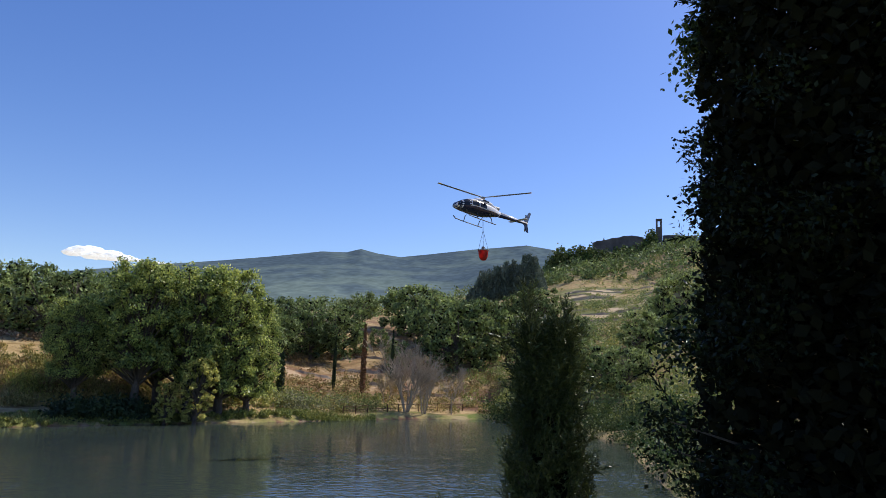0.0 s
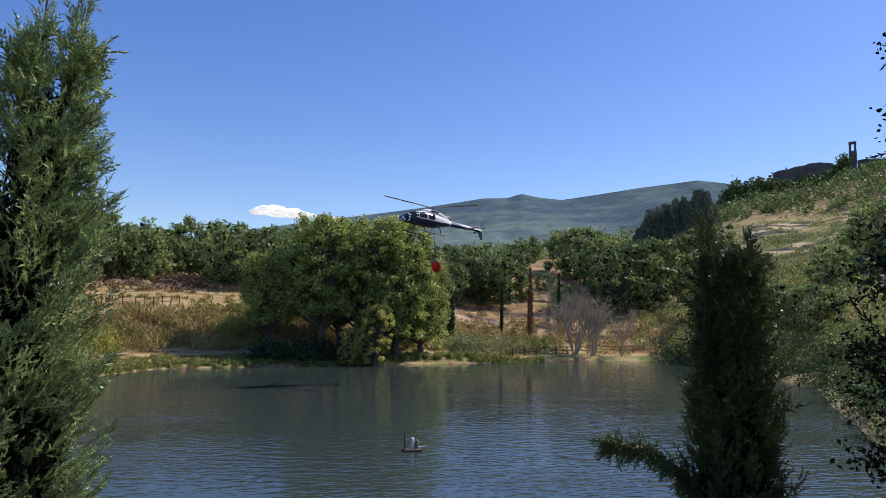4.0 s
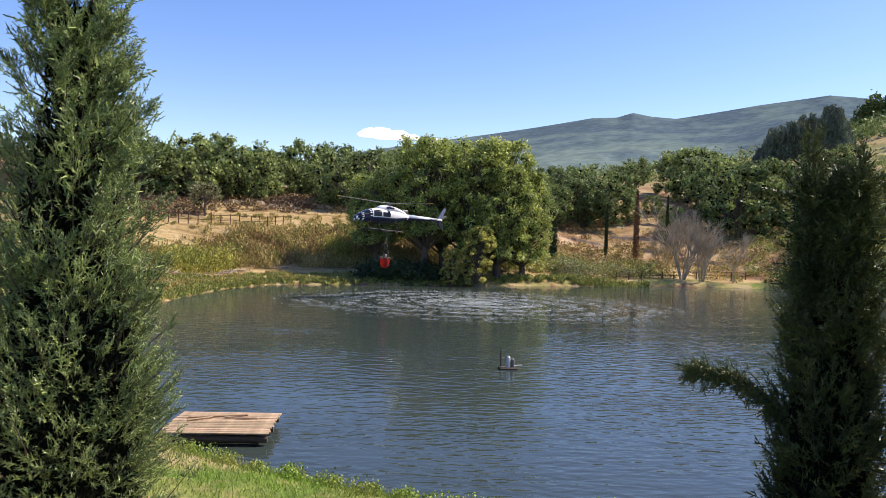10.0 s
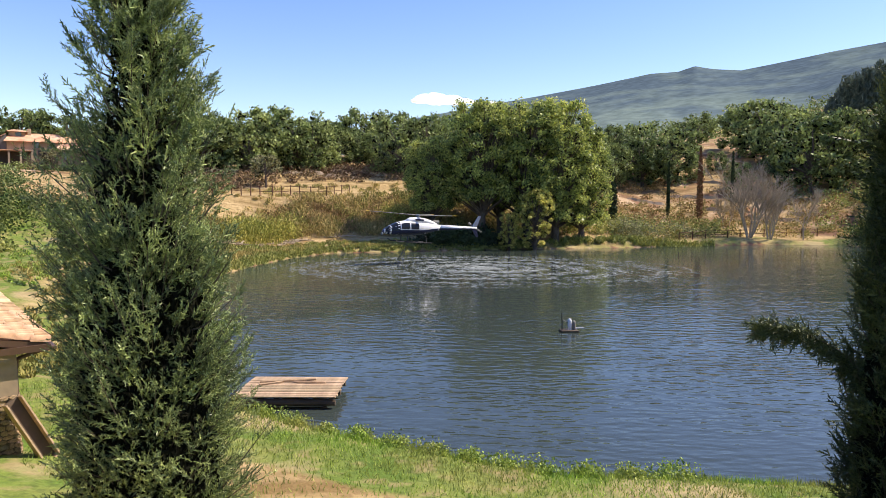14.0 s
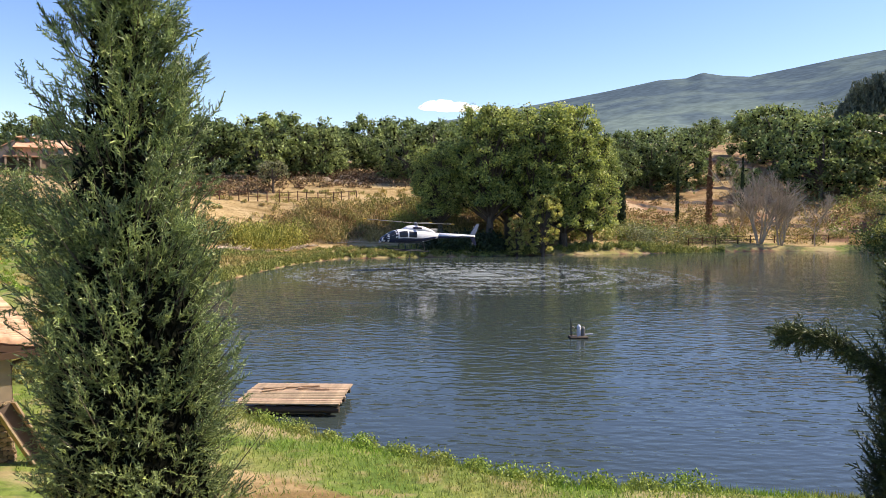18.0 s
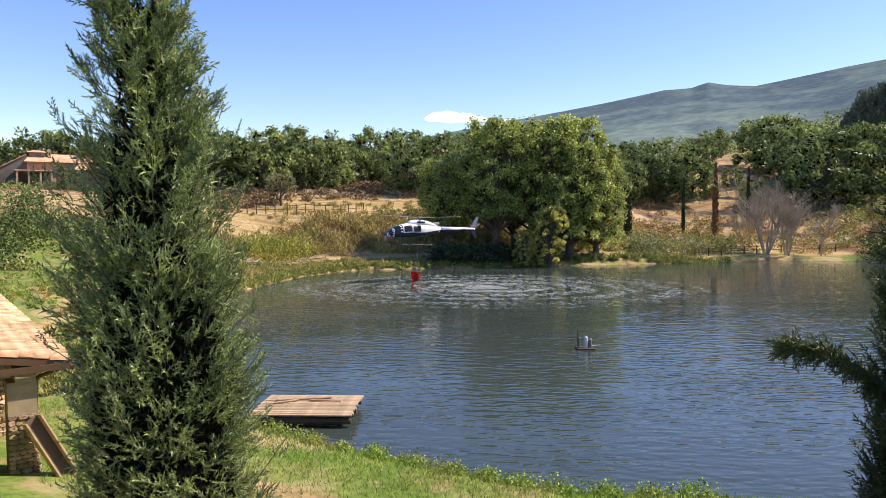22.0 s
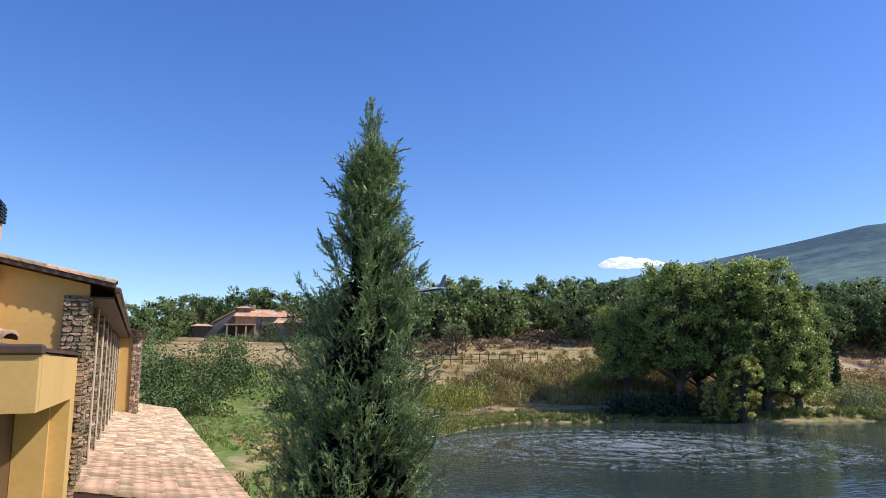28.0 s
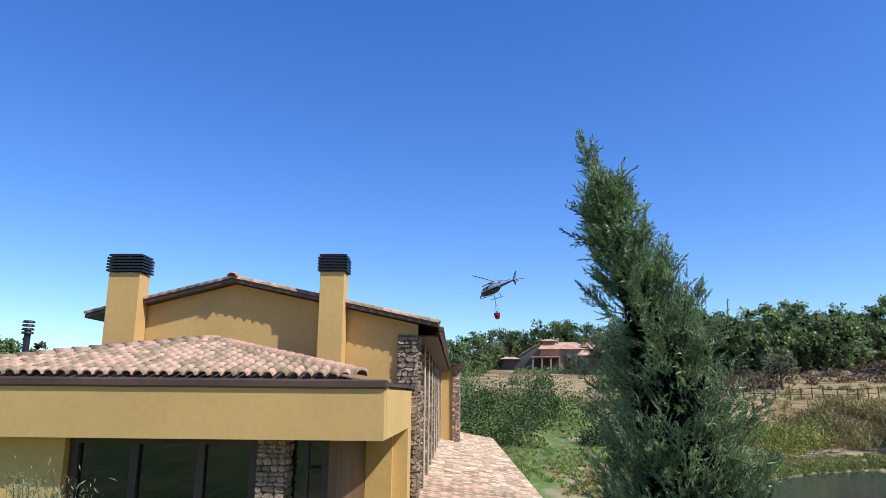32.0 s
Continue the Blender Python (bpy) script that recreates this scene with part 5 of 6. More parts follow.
place(poplars[2], *polar(49.0, 98), 80, 0.82)
place(poplars[1], *polar(42.5, 97.5), 300, 1.04)
light = broadleaf("willow_tree", 10.5, 3.0, 70, M["leaf_yellow"], 110, 80, 0.17, 0.05, clump=(0.09, 0.2), label="yellow-green leafy tree leaning over the shore")
place(light, *polar(45.3, 90.0), 0, 0.82, first=True)
place(light, *polar(43.2, 89.6), 100, 0.5)


def thin_cypress(phi, r, h, w, mat, label, seed):
    x, y = polar(phi, r)
    g = np.random.default_rng(seed)
    tree = empty("cypress_tree", Matrix.Translation((x, y, gz(x, y))), label, "tree")
    part("trunk", tube(bmesh.new(), [(0, 0, -0.3), (0, 0, h * 0.9)], [0.16, 0.03], 6), M["bark"], tree)
    zz = g.random(2600) ** 0.8
    rad = w * np.interp(zz, [0, 0.1, 0.6, 1], [0.6, 1, 0.85, 0.08]) * g.uniform(0.2, 1.0, 2600)
    a = g.uniform(0, 6.283, 2600)
    o = np.stack([rad * np.cos(a), rad * np.sin(a), 0.4 + zz * (h - 0.4)], 1)
    q = leaf_quads(o, 0.17, g, 0.3)
    link("crown", poly_mesh("crown", q, 4), mat, tree)


thin_cypress(57.9, 124.2, 12.4, 0.55, M["needles_brown"], "slim column cypress with dry brown foliage", 1)
thin_cypress(55.6, 126, 9.5, 0.3, M["needles_dark"], "slim dark column cypress", 2)
thin_cypress(51.4, 112, 7.5, 0.75, M["needles_dark"], "small dark cypress behind the poplars", 3)
thin_cypress(60.2, 134, 10.0, 0.3, M["needles_dark"], "slim dark column cypress", 4)


def bare_tree(phi, r, h, stems, spread, seed, label):
    x, y = polar(phi, r)
    g = random.Random(seed)
    tree = empty("bare_tree", Matrix.Translation((x, y, gz(x, y) - 0.1)), label, "tree")
    bm = bmesh.new()

    def grow(q, d, ln, rad, depth):
        e = q + d * ln
        tube(bm, [q, (q + e) / 2 + Vector((g.uniform(-1, 1), g.uniform(-1, 1), g.uniform(-1, 1))) * ln * 0.07, e], [rad, rad * 0.8, rad * 0.6], 5 if depth < 2 else 3)
        if depth < 4:
            for i in range(4):
                nd = (d + Vector((g.uniform(-1, 1), g.uniform(-1, 1), g.uniform(-0.15, 0.75))) * 0.72).normalized()
                grow(q + d * ln * g.uniform(0.35, 1.0), nd, ln * g.uniform(0.58, 0.8), max(rad * 0.5, 0.021), depth + 1)

    for i in range(stems):
        a = 6.283 * i / stems + g.uniform(-0.4, 0.4)
        grow(Vector((0.25 * math.cos(a), 0.25 * math.sin(a), 0)), Vector((spread * math.cos(a), spread * math.sin(a), 1)).normalized(), h * g.uniform(0.28, 0.36), h * 0.012, 0)
    part("limb", bm, M["bark_grey"], tree)


bare_tree(61.5, 112.5, 13.5, 5, 0.34, 2, "large spreading leafless grey tree on the shore")
bare_tree(65.1, 115.5, 10.5, 1, 0.05, 5, "slim leafless grey tree on the shore")
bare_tree(62.9, 112.6, 11.5, 3, 0.12, 9, "slim leafless grey tree on the shore")
bare_tree(59.9, 116, 7.0, 2, 0.3, 13, "slim leafless grey tree on the shore")
orchard = broadleaf("orchard_tree", 5.0, 2.3, 91, M["orchard"], 34, 55, 0.13, 0.3, clump=(0.16, 0.34), label="small sparse grey-green orchard tree in the meadow")
place(orchard, *polar(23.5, 108), 40, 1.0, first=True)


# ---- scrub, reeds, brush ----
FARM = (18.0, 128.5, 12.1)
def scrub(name, spots, size, per, leaf, mat, label, seed, tall=0.8, stalk=False):
    g = np.random.default_rng(seed)
    out = []
    spots = np.array(spots)
    zs = ground_z(spots[:, 0], spots[:, 1])
    for (x, y), z in zip(spots, zs):
        s = size * g.uniform(0.55, 1.3)
        out.append(blob_leaves([(x, y, z + s * tall * 0.45, s, s * tall)], per, leaf, g, 0.5, stalk))
    q = np.concatenate(out)
    return tagged(link(name, poly_mesh(name, q, 4), mat), label, "scrub", kind="stuff")


g = np.random.default_rng(40)


def band(phi0, phi1, off0, off1, count):
    """Places along the far shore, by bearing and distance past the water's edge."""
    ph = g.uniform(phi0, phi1, count)
    rs = np.interp(ph, [0, 12, 20, 26, 35, 45, 57, 67, 77, 84], [62, 68, 73, 82, 87, 91, 101, 115, 97, 76])
    r = rs + g.uniform(off0, off1, count)
    return np.stack([r * np.sin(np.radians(ph)), r * np.cos(np.radians(ph))], 1)


scrub("bank_scrub", band(13, 44, 7.5, 17, 560), 1.1, 80, 0.14, M["scrub_dry"], "dry yellow-green scrub on the far bank", 1, stalk=True)
scrub("rusty_scrub", band(18, 47, 8.5, 16, 330), 1.05, 110, 0.13, M["scrub_rust"], "rusty brown brambles on the far bank", 2, stalk=True)
scrub("bramble_bank", band(-8, 14, 4, 19, 62), 2.3, 640, 0.14, M["bramble"], "thick green brambles on the bank behind the villa", 3, 0.85)
scrub("bramble_mounds", band(-8, 15, 3.5, 20, 48), 1.1, 200, 0.15, M["scrub_green"], "lighter green brambles growing over the bank", 39, 0.9)
scrub("lawn_tufts", band(-4, 16, -22, 3.5, 520), 0.26, 34, 0.07, M["grass"], "tufts of weeds on the lawn behind the villa", 42, 0.6, stalk=True)
scrub("dry_tufts", band(-4, 18, -20, 4.5, 260), 0.24, 34, 0.07, M["scrub_dry"], "dry straw tufts on the lawn behind the villa", 43, 0.5, stalk=True)
scrub("bramble_top", band(-5, 15, 17, 21, 44), 1.1, 170, 0.12, M["scrub_rust"], "brownish brambles at the top of the bank", 4)
scrub("shore_bushes", band(46, 60, 6, 18, 130), 1.2, 90, 0.2, M["scrub_green"], "green bushes behind the far shore", 5)
scrub("dry_bushes", band(48, 70, 4, 34, 230), 1.0, 120, 0.14, M["scrub_dry"], "dry bushes on the slope behind the shore", 6)
scrub("brown_bushes", band(49, 69, 14, 62, 190), 1.3, 120, 0.17, M["scrub_rust"], "brown brushwood on the slope behind the shore", 37)
scrub("sage_bushes", band(51.5, 57.5, 3, 10, 22), 1.5, 260, 0.13, M["orchard"], "grey-green bushes on the far shore", 46, 0.95)
scrub("golden_bushes", np.concatenate([band(20.3, 25.2, 7.2, 10, 40), band(33, 35.5, 9, 12, 8)]), 1.7, 420, 0.12, M["golden"], "tall golden-green bushes on the far bank", 31, 1.05, stalk=True)
scrub("shore_grass", band(14, 47, 0.1, 4.2, 420), 0.34, 60, 0.10, M["reed"], "dry olive grass at the far waterline", 32, 0.6, stalk=True)
def shoreline(first, last, off0, off1, count):
    """Places along the water's edge, from corner to corner of the lake."""
    out = []
    centre = LAKE.mean(axis=0)
    for i in range(count):
        k = g.integers(first, last)
        p, q = LAKE[k], LAKE[k + 1]
        x = p + (q - p) * g.random()
        side = np.array([-(q - p)[1], (q - p)[0]])
        side = side / np.linalg.norm(side)
        if np.dot(side, x - centre) < 0:
            side = -side
        out.append(tuple(x + side * g.uniform(off0, off1)))
    return out


scrub("waterline_grass", shoreline(1, 9, 0.0, 1.0, 800), 0.30, 40, 0.09, M["reed"], "grass tufts overhanging the far waterline", 44, 0.8, stalk=True)
scrub("shore_straw", shoreline(1, 8, 0.8, 5.0, 1100), 0.30, 32, 0.09, M["scrub_dry"], "dry straw tufts on the shore", 45, 0.6, stalk=True)
scrub("far_hedge", band(-14, 14, 68, 110, 150), 2.8, 130, 0.3, M["leaf_oak"], "dark trees and hedges behind the farmhouse", 33, 1.0)
scrub("reeds", band(47.5, 59, 0.2, 2.0, 200), 0.42, 60, 0.12, M["reed"], "bright green reeds along the water's edge", 7, 1.1, stalk=True)
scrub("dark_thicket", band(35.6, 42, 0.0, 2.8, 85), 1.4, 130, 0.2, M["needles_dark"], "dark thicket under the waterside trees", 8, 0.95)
scrub("right_bank_bushes", band(68, 84, 0.5, 9, 150), 1.7, 190, 0.18, M["bramble"], "overgrown bushes on the lake's side bank", 9, 1.0)
scrub("right_bank_thicket", band(69, 88, 3, 34, 150), 2.2, 240, 0.2, M["scrub_green"], "green thicket on the slope above the lake", 10, 1.0)
scrub("house_shrubs", [(FARM[0] - 1.1 + k * 1.05, 124.6 + 0.8 * math.sin(3 * k)) for k in range(-8, 10)], 0.9, 160, 0.15, M["leaf_oak"], "low shrubs before the farmhouse", 36, 0.9)
scrub("field_bushes", band(3.5, 7.5, 33, 40, 9), 1.3, 260, 0.14, M["leaf_oak"], "bushes at the edge of the field below the farmhouse", 35, 1.0)
scrub("hedge", np.concatenate([band(-9, 0.3, 22, 60, 90), band(10.5, 15, 24, 50, 45)]), 1.9, 150, 0.17, M["leaf_oak"], "dark hedges and bushes below the farmhouse", 13, 0.9)
scrub("meadow_tufts", band(14, 42, 17, 28, 130), 0.55, 45, 0.14, M["scrub_dry"], "dry tufts scattered over the meadow", 14, 0.6, stalk=True)
# band darkened in colour where the oaks' shade lies
scrub("meadow_edge_scrub", band(14, 48, 30, 46, 420), 1.15, 70, 0.2, M["undergrowth"], "brown undergrowth below the oaks, darkened in colour for their shade", 11, 0.7)

side_spots = [tuple(LAKE[i] + (LAKE[i + 1] - LAKE[i]) * k + np.array([g.uniform(-1, 1), -g.uniform(0.3, 6)])) for i in (14, 15, 16, 17, 18) for k in g.random(40)]
# the darker bramble leaves stand in for the bushes' backlit shade
scrub("side_bank_bushes", side_spots, 1.3, 170, 0.13, M["bramble"], "dense bushes along the lake's side bank", 12, 1.0)

# olives and terraces on the hillside, woods round the hill town
g = np.random.default_rng(41)


def hill_spots(phi0, phi1, r0, r1, count):
    """Scattered places on the hillside, few of them on the bare terraces."""
    ph, r = g.uniform(phi0, phi1, count), np.sqrt(g.uniform(r0 * r0, r1 * r1, count))
    keep = ~((ph > 69.5) & (ph < 83) & (r > 205) & (r < 318)) | (g.random(count) < 0.5)
    ph, r = ph[keep], r[keep]
    return np.stack([r * np.sin(np.radians(ph)), r * np.cos(np.radians(ph))], 1)


scrub("olive_grove", hill_spots(66, 92, 165, 400, 120), 2.6, 130, 0.34, M["olive"], "olive trees scattered over the terraced hillside", 20, 0.85)
rows = [polar(ph, r + g.uniform(-2, 2)) for r in range(170, 345, 13) for ph in np.arange(68, 84, 0.42) if g.random() < (0.75 if r < 205 else 0.4) + 0.25 * math.sin(r + 2.1 * ph)]
scrub("terrace_hedges", rows, 1.45, 90, 0.24, M["scrub_green"], "low bushes growing in rows along the hillside terraces", 38, 0.9)
scrub("slope_bushes", hill_spots(66, 88, 118, 270, 400), 1.9, 150, 0.22, M["scrub_green"], "yellow-green bushes scattered over the slope", 44, 0.95)
scrub("hillside_trees", hill_spots(64, 85, 122, 260, 120), 3.2, 260, 0.26, M["leaf_oak"], "dark oaks scattered over the lower hillside", 34, 0.95)
scrub("hill_woods", hill_spots(70, 92, 330, 440, 260), 5.0, 90, 0.8, M["leaf_oak"], "dark woods near the hilltop", 21, 0.9)
scrub("valley_woods", hill_spots(44, 72, 230, 420, 110), 4.6, 170, 0.6, M["leaf_oak"], "woods filling the valley behind the shore", 22, 0.9)
scrub("slope_woods", hill_spots(40, 52, 165, 230, 40), 3.8, 160, 0.42, M["leaf_oak"], "dark trees on the slope behind the shore", 23, 0.9)


def wooded_knoll():
    """A knoll of close conifers."""
    q = np.random.default_rng(9)
    out = []
    for i in range(190):
        ph, r = q.uniform(66.3, 72.3), q.uniform(286, 312)
        el = np.interp(ph, [66.2, 67.2, 69.3, 71.4, 72.0, 72.6], [6.6, 8.2, 9.1, 9.9, 9.2, 8.2])
        top = 7 + 300 * math.tan(radians(el)) * q.uniform(0.86, 1.0)
        x, y = polar(ph, r)
        z0 = gz(x, y)
        k = q.random(230)
        h = top - z0
        w = 2.6 * (1 - 0.75 * k)
        a = q.uniform(0, 6.283, 230)
        out.append(np.stack([x + w * np.cos(a), y + w * np.sin(a), z0 + h * (0.35 + 0.65 * k)], 1))
    tagged(link("conifer_knoll", poly_mesh("conifer_knoll", leaf_quads(np.concatenate(out), 0.5, q, stalk=True), 4), M["conifer"]), "dark conifer wood on a knoll below the hill town", "wood", kind="stuff")


wooded_knoll()


def ridge_wood():
    """Trees crowding the rock below the castle."""
    q = np.random.default_rng(19)
    out = []
    for i in range(170):
        ph = q.uniform(72.6, 81.3)
        top = 7 + 432 * math.tan(radians(float(np.interp(ph, [72.6, 73.4, 75, 76.2, 76.8, 80.2, 81, 81.4], [9.1, 10.4, 10.7, 10.6, 10.3, 10.6, 11.9, 11.3])))) * q.uniform(0.93, 1.0)
        x, y = polar(ph, q.uniform(420, 434))
        z0 = min(gz(x, y), top - 4) - 6
        out.append(blob_leaves([(x, y, z0 + (top - z0) * k, 2.6, (top - z0) * 0.25) for k in (0.25, 0.55, 0.78)], 55, 0.8, q, 0.5))
    tagged(link("ridge_wood", poly_mesh("ridge_wood", np.concatenate(out), 4), M["bramble"]), "dark trees crowding the ridge by the castle", "wood", kind="stuff")


ridge_wood()

# dry-stone terraces cut into the hillside
g2 = random.Random(12)


def terrace_wall(ph, r, ln, low_rise, high_rise):
    x, y = polar(ph, r)
    bm = bmesh.new()
    k = 9
    dirx, diry = math.cos(radians(ph)), -math.sin(radians(ph))
    back = Vector((math.sin(radians(ph)), math.cos(radians(ph)), 0))
    low, high, deep = [], [], []
    for j in range(k):
        px, py = x + dirx * ln * (j / (k - 1) - 0.5), y + diry * ln * (j / (k - 1) - 0.5)
        z = gz(px, py)
        rise = g2.uniform(low_rise, high_rise) * (0.35 if j in (0, k - 1) else 1)
        low.append(bm.verts.new((px, py, z - 0.6)))
        high.append(bm.verts.new(Vector((px, py, z + rise)) + back * g2.uniform(0.2, 0.7)))
        deep.append(bm.verts.new(Vector((px, py, z - 0.6)) + back * 3.0))
    for j in range(k - 1):
        bm.faces.new((low[j], low[j + 1], high[j + 1], high[j]))
        bm.faces.new((high[j], high[j + 1], deep[j + 1], deep[j]))
    tagged(part("terrace_wall", bm, M["rock"]), "pale dry-stone terrace wall on the hillside", "terrace wall", "hillside terraces")


for i in range(44):
    terrace_wall(g2.uniform(69.5, 82.5), g2.uniform(208, 312), g2.uniform(6, 16), 0.3, 0.9)
for ph, r, ln in ((26.5, 119, 7), (28.3, 122, 9), (29.5, 117, 6), (31.5, 121, 8), (33.2, 125, 9), (30.2, 128, 8), (35.5, 122, 6), (24.8, 124, 6), (20.5, 121, 6), (54, 133, 7), (57.5, 140, 9), (60, 131, 8), (63, 128, 9), (58.8, 150, 9), (65.5, 132, 7)):
    terrace_wall(ph, r, ln, 0.35, 0.8)


# ---- hill town and farmhouse ----
def hill_town():
    x, y = polar(81.6, 437)
    town = empty("castle", Matrix.Translation((x, y, gz(x, y))) @ pose(0, 0, 0, 0, 0, -81.6), "ruined hilltop castle with an open bell tower", "castle")
    top = 7 + 437 * math.tan(radians(12.75))
    zt = top - gz(x, y)
    for sx in (-1.25, 1.25):
        part("tower_leg", boxed(sx - 0.55, sx + 0.55, -1.2, 1.2, -12, zt - 1.2, 0.1), M["farstone"], town)
    part("tower_top", boxed(-1.9, 1.9, -1.3, 1.3, zt - 1.2, zt, 0.15), M["farstone"], town)
    part("tower_base", boxed(-1.9, 1.9, -1.3, 1.3, -12, zt - 5.2), M["farstone"], town)
    for ridge in (((-40, 14.4), (-37, 13.2), (-34, 13.0), (-31, 12.5), (-28.5, 11.7), (-24, 11.3), (-21, 10.4), (-16, 10.2), (-12, 10.9), (-9, 11.6)), ((2.1, 10.6), (9, 10.4), (15, 11.2), (22, 11.0))):
        bm = bmesh.new()
        vs = [[bm.verts.new((x, y, z)) for y, z in ((-1.5, -16), (-1.5, zt - dz), (1.6, zt - dz), (1.6, -16))] for x, dz in ridge]
        for r0, r1 in zip(vs, vs[1:]):
            for i in range(4):
                bm.faces.new((r0[i], r0[(i + 1) % 4], r1[(i + 1) % 4], r1[i]))
        bm.faces.new(vs[0])
        bm.faces.new(vs[-1][::-1])
        bmesh.ops.recalc_face_normals(bm, faces=bm.faces)
        part("curtain_wall", bm, M["farstone"], town)
    part("keep", boxed(-20, -15, 4, 10, -16, zt - 9.6, 0.6), M["farstone"], town)
    part("spire", tube(bmesh.new(), [(-33.5, 6, zt - 14), (-33.5, 6, zt - 11.5), (-33.5, 6, zt - 9.8)], [0.8, 0.6, 0.1], 6), M["farstone"], town)


hill_town()


def farmhouse():
    h = empty("farmhouse", pose(FARM[0], FARM[1], FARM[2], 0, 0, -4), "terracotta farmhouse with tiled roofs on the hill", "house")

    def block(x0, x1, y0, y1, z1, rise, name="wall", mat=None):
        part(name, boxed(x0, x1, y0, y1, -2.5, z1), mat or M["farwall"], h)
        bm = bmesh.new()
        o = 0.45
        v = [bm.verts.new(q) for q in ((x0 - o, y0 - 0.9, z1 - 0.12), (x1 + o, y0 - 0.9, z1 - 0.12), (x1 + o, y1 + o, z1 + 0.05), (x0 - o, y1 + o, z1 + 0.05), (x0 + 0.6, (y0 + y1) / 2, z1 + rise), (x1 - 0.6, (y0 + y1) / 2, z1 + rise))]
        for f in ((0, 1, 5, 4), (2, 3, 4, 5), (1, 2, 5), (3, 0, 4), (3, 2, 1, 0)):
            bm.faces.new([v[i] for i in f])
        part("roof", bm, M["fartile"], h)

    block(-4.9, 4.5, 1.5, 7.5, 3.35, 1.45)
    block(-4.5, -2.2, 3.2, 6.0, 5.0, 0.35, "tower_wall")
    block(4.52, 6.6, 1.4, 6.6, 3.45, 0.95, "gable_wall")
    block(1.9, 6.9, -2.2, 1.38, 2.05, 0.95, "side_wing")
    part("veranda_roof", slab((-6.7, 1.75), (-1.5, 1.80), 0.16, -1.9, 1.48), M["fartile"], h, "low tiled veranda roof")
    # the veranda's shade is painted: a darker wall than the rest
    part("veranda_back", boxed(-6.6, -1.6, 1.2, 1.49, -2.5, 1.6), M["shade_wall"], h, "wall under the veranda with shade put into its colour")
    for x in (-6.5, -4.9, -3.3, -1.75):
        part("veranda_post", boxed(x, x + 0.28, -1.75, -1.45, -2.5, 1.58), M["farwall"], h)
    bm = bmesh.new()
    lo = [bm.verts.new(q) for q in ((-8.9, 1.6, -2.5), (-4.92, 1.6, -2.5), (-4.92, 1.6, 4.35), (-8.9, 1.6, 2.0))]
    hi = [bm.verts.new((v.co.x, 7.2, v.co.z)) for v in lo]
    bm.faces.new(lo)
    bm.faces.new(hi[::-1])
    for i in range(4):
        bm.faces.new((lo[i], hi[i], hi[(i + 1) % 4], lo[(i + 1) % 4]))
    bmesh.ops.recalc_face_normals(bm, faces=bm.faces)
    # darker masonry stands in for the barn wall's shade
    part("barn_wall", bm, M["farstone"], h, "stone lean-to barn with shade put into its dark colour")
    part("barn_roof", slab((-9.1, 2.04), (-4.93, 4.5), 0.1, 1.3, 7.4), M["fartile"], h)
    block(-12.0, -8.95, 1.2, 5.0, 1.5, 0.4, "shed_wall", M["farstone"])
    for x, y, zt in ((-1.95, 3.6, 5.5), (4.2, 4.0, 5.0), (5.6, 3.0, 4.9)):
        part("chimney", boxed(x, x + 0.6, y, y + 0.6, 3, zt, 0.05), M["farwall"], h)
    for x, z, y in ((-1.2, 2.75, 1.47), (1.0, 2.75, 1.47), (3.2, 2.75, 1.47), (-3.6, 4.3, 3.17), (5.2, 2.9, 1.37), (2.7, 0.9, -2.23), (5.3, 0.9, -2.23)):
        w = part("window", boxed(x, x + 0.8, y - 0.06, y + 0.1, z - 0.5, z + 0.5), M["glass"], h)
        part("sill", boxed(x - 0.08, x + 0.88, y - 0.12, y - 0.062, z - 0.58, z - 0.502), M["farwall"], w)
    # dark slab in place of the shade inside the open door
    part("doorway", boxed(-0.6, 0.6, 1.40, 1.49, -0.3, 1.9), M["shade_wall"], h)


farmhouse()
place(orchard, FARM[0] + 0.6, FARM[1] - 3.6, 130, 0.72)
for x, y, top, turn in ((-8.5, 13, 19.6, 40), (0.4, 14, 21.4, 200), (4.8, 15, 19.4, 310)):
    x, y = FARM[0] + x, FARM[1] + y
    place(oak[turn % 4], x, y, turn, (top - gz(x, y)) / 9.5)

# ---- fences ----
def fence(name, pts, gap, height, label, rails=2):
    f = empty(name, Matrix.Translation((pts[0][0], pts[0][1], 0)), label, "fence")
    ox, oy = pts[0]
    last = None
    for (ax, ay), (bx, by) in zip(pts, pts[1:]):
        ln = math.hypot(bx - ax, by - ay)
        for i in range(int(ln / gap)):
            k = i * gap / ln
            x, y = ax + (bx - ax) * k, ay + (by - ay) * k
            z = gz(x, y)
            part("post", tube(bmesh.new(), [(x - ox, y - oy, z - 0.2), (x - ox, y - oy, z + height)], [0.09, 0.075], 5), M["fencewood"], f)
            if last:
                for r_ in range(rails):
                    hz = height * (0.45 + 0.45 * r_)
                    part("rail", tube(bmesh.new(), [(last[0] - ox, last[1] - oy, last[2] + hz), (x - ox, y - oy, z + hz)], [0.05, 0.05], 4), M["fencewood"], f)
            last = (x, y, z)


fence("fence", [polar(18, 99), polar(24, 100), polar(27, 101), polar(31, 105)], 1.25, 1.45, "rustic wooden fence across the dry meadow")
fence("fence", [polar(56.5, 104.5), polar(60, 110), polar(64, 118), polar(67, 121)], 2.3, 1.2, "thin wooden post fence along the far shore")


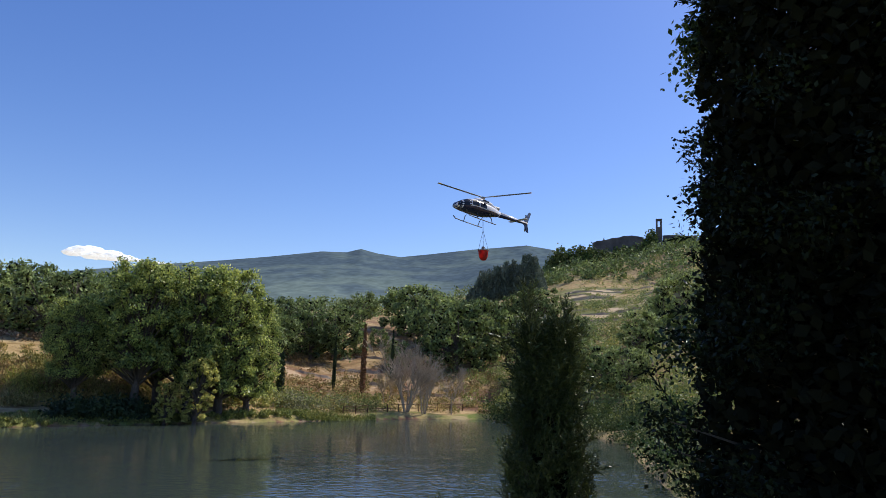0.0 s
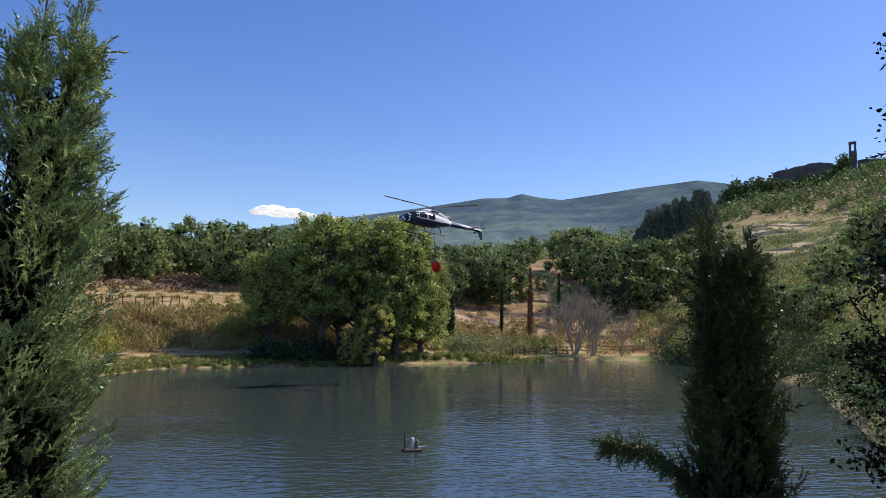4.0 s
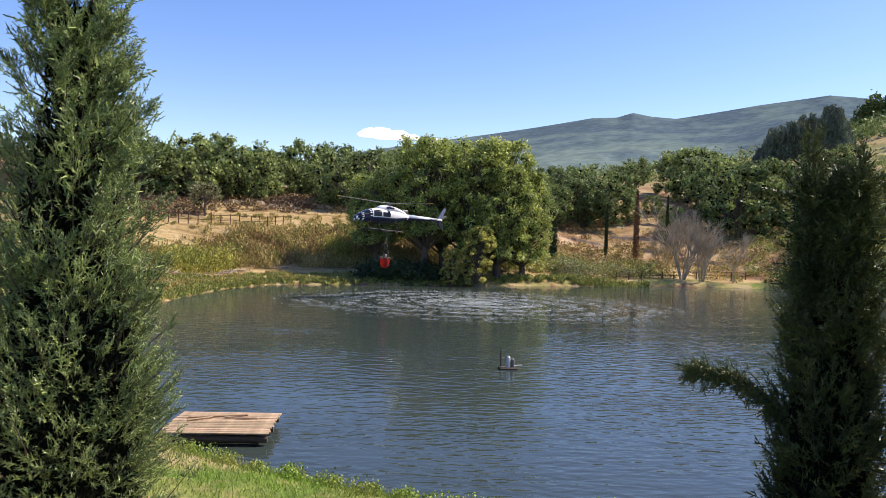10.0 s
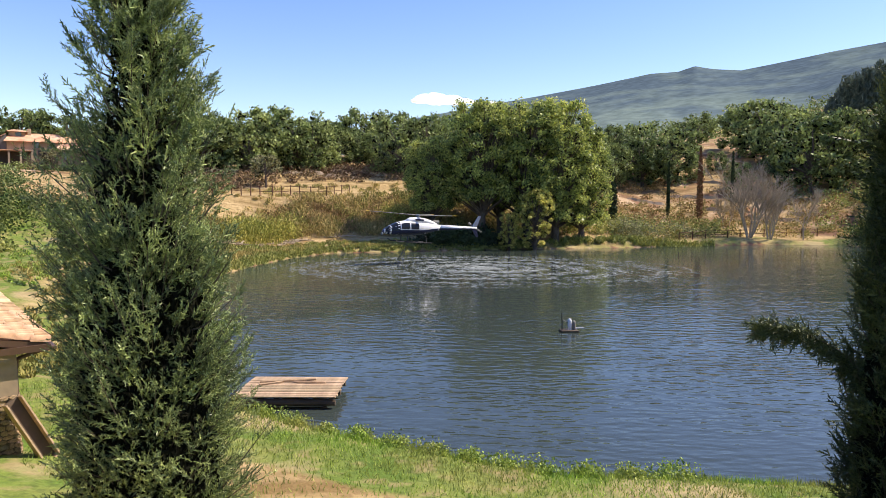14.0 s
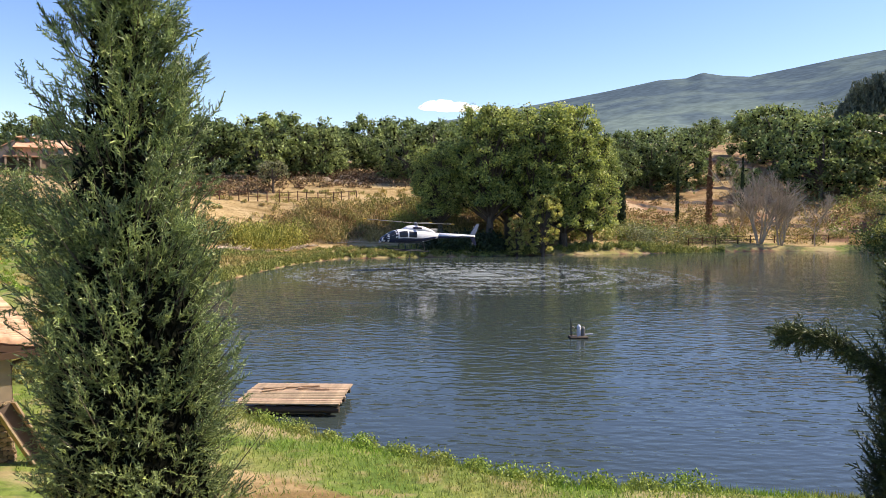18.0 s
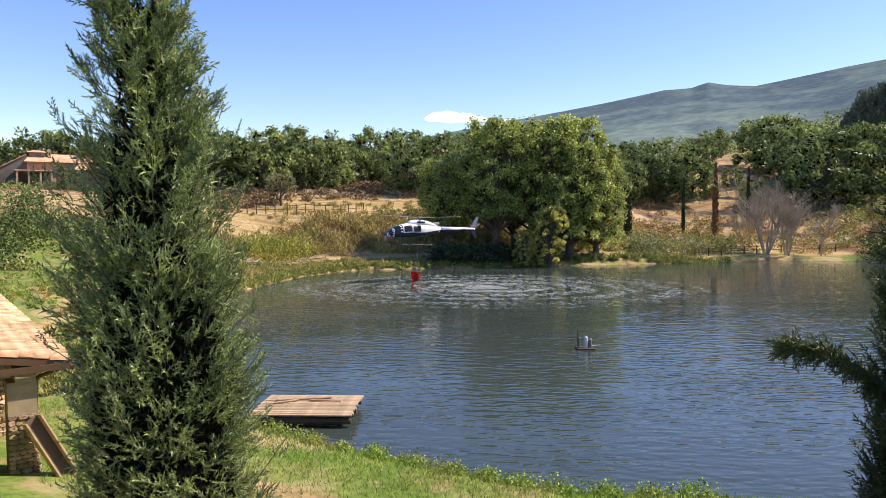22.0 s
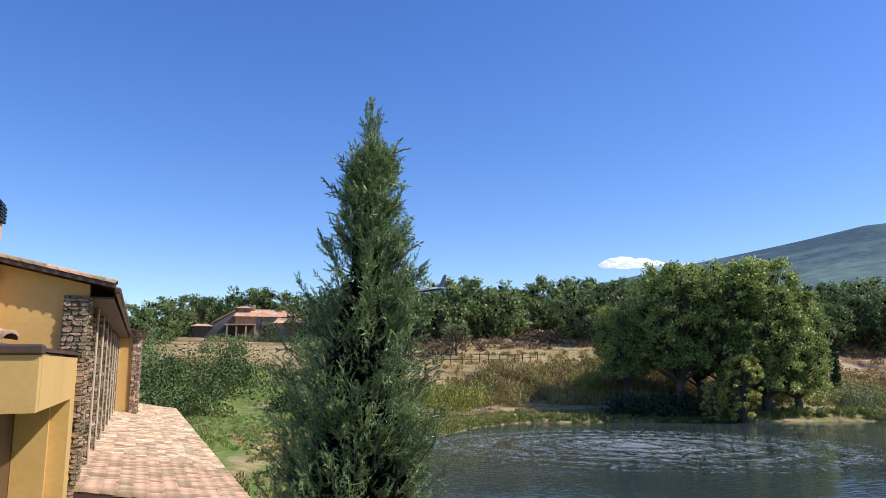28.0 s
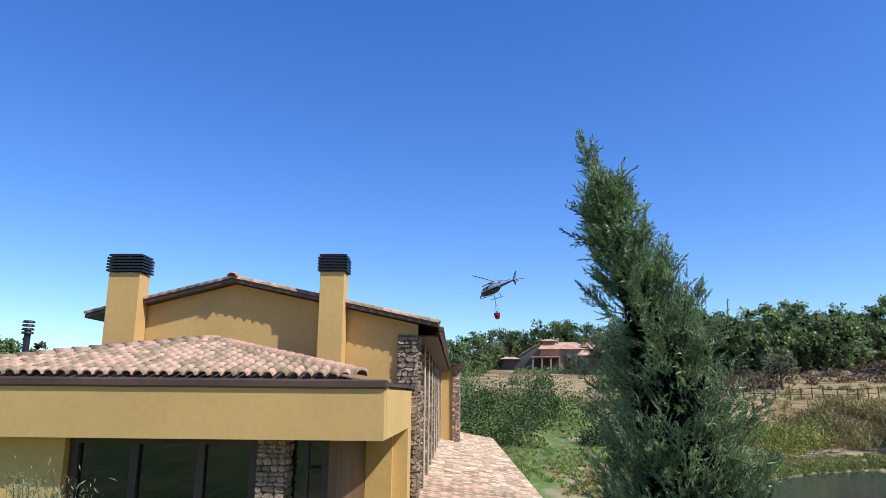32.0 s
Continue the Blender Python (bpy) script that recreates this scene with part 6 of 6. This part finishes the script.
# ---- driftwood left along the far shore ----
def driftwood(x, y, ln, turn, seed):
    g = random.Random(seed)
    wood = empty("driftwood_branch", pose(x, y, gz(x, y) + 0.08, 0, 0, turn), "bleached driftwood branch lying on the shore", "driftwood", "driftwood on the shore")
    pts = [Vector((ln * (k / 4 - 0.5), g.uniform(-0.12, 0.12), 0.04 + 0.10 * g.random())) for k in range(5)]
    part("stem", tube(bmesh.new(), pts, [0.10, 0.09, 0.075, 0.05, 0.02], 6), M["driftwood"], wood)
    for k in (1, 2, 3):
        q = pts[k]
        e = q + Vector((g.uniform(0.2, 0.6), g.uniform(-0.6, 0.6), g.uniform(0.1, 0.45)))
        part("twig", tube(bmesh.new(), [q, (q + e) / 2 + Vector((0, 0, 0.05)), e], [0.04, 0.03, 0.01], 5), M["driftwood"], wood)


g3 = random.Random(71)
for i in range(26):
    ph = g3.uniform(19.5, 30.5)
    r = float(np.interp(ph, [12, 20, 26, 35], [68, 73, 82, 87])) + g3.uniform(4.6, 7.2)
    driftwood(*polar(ph, r), g3.uniform(1.2, 2.8), -ph + g3.uniform(-30, 30), i)


# ---- grass on the near bank ----
def grass_patch():
    g = np.random.default_rng(77)
    k = 150000
    x, y = g.uniform(2, 24, k), g.uniform(4, 26, k)
    d = lake_distance(x, y)
    keep = (d > 0.0) & (d < 7.5) & (g.random(k) < np.interp(d, [0, 1.5, 3, 4.5, 6, 8], [1, 0.9, 0.5, 0.2, 0.4, 0.4]))
    x, y, d = x[keep], y[keep], d[keep]
    z = ground_z(x, y)
    k = len(x)
    h = g.uniform(0.05, 0.16, k) + 0.16 * np.clip(1.0 - d, 0, 1) * g.random(k)
    a = g.uniform(0, 6.283, k)
    w = 0.012
    b = np.stack([x, y, z - 0.01], 1)
    side = np.stack([np.cos(a) * w, np.sin(a) * w, np.zeros(k)], 1)
    tip = b + np.stack([g.normal(0, 0.05, k), g.normal(0, 0.05, k), h], 1)
    me = poly_mesh("grass", np.stack([b - side, b + side, tip], 1), 3)
    tagged(link("grass", me, M["grass"]), "green grass and weeds on the near bank", "grass", kind="stuff")


grass_patch()
scrub("shore_weeds", [(x + 0.3 * math.cos(i), y + 0.3 * math.sin(2 * i)) for i, (x, y) in enumerate([(LAKE[a][0] + (LAKE[b][0] - LAKE[a][0]) * k / 20 - 0.25, LAKE[a][1] + (LAKE[b][1] - LAKE[a][1]) * k / 20 - 0.2) for a, b in ((0, 24), (24, 23), (23, 22), (22, 21)) for k in range(20)])], 0.32, 150, 0.04, M["grass"], "weeds along the water's edge", 30, 0.7)


# ---- helicopter ----
def loft(bm, rings):
    """Skin over closed rings of equal length."""
    vs = [[bm.verts.new(q) for q in r] for r in rings]
    k = len(vs[0])
    for r0, r1 in zip(vs, vs[1:]):
        for i in range(k):
            bm.faces.new((r0[i], r0[(i + 1) % k], r1[(i + 1) % k], r1[i]))
    bm.faces.new(vs[0][::-1])
    bm.faces.new(vs[-1])
    bmesh.ops.recalc_face_normals(bm, faces=bm.faces)
    return bm


def oval(y, zc, w, h, k=16, flat=1.0):
    return [(w * math.copysign(abs(math.cos(a)) ** flat, math.cos(a)), y, zc + h * math.copysign(abs(math.sin(a)) ** flat, math.sin(a))) for a in (6.2832 * i / k for i in range(k))]


def helicopter():
    """Nose along +y; the origin is the rotor's hub."""
    h = empty("helicopter", Matrix(), "white and dark blue light helicopter carrying a water bucket", "helicopter")
    B = [(3.75, -1.74, 0.10, 0.08), (3.55, -1.69, 0.40, 0.24), (3.0, -1.53, 0.70, 0.45), (2.3, -1.36, 0.87, 0.64), (1.4, -1.25, 0.93, 0.74), (0.3, -1.25, 0.93, 0.72), (-0.6, -1.21, 0.86, 0.63), (-1.4, -1.12, 0.62, 0.49), (-2.0, -1.08, 0.36, 0.36), (-2.5, -1.05, 0.26, 0.27)]
    part("fuselage", loft(bmesh.new(), [oval(*b, flat=0.8) for b in B]), M["white"], h, "white fuselage", smooth=True)
    def shell(name, y0, y1, a0, a1, mat, parent, proud=1.02, steps=6):
        bm = bmesh.new()
        ys = [b[0] for b in B][::-1]
        rows = []
        for i in range(steps + 1):
            y = y0 + (y1 - y0) * i / steps
            zc, w, hh = (float(np.interp(y, ys, [b[j] for b in B][::-1])) for j in (1, 2, 3))
            rows.append([bm.verts.new((w * proud * math.copysign(abs(math.cos(a)) ** 0.8, math.cos(a)), y, zc + hh * proud * math.copysign(abs(math.sin(a)) ** 0.8, math.sin(a)))) for a in (a0 + (a1 - a0) * j / 8 for j in range(9))])
        for r0, r1 in zip(rows, rows[1:]):
            for j in range(8):
                bm.faces.new((r0[j], r0[j + 1], r1[j + 1], r1[j]))
        return part(name, bm, mat, parent, smooth=True)

    # navy paint, run over the whole belly to include its underside shade
    shell("belly", -2.2, 3.745, math.pi + 0.46, 2 * math.pi - 0.46, M["navy"], h, 1.012, 14)
    shell("windscreen", 2.12, 3.745, -0.2, math.pi + 0.2, M["screen"], h)
    for s0, s1 in ((-0.05, 0.72), (math.pi - 0.72, math.pi + 0.05)):
        shell("door_window", 1.15, 2.02, s0, s1, M["screen"], h)
        shell("cabin_window", 0.15, 1.0, s0 + 0.05, s1, M["screen"], h)
        low = (-0.46, -0.16) if s0 < 1 else (math.pi + 0.16, math.pi + 0.46)
        shell("stripe", -2.3, 3.74, *low, M["navy"], h, 1.015, 14)
    part("nose_cap", loft(bmesh.new(), [oval(3.772, -1.745, 0.05, 0.04), oval(3.745, -1.738, 0.125, 0.10), oval(3.5, -1.675, 0.455, 0.285, flat=0.8)]), M["navy"], h, "dark blue nose cap", smooth=True)
    # engine housing and mast
    E = [(1.3, -0.55, 0.30, 0.12), (0.9, -0.45, 0.48, 0.26), (0.1, -0.42, 0.55, 0.32), (-0.9, -0.50, 0.50, 0.30), (-1.7, -0.68, 0.34, 0.24), (-2.1, -0.78, 0.22, 0.16)]
    part("engine_cowling", loft(bmesh.new(), [oval(*e) for e in E]), M["white"], h, smooth=True)
    part("intake", boxed(-0.57, 0.57, -0.5, 0.45, -0.48, -0.28, 0.05), M["navy"], h, "dark air intake grille")
    part("exhaust", tube(bmesh.new(), [(0, -1.7, -0.55), (0, -2.35, -0.50)], [0.20, 0.18], 10), M["bladeblack"], h)
    part("mast", tube(bmesh.new(), [(0, 0, -0.25), (0, 0, 0.02)], [0.13, 0.09], 10), M["grey"], h)
    # tail
    T = [(-2.3, -1.05, 0.28, 0.29), (-4.5, -0.98, 0.20, 0.21), (-6.75, -0.92, 0.11, 0.12)]
    part("tail_boom", loft(bmesh.new(), [oval(*t_, k=12) for t_ in T]), M["white"], h, "white tail boom", smooth=True)
    part("boom_stripe", loft(bmesh.new(), [oval(-2.35, -1.15, 0.29, 0.20, 12), oval(-6.6, -0.96, 0.118, 0.09, 12)]), M["navy"], h, "dark blue stripe", smooth=True)
    for name, pts in (("upper_fin", ((-6.15, -0.85), (-6.75, -0.85), (-7.2, 0.35), (-6.9, 0.4))), ("lower_fin", ((-6.15, -0.98), (-6.75, -0.98), (-7.0, -1.85), (-6.75, -1.85)))):
        bm = bmesh.new()
        a = [bm.verts.new((-0.05, y, z)) for y, z in pts]
        b = [bm.verts.new((0.05, y, z)) for y, z in pts]
        bm.faces.new(a)
        bm.faces.new(b[::-1])
        for i in range(4):
            bm.faces.new((a[i], b[i], b[(i + 1) % 4], a[(i + 1) % 4]))
        bmesh.ops.recalc_face_normals(bm, faces=bm.faces)
        part(name, bm, M["bluegrey"] if name == "upper_fin" else M["navy"], h)
    part("stabiliser", boxed(-1.25, 1.25, -5.55, -5.1, -0.94, -0.88, 0.02), M["white"], h)
    tr = part("tail_rotor", boxed(-0.03, 0.03, -0.09, 0.09, -0.93, 0.93, 0.02), M["bladeblack"], h)
    tr.matrix_basis = pose(0.18, -6.65, -0.85)
    # skids
    for sx in (-1.05, 1.05):
        part("skid", tube(bmesh.new(), [(sx, 2.75, -2.42), (sx, 2.45, -2.61), (sx, 1.5, -2.64), (sx, -1.0, -2.64), (sx, -1.2, -2.62)], [0.05] * 5, 8), M["blackmetal"], h)
        for y in (1.35, -0.65):
            part("skid_leg", tube(bmesh.new(), [(sx * 0.45, y, -1.80), (sx * 0.85, y, -2.15), (sx, y, -2.62)], [0.05, 0.045, 0.04], 8), M["blackmetal"], h)
    part("landing_mirror", boxed(-0.4, -0.1, 3.8, 3.9, -2.05, -1.8, 0.02), M["grey"], h)
    part("mirror_arm", tube(bmesh.new(), [(-0.25, 3.3, -1.8), (-0.25, 3.85, -1.95)], [0.03, 0.03], 5), M["grey"], h)
    # main rotor: three blades with yellow tips on a hub
    rotor = part("main_rotor", tube(bmesh.new(), [(0, 0, -0.05), (0, 0, 0.12), (0, 0, 0.18)], [0.22, 0.26, 0.1], 12), M["grey"], h, "rotor hub")
    for k in range(3):
        m = Matrix.Rotation(radians(120 * k), 4, "Z")
        for name, r0, r1, z0, z1, mat in (("blade", 0.2, 4.95, 0.10, 0.22, M["bladeblack"]), ("blade_tip", 4.95, 5.34, 0.22, 0.24, M["yellow"])):
            bm = bmesh.new()
            rings = []
            for i in range(6):
                f = i / 5
                x, z = r0 + (r1 - r0) * f, z0 + (z1 - z0) * f
                c = 0.10 if (name == "blade" and i == 0) else 0.175
                rings.append([(x, -c, z), (x, c * 0.6, z + 0.04), (x, c, z), (x, c * 0.3, z - 0.03)])
            loft(bm, rings)
            bmesh.ops.transform(bm, matrix=m, verts=bm.verts)
            part(name, bm, mat, rotor)
    return h, rotor, tr


heli, rotor, tail_rotor = helicopter()


def fire_bucket():
    """Hangs six metres below the rotor's hub, on cables from the belly hook."""
    b = empty("fire_bucket", Matrix(), "red fabric water bucket hanging on steel cables", "bucket")
    prof = [(-6.42, 0.12), (-6.36, 0.27), (-6.15, 0.40), (-5.85, 0.48), (-5.5, 0.51), (-5.42, 0.52)]
    bm = bmesh.new()
    vs = [[bm.verts.new((r * math.cos(6.2832 * i / 14), r * math.sin(6.2832 * i / 14), z)) for i in range(14)] for z, r in prof]
    for r0, r1 in zip(vs, vs[1:]):
        for i in range(14):
            bm.faces.new((r0[i], r0[(i + 1) % 14], r1[(i + 1) % 14], r1[i]))
    bm.faces.new(vs[0][::-1])
    bmesh.ops.solidify(bm, geom=bm.faces[:], thickness=0.03)
    part("bag", bm, M["red"], b, "red fabric bag", smooth=True)
    for i in range(7):
        a = 6.2832 * i / 7
        part("rim_bow", tube(bmesh.new(), [(0.53 * math.cos(a), 0.53 * math.sin(a), -5.44), (0.52 * math.cos(a + 0.45), 0.52 * math.sin(a + 0.45), -5.28), (0.53 * math.cos(a + 0.9), 0.53 * math.sin(a + 0.9), -5.44)], [0.03, 0.03, 0.03], 5), M["bladeblack"], b)
    part("control_head", boxed(-0.14, 0.14, -0.14, 0.14, -5.3, -5.0, 0.04), M["bladeblack"], b)
    part("lift_cable", tube(bmesh.new(), [(0, 0, -2.15), (0, 0, -3.4)], [0.03, 0.03], 5), M["cable"], b)
    for i in range(4):
        a = 6.2832 * i / 4 + 0.4
        part("sling", tube(bmesh.new(), [(0, 0, -3.35), (0.5 * math.cos(a), 0.5 * math.sin(a), -5.4)], [0.018, 0.018], 4), M["cable"], b)
    return b


bucket = fire_bucket()


def downwash():
    """Broken crests under the rotor: short arcs round the place of the downwash, thin and slightly raised, pale with
    painted sky glint.
    """
    g = np.random.default_rng(15)
    quads = []
    for i in range(9500):
        r = 20 * g.random() ** 0.75
        a = g.uniform(0, 6.283)
        if g.random() > 0.55 + 0.45 * math.sin(1.6 * r + 0.8 * math.sin(3 * a)):
            continue
        half = min(0.9, g.uniform(0.08, 0.36) / max(r, 1.0) * (1.7 - r / 20))
        wd, high = g.uniform(0.012, 0.045), g.uniform(0.004, 0.012)
        wob, off = g.uniform(-0.35, 0.35), g.uniform(-0.3, 0.3)
        rows = []
        for k in range(4):
            u = -1 + 2 * k / 3
            b = a + u * half
            w = wd * (1 - u * u) + 0.004
            rr = r + wob * u + off
            c, s = math.cos(b), 0.72 * math.sin(b)
            rows.append([((rr - w) * c, (rr - w) * s, 0.002), (rr * c, rr * s, 0.004 + high * (1 - u * u)), ((rr + w) * c, (rr + w) * s, 0.002)])
        for p0, p1 in zip(rows, rows[1:]):
            quads.append([p0[0], p1[0], p1[1], p0[1]])
            quads.append([p0[1], p1[1], p1[2], p0[2]])
    q = np.array(quads)
    c, s = math.cos(radians(-40)), math.sin(radians(-40))
    q = q @ np.array([[c, s, 0], [-s, c, 0], [0, 0, 1]])
    ob = link("downwash_ripples", poly_mesh("downwash_ripples", q, 4), M["sky_glint"])
    return tagged(ob, "broken ripples blown over the lake by the rotor, sky glint put into their pale colour", "ripples", kind="stuff")


ripples = downwash()

HELI = [
    (0.0, 63.73, 26.92, 24.75, 5.3, 0.0, 65.8),
    (1.0, 61.28, 32.29, 22.63, 5.4, 0.0, 67.8),
    (2.0, 58.50, 37.26, 20.62, 5.7, 0.0, 70.5),
    (3.0, 55.63, 41.42, 18.85, 6.4, 0.0, 74.6),
    (4.0, 52.77, 44.86, 17.25, 6.2, 0.0, 77.4),
    (4.5, 51.73, 46.06, 16.73, 7.4, 0.0, 79.7),
    (6.5, 47.49, 51.33, 14.27, 7.5, 0.0, 81.8),
    (7.5, 46.25, 52.50, 13.01, 8.5, 0.0, 86.3),
    (9.0, 44.21, 54.63, 11.05, 4.2, 0.0, 80.2),
    (10.0, 43.18, 55.48, 9.43, 3.8, 0.0, 83.6),
    (11.0, 42.88, 55.71, 7.93, 5.5, 0.0, 81.7),
    (12.0, 42.04, 56.92, 6.29, 3.8, 0.0, 80.1),
    (13.0, 41.27, 57.50, 5.33, 3.6, 0.0, 74.5),
    (14.5, 41.28, 57.39, 4.64, 3.6, 0.0, 77.8),
    (17.0, 40.78, 57.88, 4.32, 3.3, 0.0, 77.6),
    (19.0, 40.38, 58.04, 4.94, 3.8, 0.0, 78.7),
    (20.0, 40.65, 58.21, 5.23, 3.5, 0.0, 80.2),
    (21.0, 40.66, 57.91, 5.62, 2.8, 0.0, 81.5),
    (22.0, 40.19, 58.23, 6.34, 1.9, 0.0, 83.3),
    (23.0, 39.86, 59.13, 7.13, -1.0, 0.0, 87.0),
    (24.0, 38.55, 60.65, 8.30, -0.4, 0.0, 87.3),
    (24.5, 37.39, 61.43, 8.72, -1.8, 0.0, 86.2),
    (26.5, 29.90, 64.75, 12.07, -0.8, 0.0, 39.8),
    (27.0, 27.41, 66.66, 12.60, -0.7, 0.0, 37.3),
    (27.5, 25.07, 68.66, 13.44, -0.2, 0.0, 41.9),
    (28.2, 22.20, 70.80, 15.64, -1.6, 0.0, 31.9),
    (29.0, 18.50, 74.20, 15.90, -3.0, 0.0, 33.0),
    (29.5, 17.06, 80.27, 16.64, -4.4, 0.0, 31.3),
    (30.0, 14.57, 86.15, 18.07, -1.1, 0.0, 29.3),
    (30.6, 12.19, 91.97, 19.89, -2.5, 0.0, 29.6),
    (31.0, 9.98, 98.74, 21.30, -2.0, 0.0, 27.0),
    (31.5, 8.15, 110.26, 23.87, -3.0, 0.0, 27.5),
    (32.0, 4.05, 116.42, 25.74, -3.5, 0.0, 29.3),
]
SWING = [
    (0.0, 2.0, 0.8),
    (1.0, -5.6, -3.0),
    (2.0, -2.6, -1.6),
    (3.0, 6.2, 4.6),
    (4.0, 4.1, 3.4),
    (4.5, 0.2, 0.2),
    (6.5, -2.0, -2.2),
    (7.5, 0.7, 0.8),
    (9.0, 0.1, 0.2),
    (10.0, -0.9, -1.2),
    (11.0, -4.9, -6.4),
    (12.0, -10.7, -14.7),
    (13.0, -12.0, -17.0),
    (14.5, -12.5, -17.7),
    (17.0, -7.6, -10.9),
    (19.0, -5.1, -7.5),
    (20.0, -4.2, -6.2),
    (21.0, -5.3, -7.6),
    (22.0, -1.8, -2.7),
    (23.0, -0.2, -0.3),
    (24.0, -0.4, -0.7),
    (24.5, 0.8, 1.3),
    (26.5, 1.8, 4.0),
    (27.0, 0.4, 1.0),
    (27.5, 0.7, 1.9),
    (28.2, 1.5, 4.8),
    (29.0, 0.9, 5.1),
    (29.5, 0.9, 4.1),
    (30.0, 0.6, 3.7),
    (30.6, 0.1, 0.9),
    (31.0, 0.4, 3.5),
    (31.5, 0.2, 2.7),
    (32.0, 0.2, 6.6),
]


def motions():
    walk(heli, [(t, pose(*q)) for t, *q in HELI])
    walk(bucket, [(t, pose(q[0], q[1], q[2], s[0], s[1], 0)) for (t, *q), (_, *s) in zip(HELI, [(a, -b, -c) for a, b, c in SWING])])
    # the rotor turns about six times a second, the tail rotor faster
    walk(rotor, [(k / 30, pose(0, 0, 0, 0, 0, 80 - 72 * k)) for k in range(961)])
    walk(tail_rotor, [(k / 30, pose(0.18, -6.65, -0.85, 83 * k, 0, 0)) for k in range(961)])
    # wind and rotor wash: the tree leans, its top bends further
    sway = [(0, 1.6, 5.6, 0, 0.5), (3, 1.6, 5.4, 0, 0.5), (4.5, 1.6, 4.2, 0, 0), (6.5, 0.6, 0.8, 0, 0), (9, 0.5, 0.0, 0, 0.3), (13, 0, -0.3, 0, 0.5), (19, 0.4, -0.9, 0, 0.3), (22, 0, -1.9, 0, 0), (23, 0, -1.5, 0, 0), (24.5, 0.3, -1.1, 0.4, -1), (26.5, 1.4, -1.4, 1.8, -3.6),
            (27, 5.0, 0.5, 7.0, -8.5), (27.5, 4.2, 1.2, 5.5, -5.0), (28, -1.5, 4.4, -2.4, -1.5), (28.5, -1.6, 3.2, -2.4, -1.6), (29, 1.8, 3.2, 2.6, -1.6), (29.5, 0.7, 3.2, 0.8, -3),
            (30, -2.1, 6.4, -3, -6), (30.5, -2.4, 4.0, -3.4, -4), (31, 3.6, 1.8, 5.0, 0), (31.5, 1.0, 0.8, 1.2, -3.5), (32, -1, 3.2, -2, -18)]
    walk(left_tree, [(t, pose(*LT, gz(*LT), a, b, 0)) for t, a, b, c, d in sway])
    for top, sgn in zip(left_tops, (1, -1)):
        walk(top, [(t, pose(0, 0, 0.52 * (10.42 - gz(*LT)), c, d + sgn * (2.6 if t > 26 else 0.0), 0)) for t, a, b, c, d in sway])
    # ripples follow the helicopter over the water
    walk(ripples, [(0, pose(56, 42, -0.6)), (4.5, pose(56, 42, -0.5)), (6.0, pose(55, 43, 0.012)), (9, pose(51, 46, 0.012)), (12, pose(45, 50, 0.012)), (20, pose(42, 50, 0.012)), (23, pose(41, 49, 0.012)), (26.5, pose(39, 49, 0.012)), (28.5, pose(38, 50, 0.012)), (31, pose(38, 50, -0.4)), (32, pose(38, 50, -0.5))])


motions()
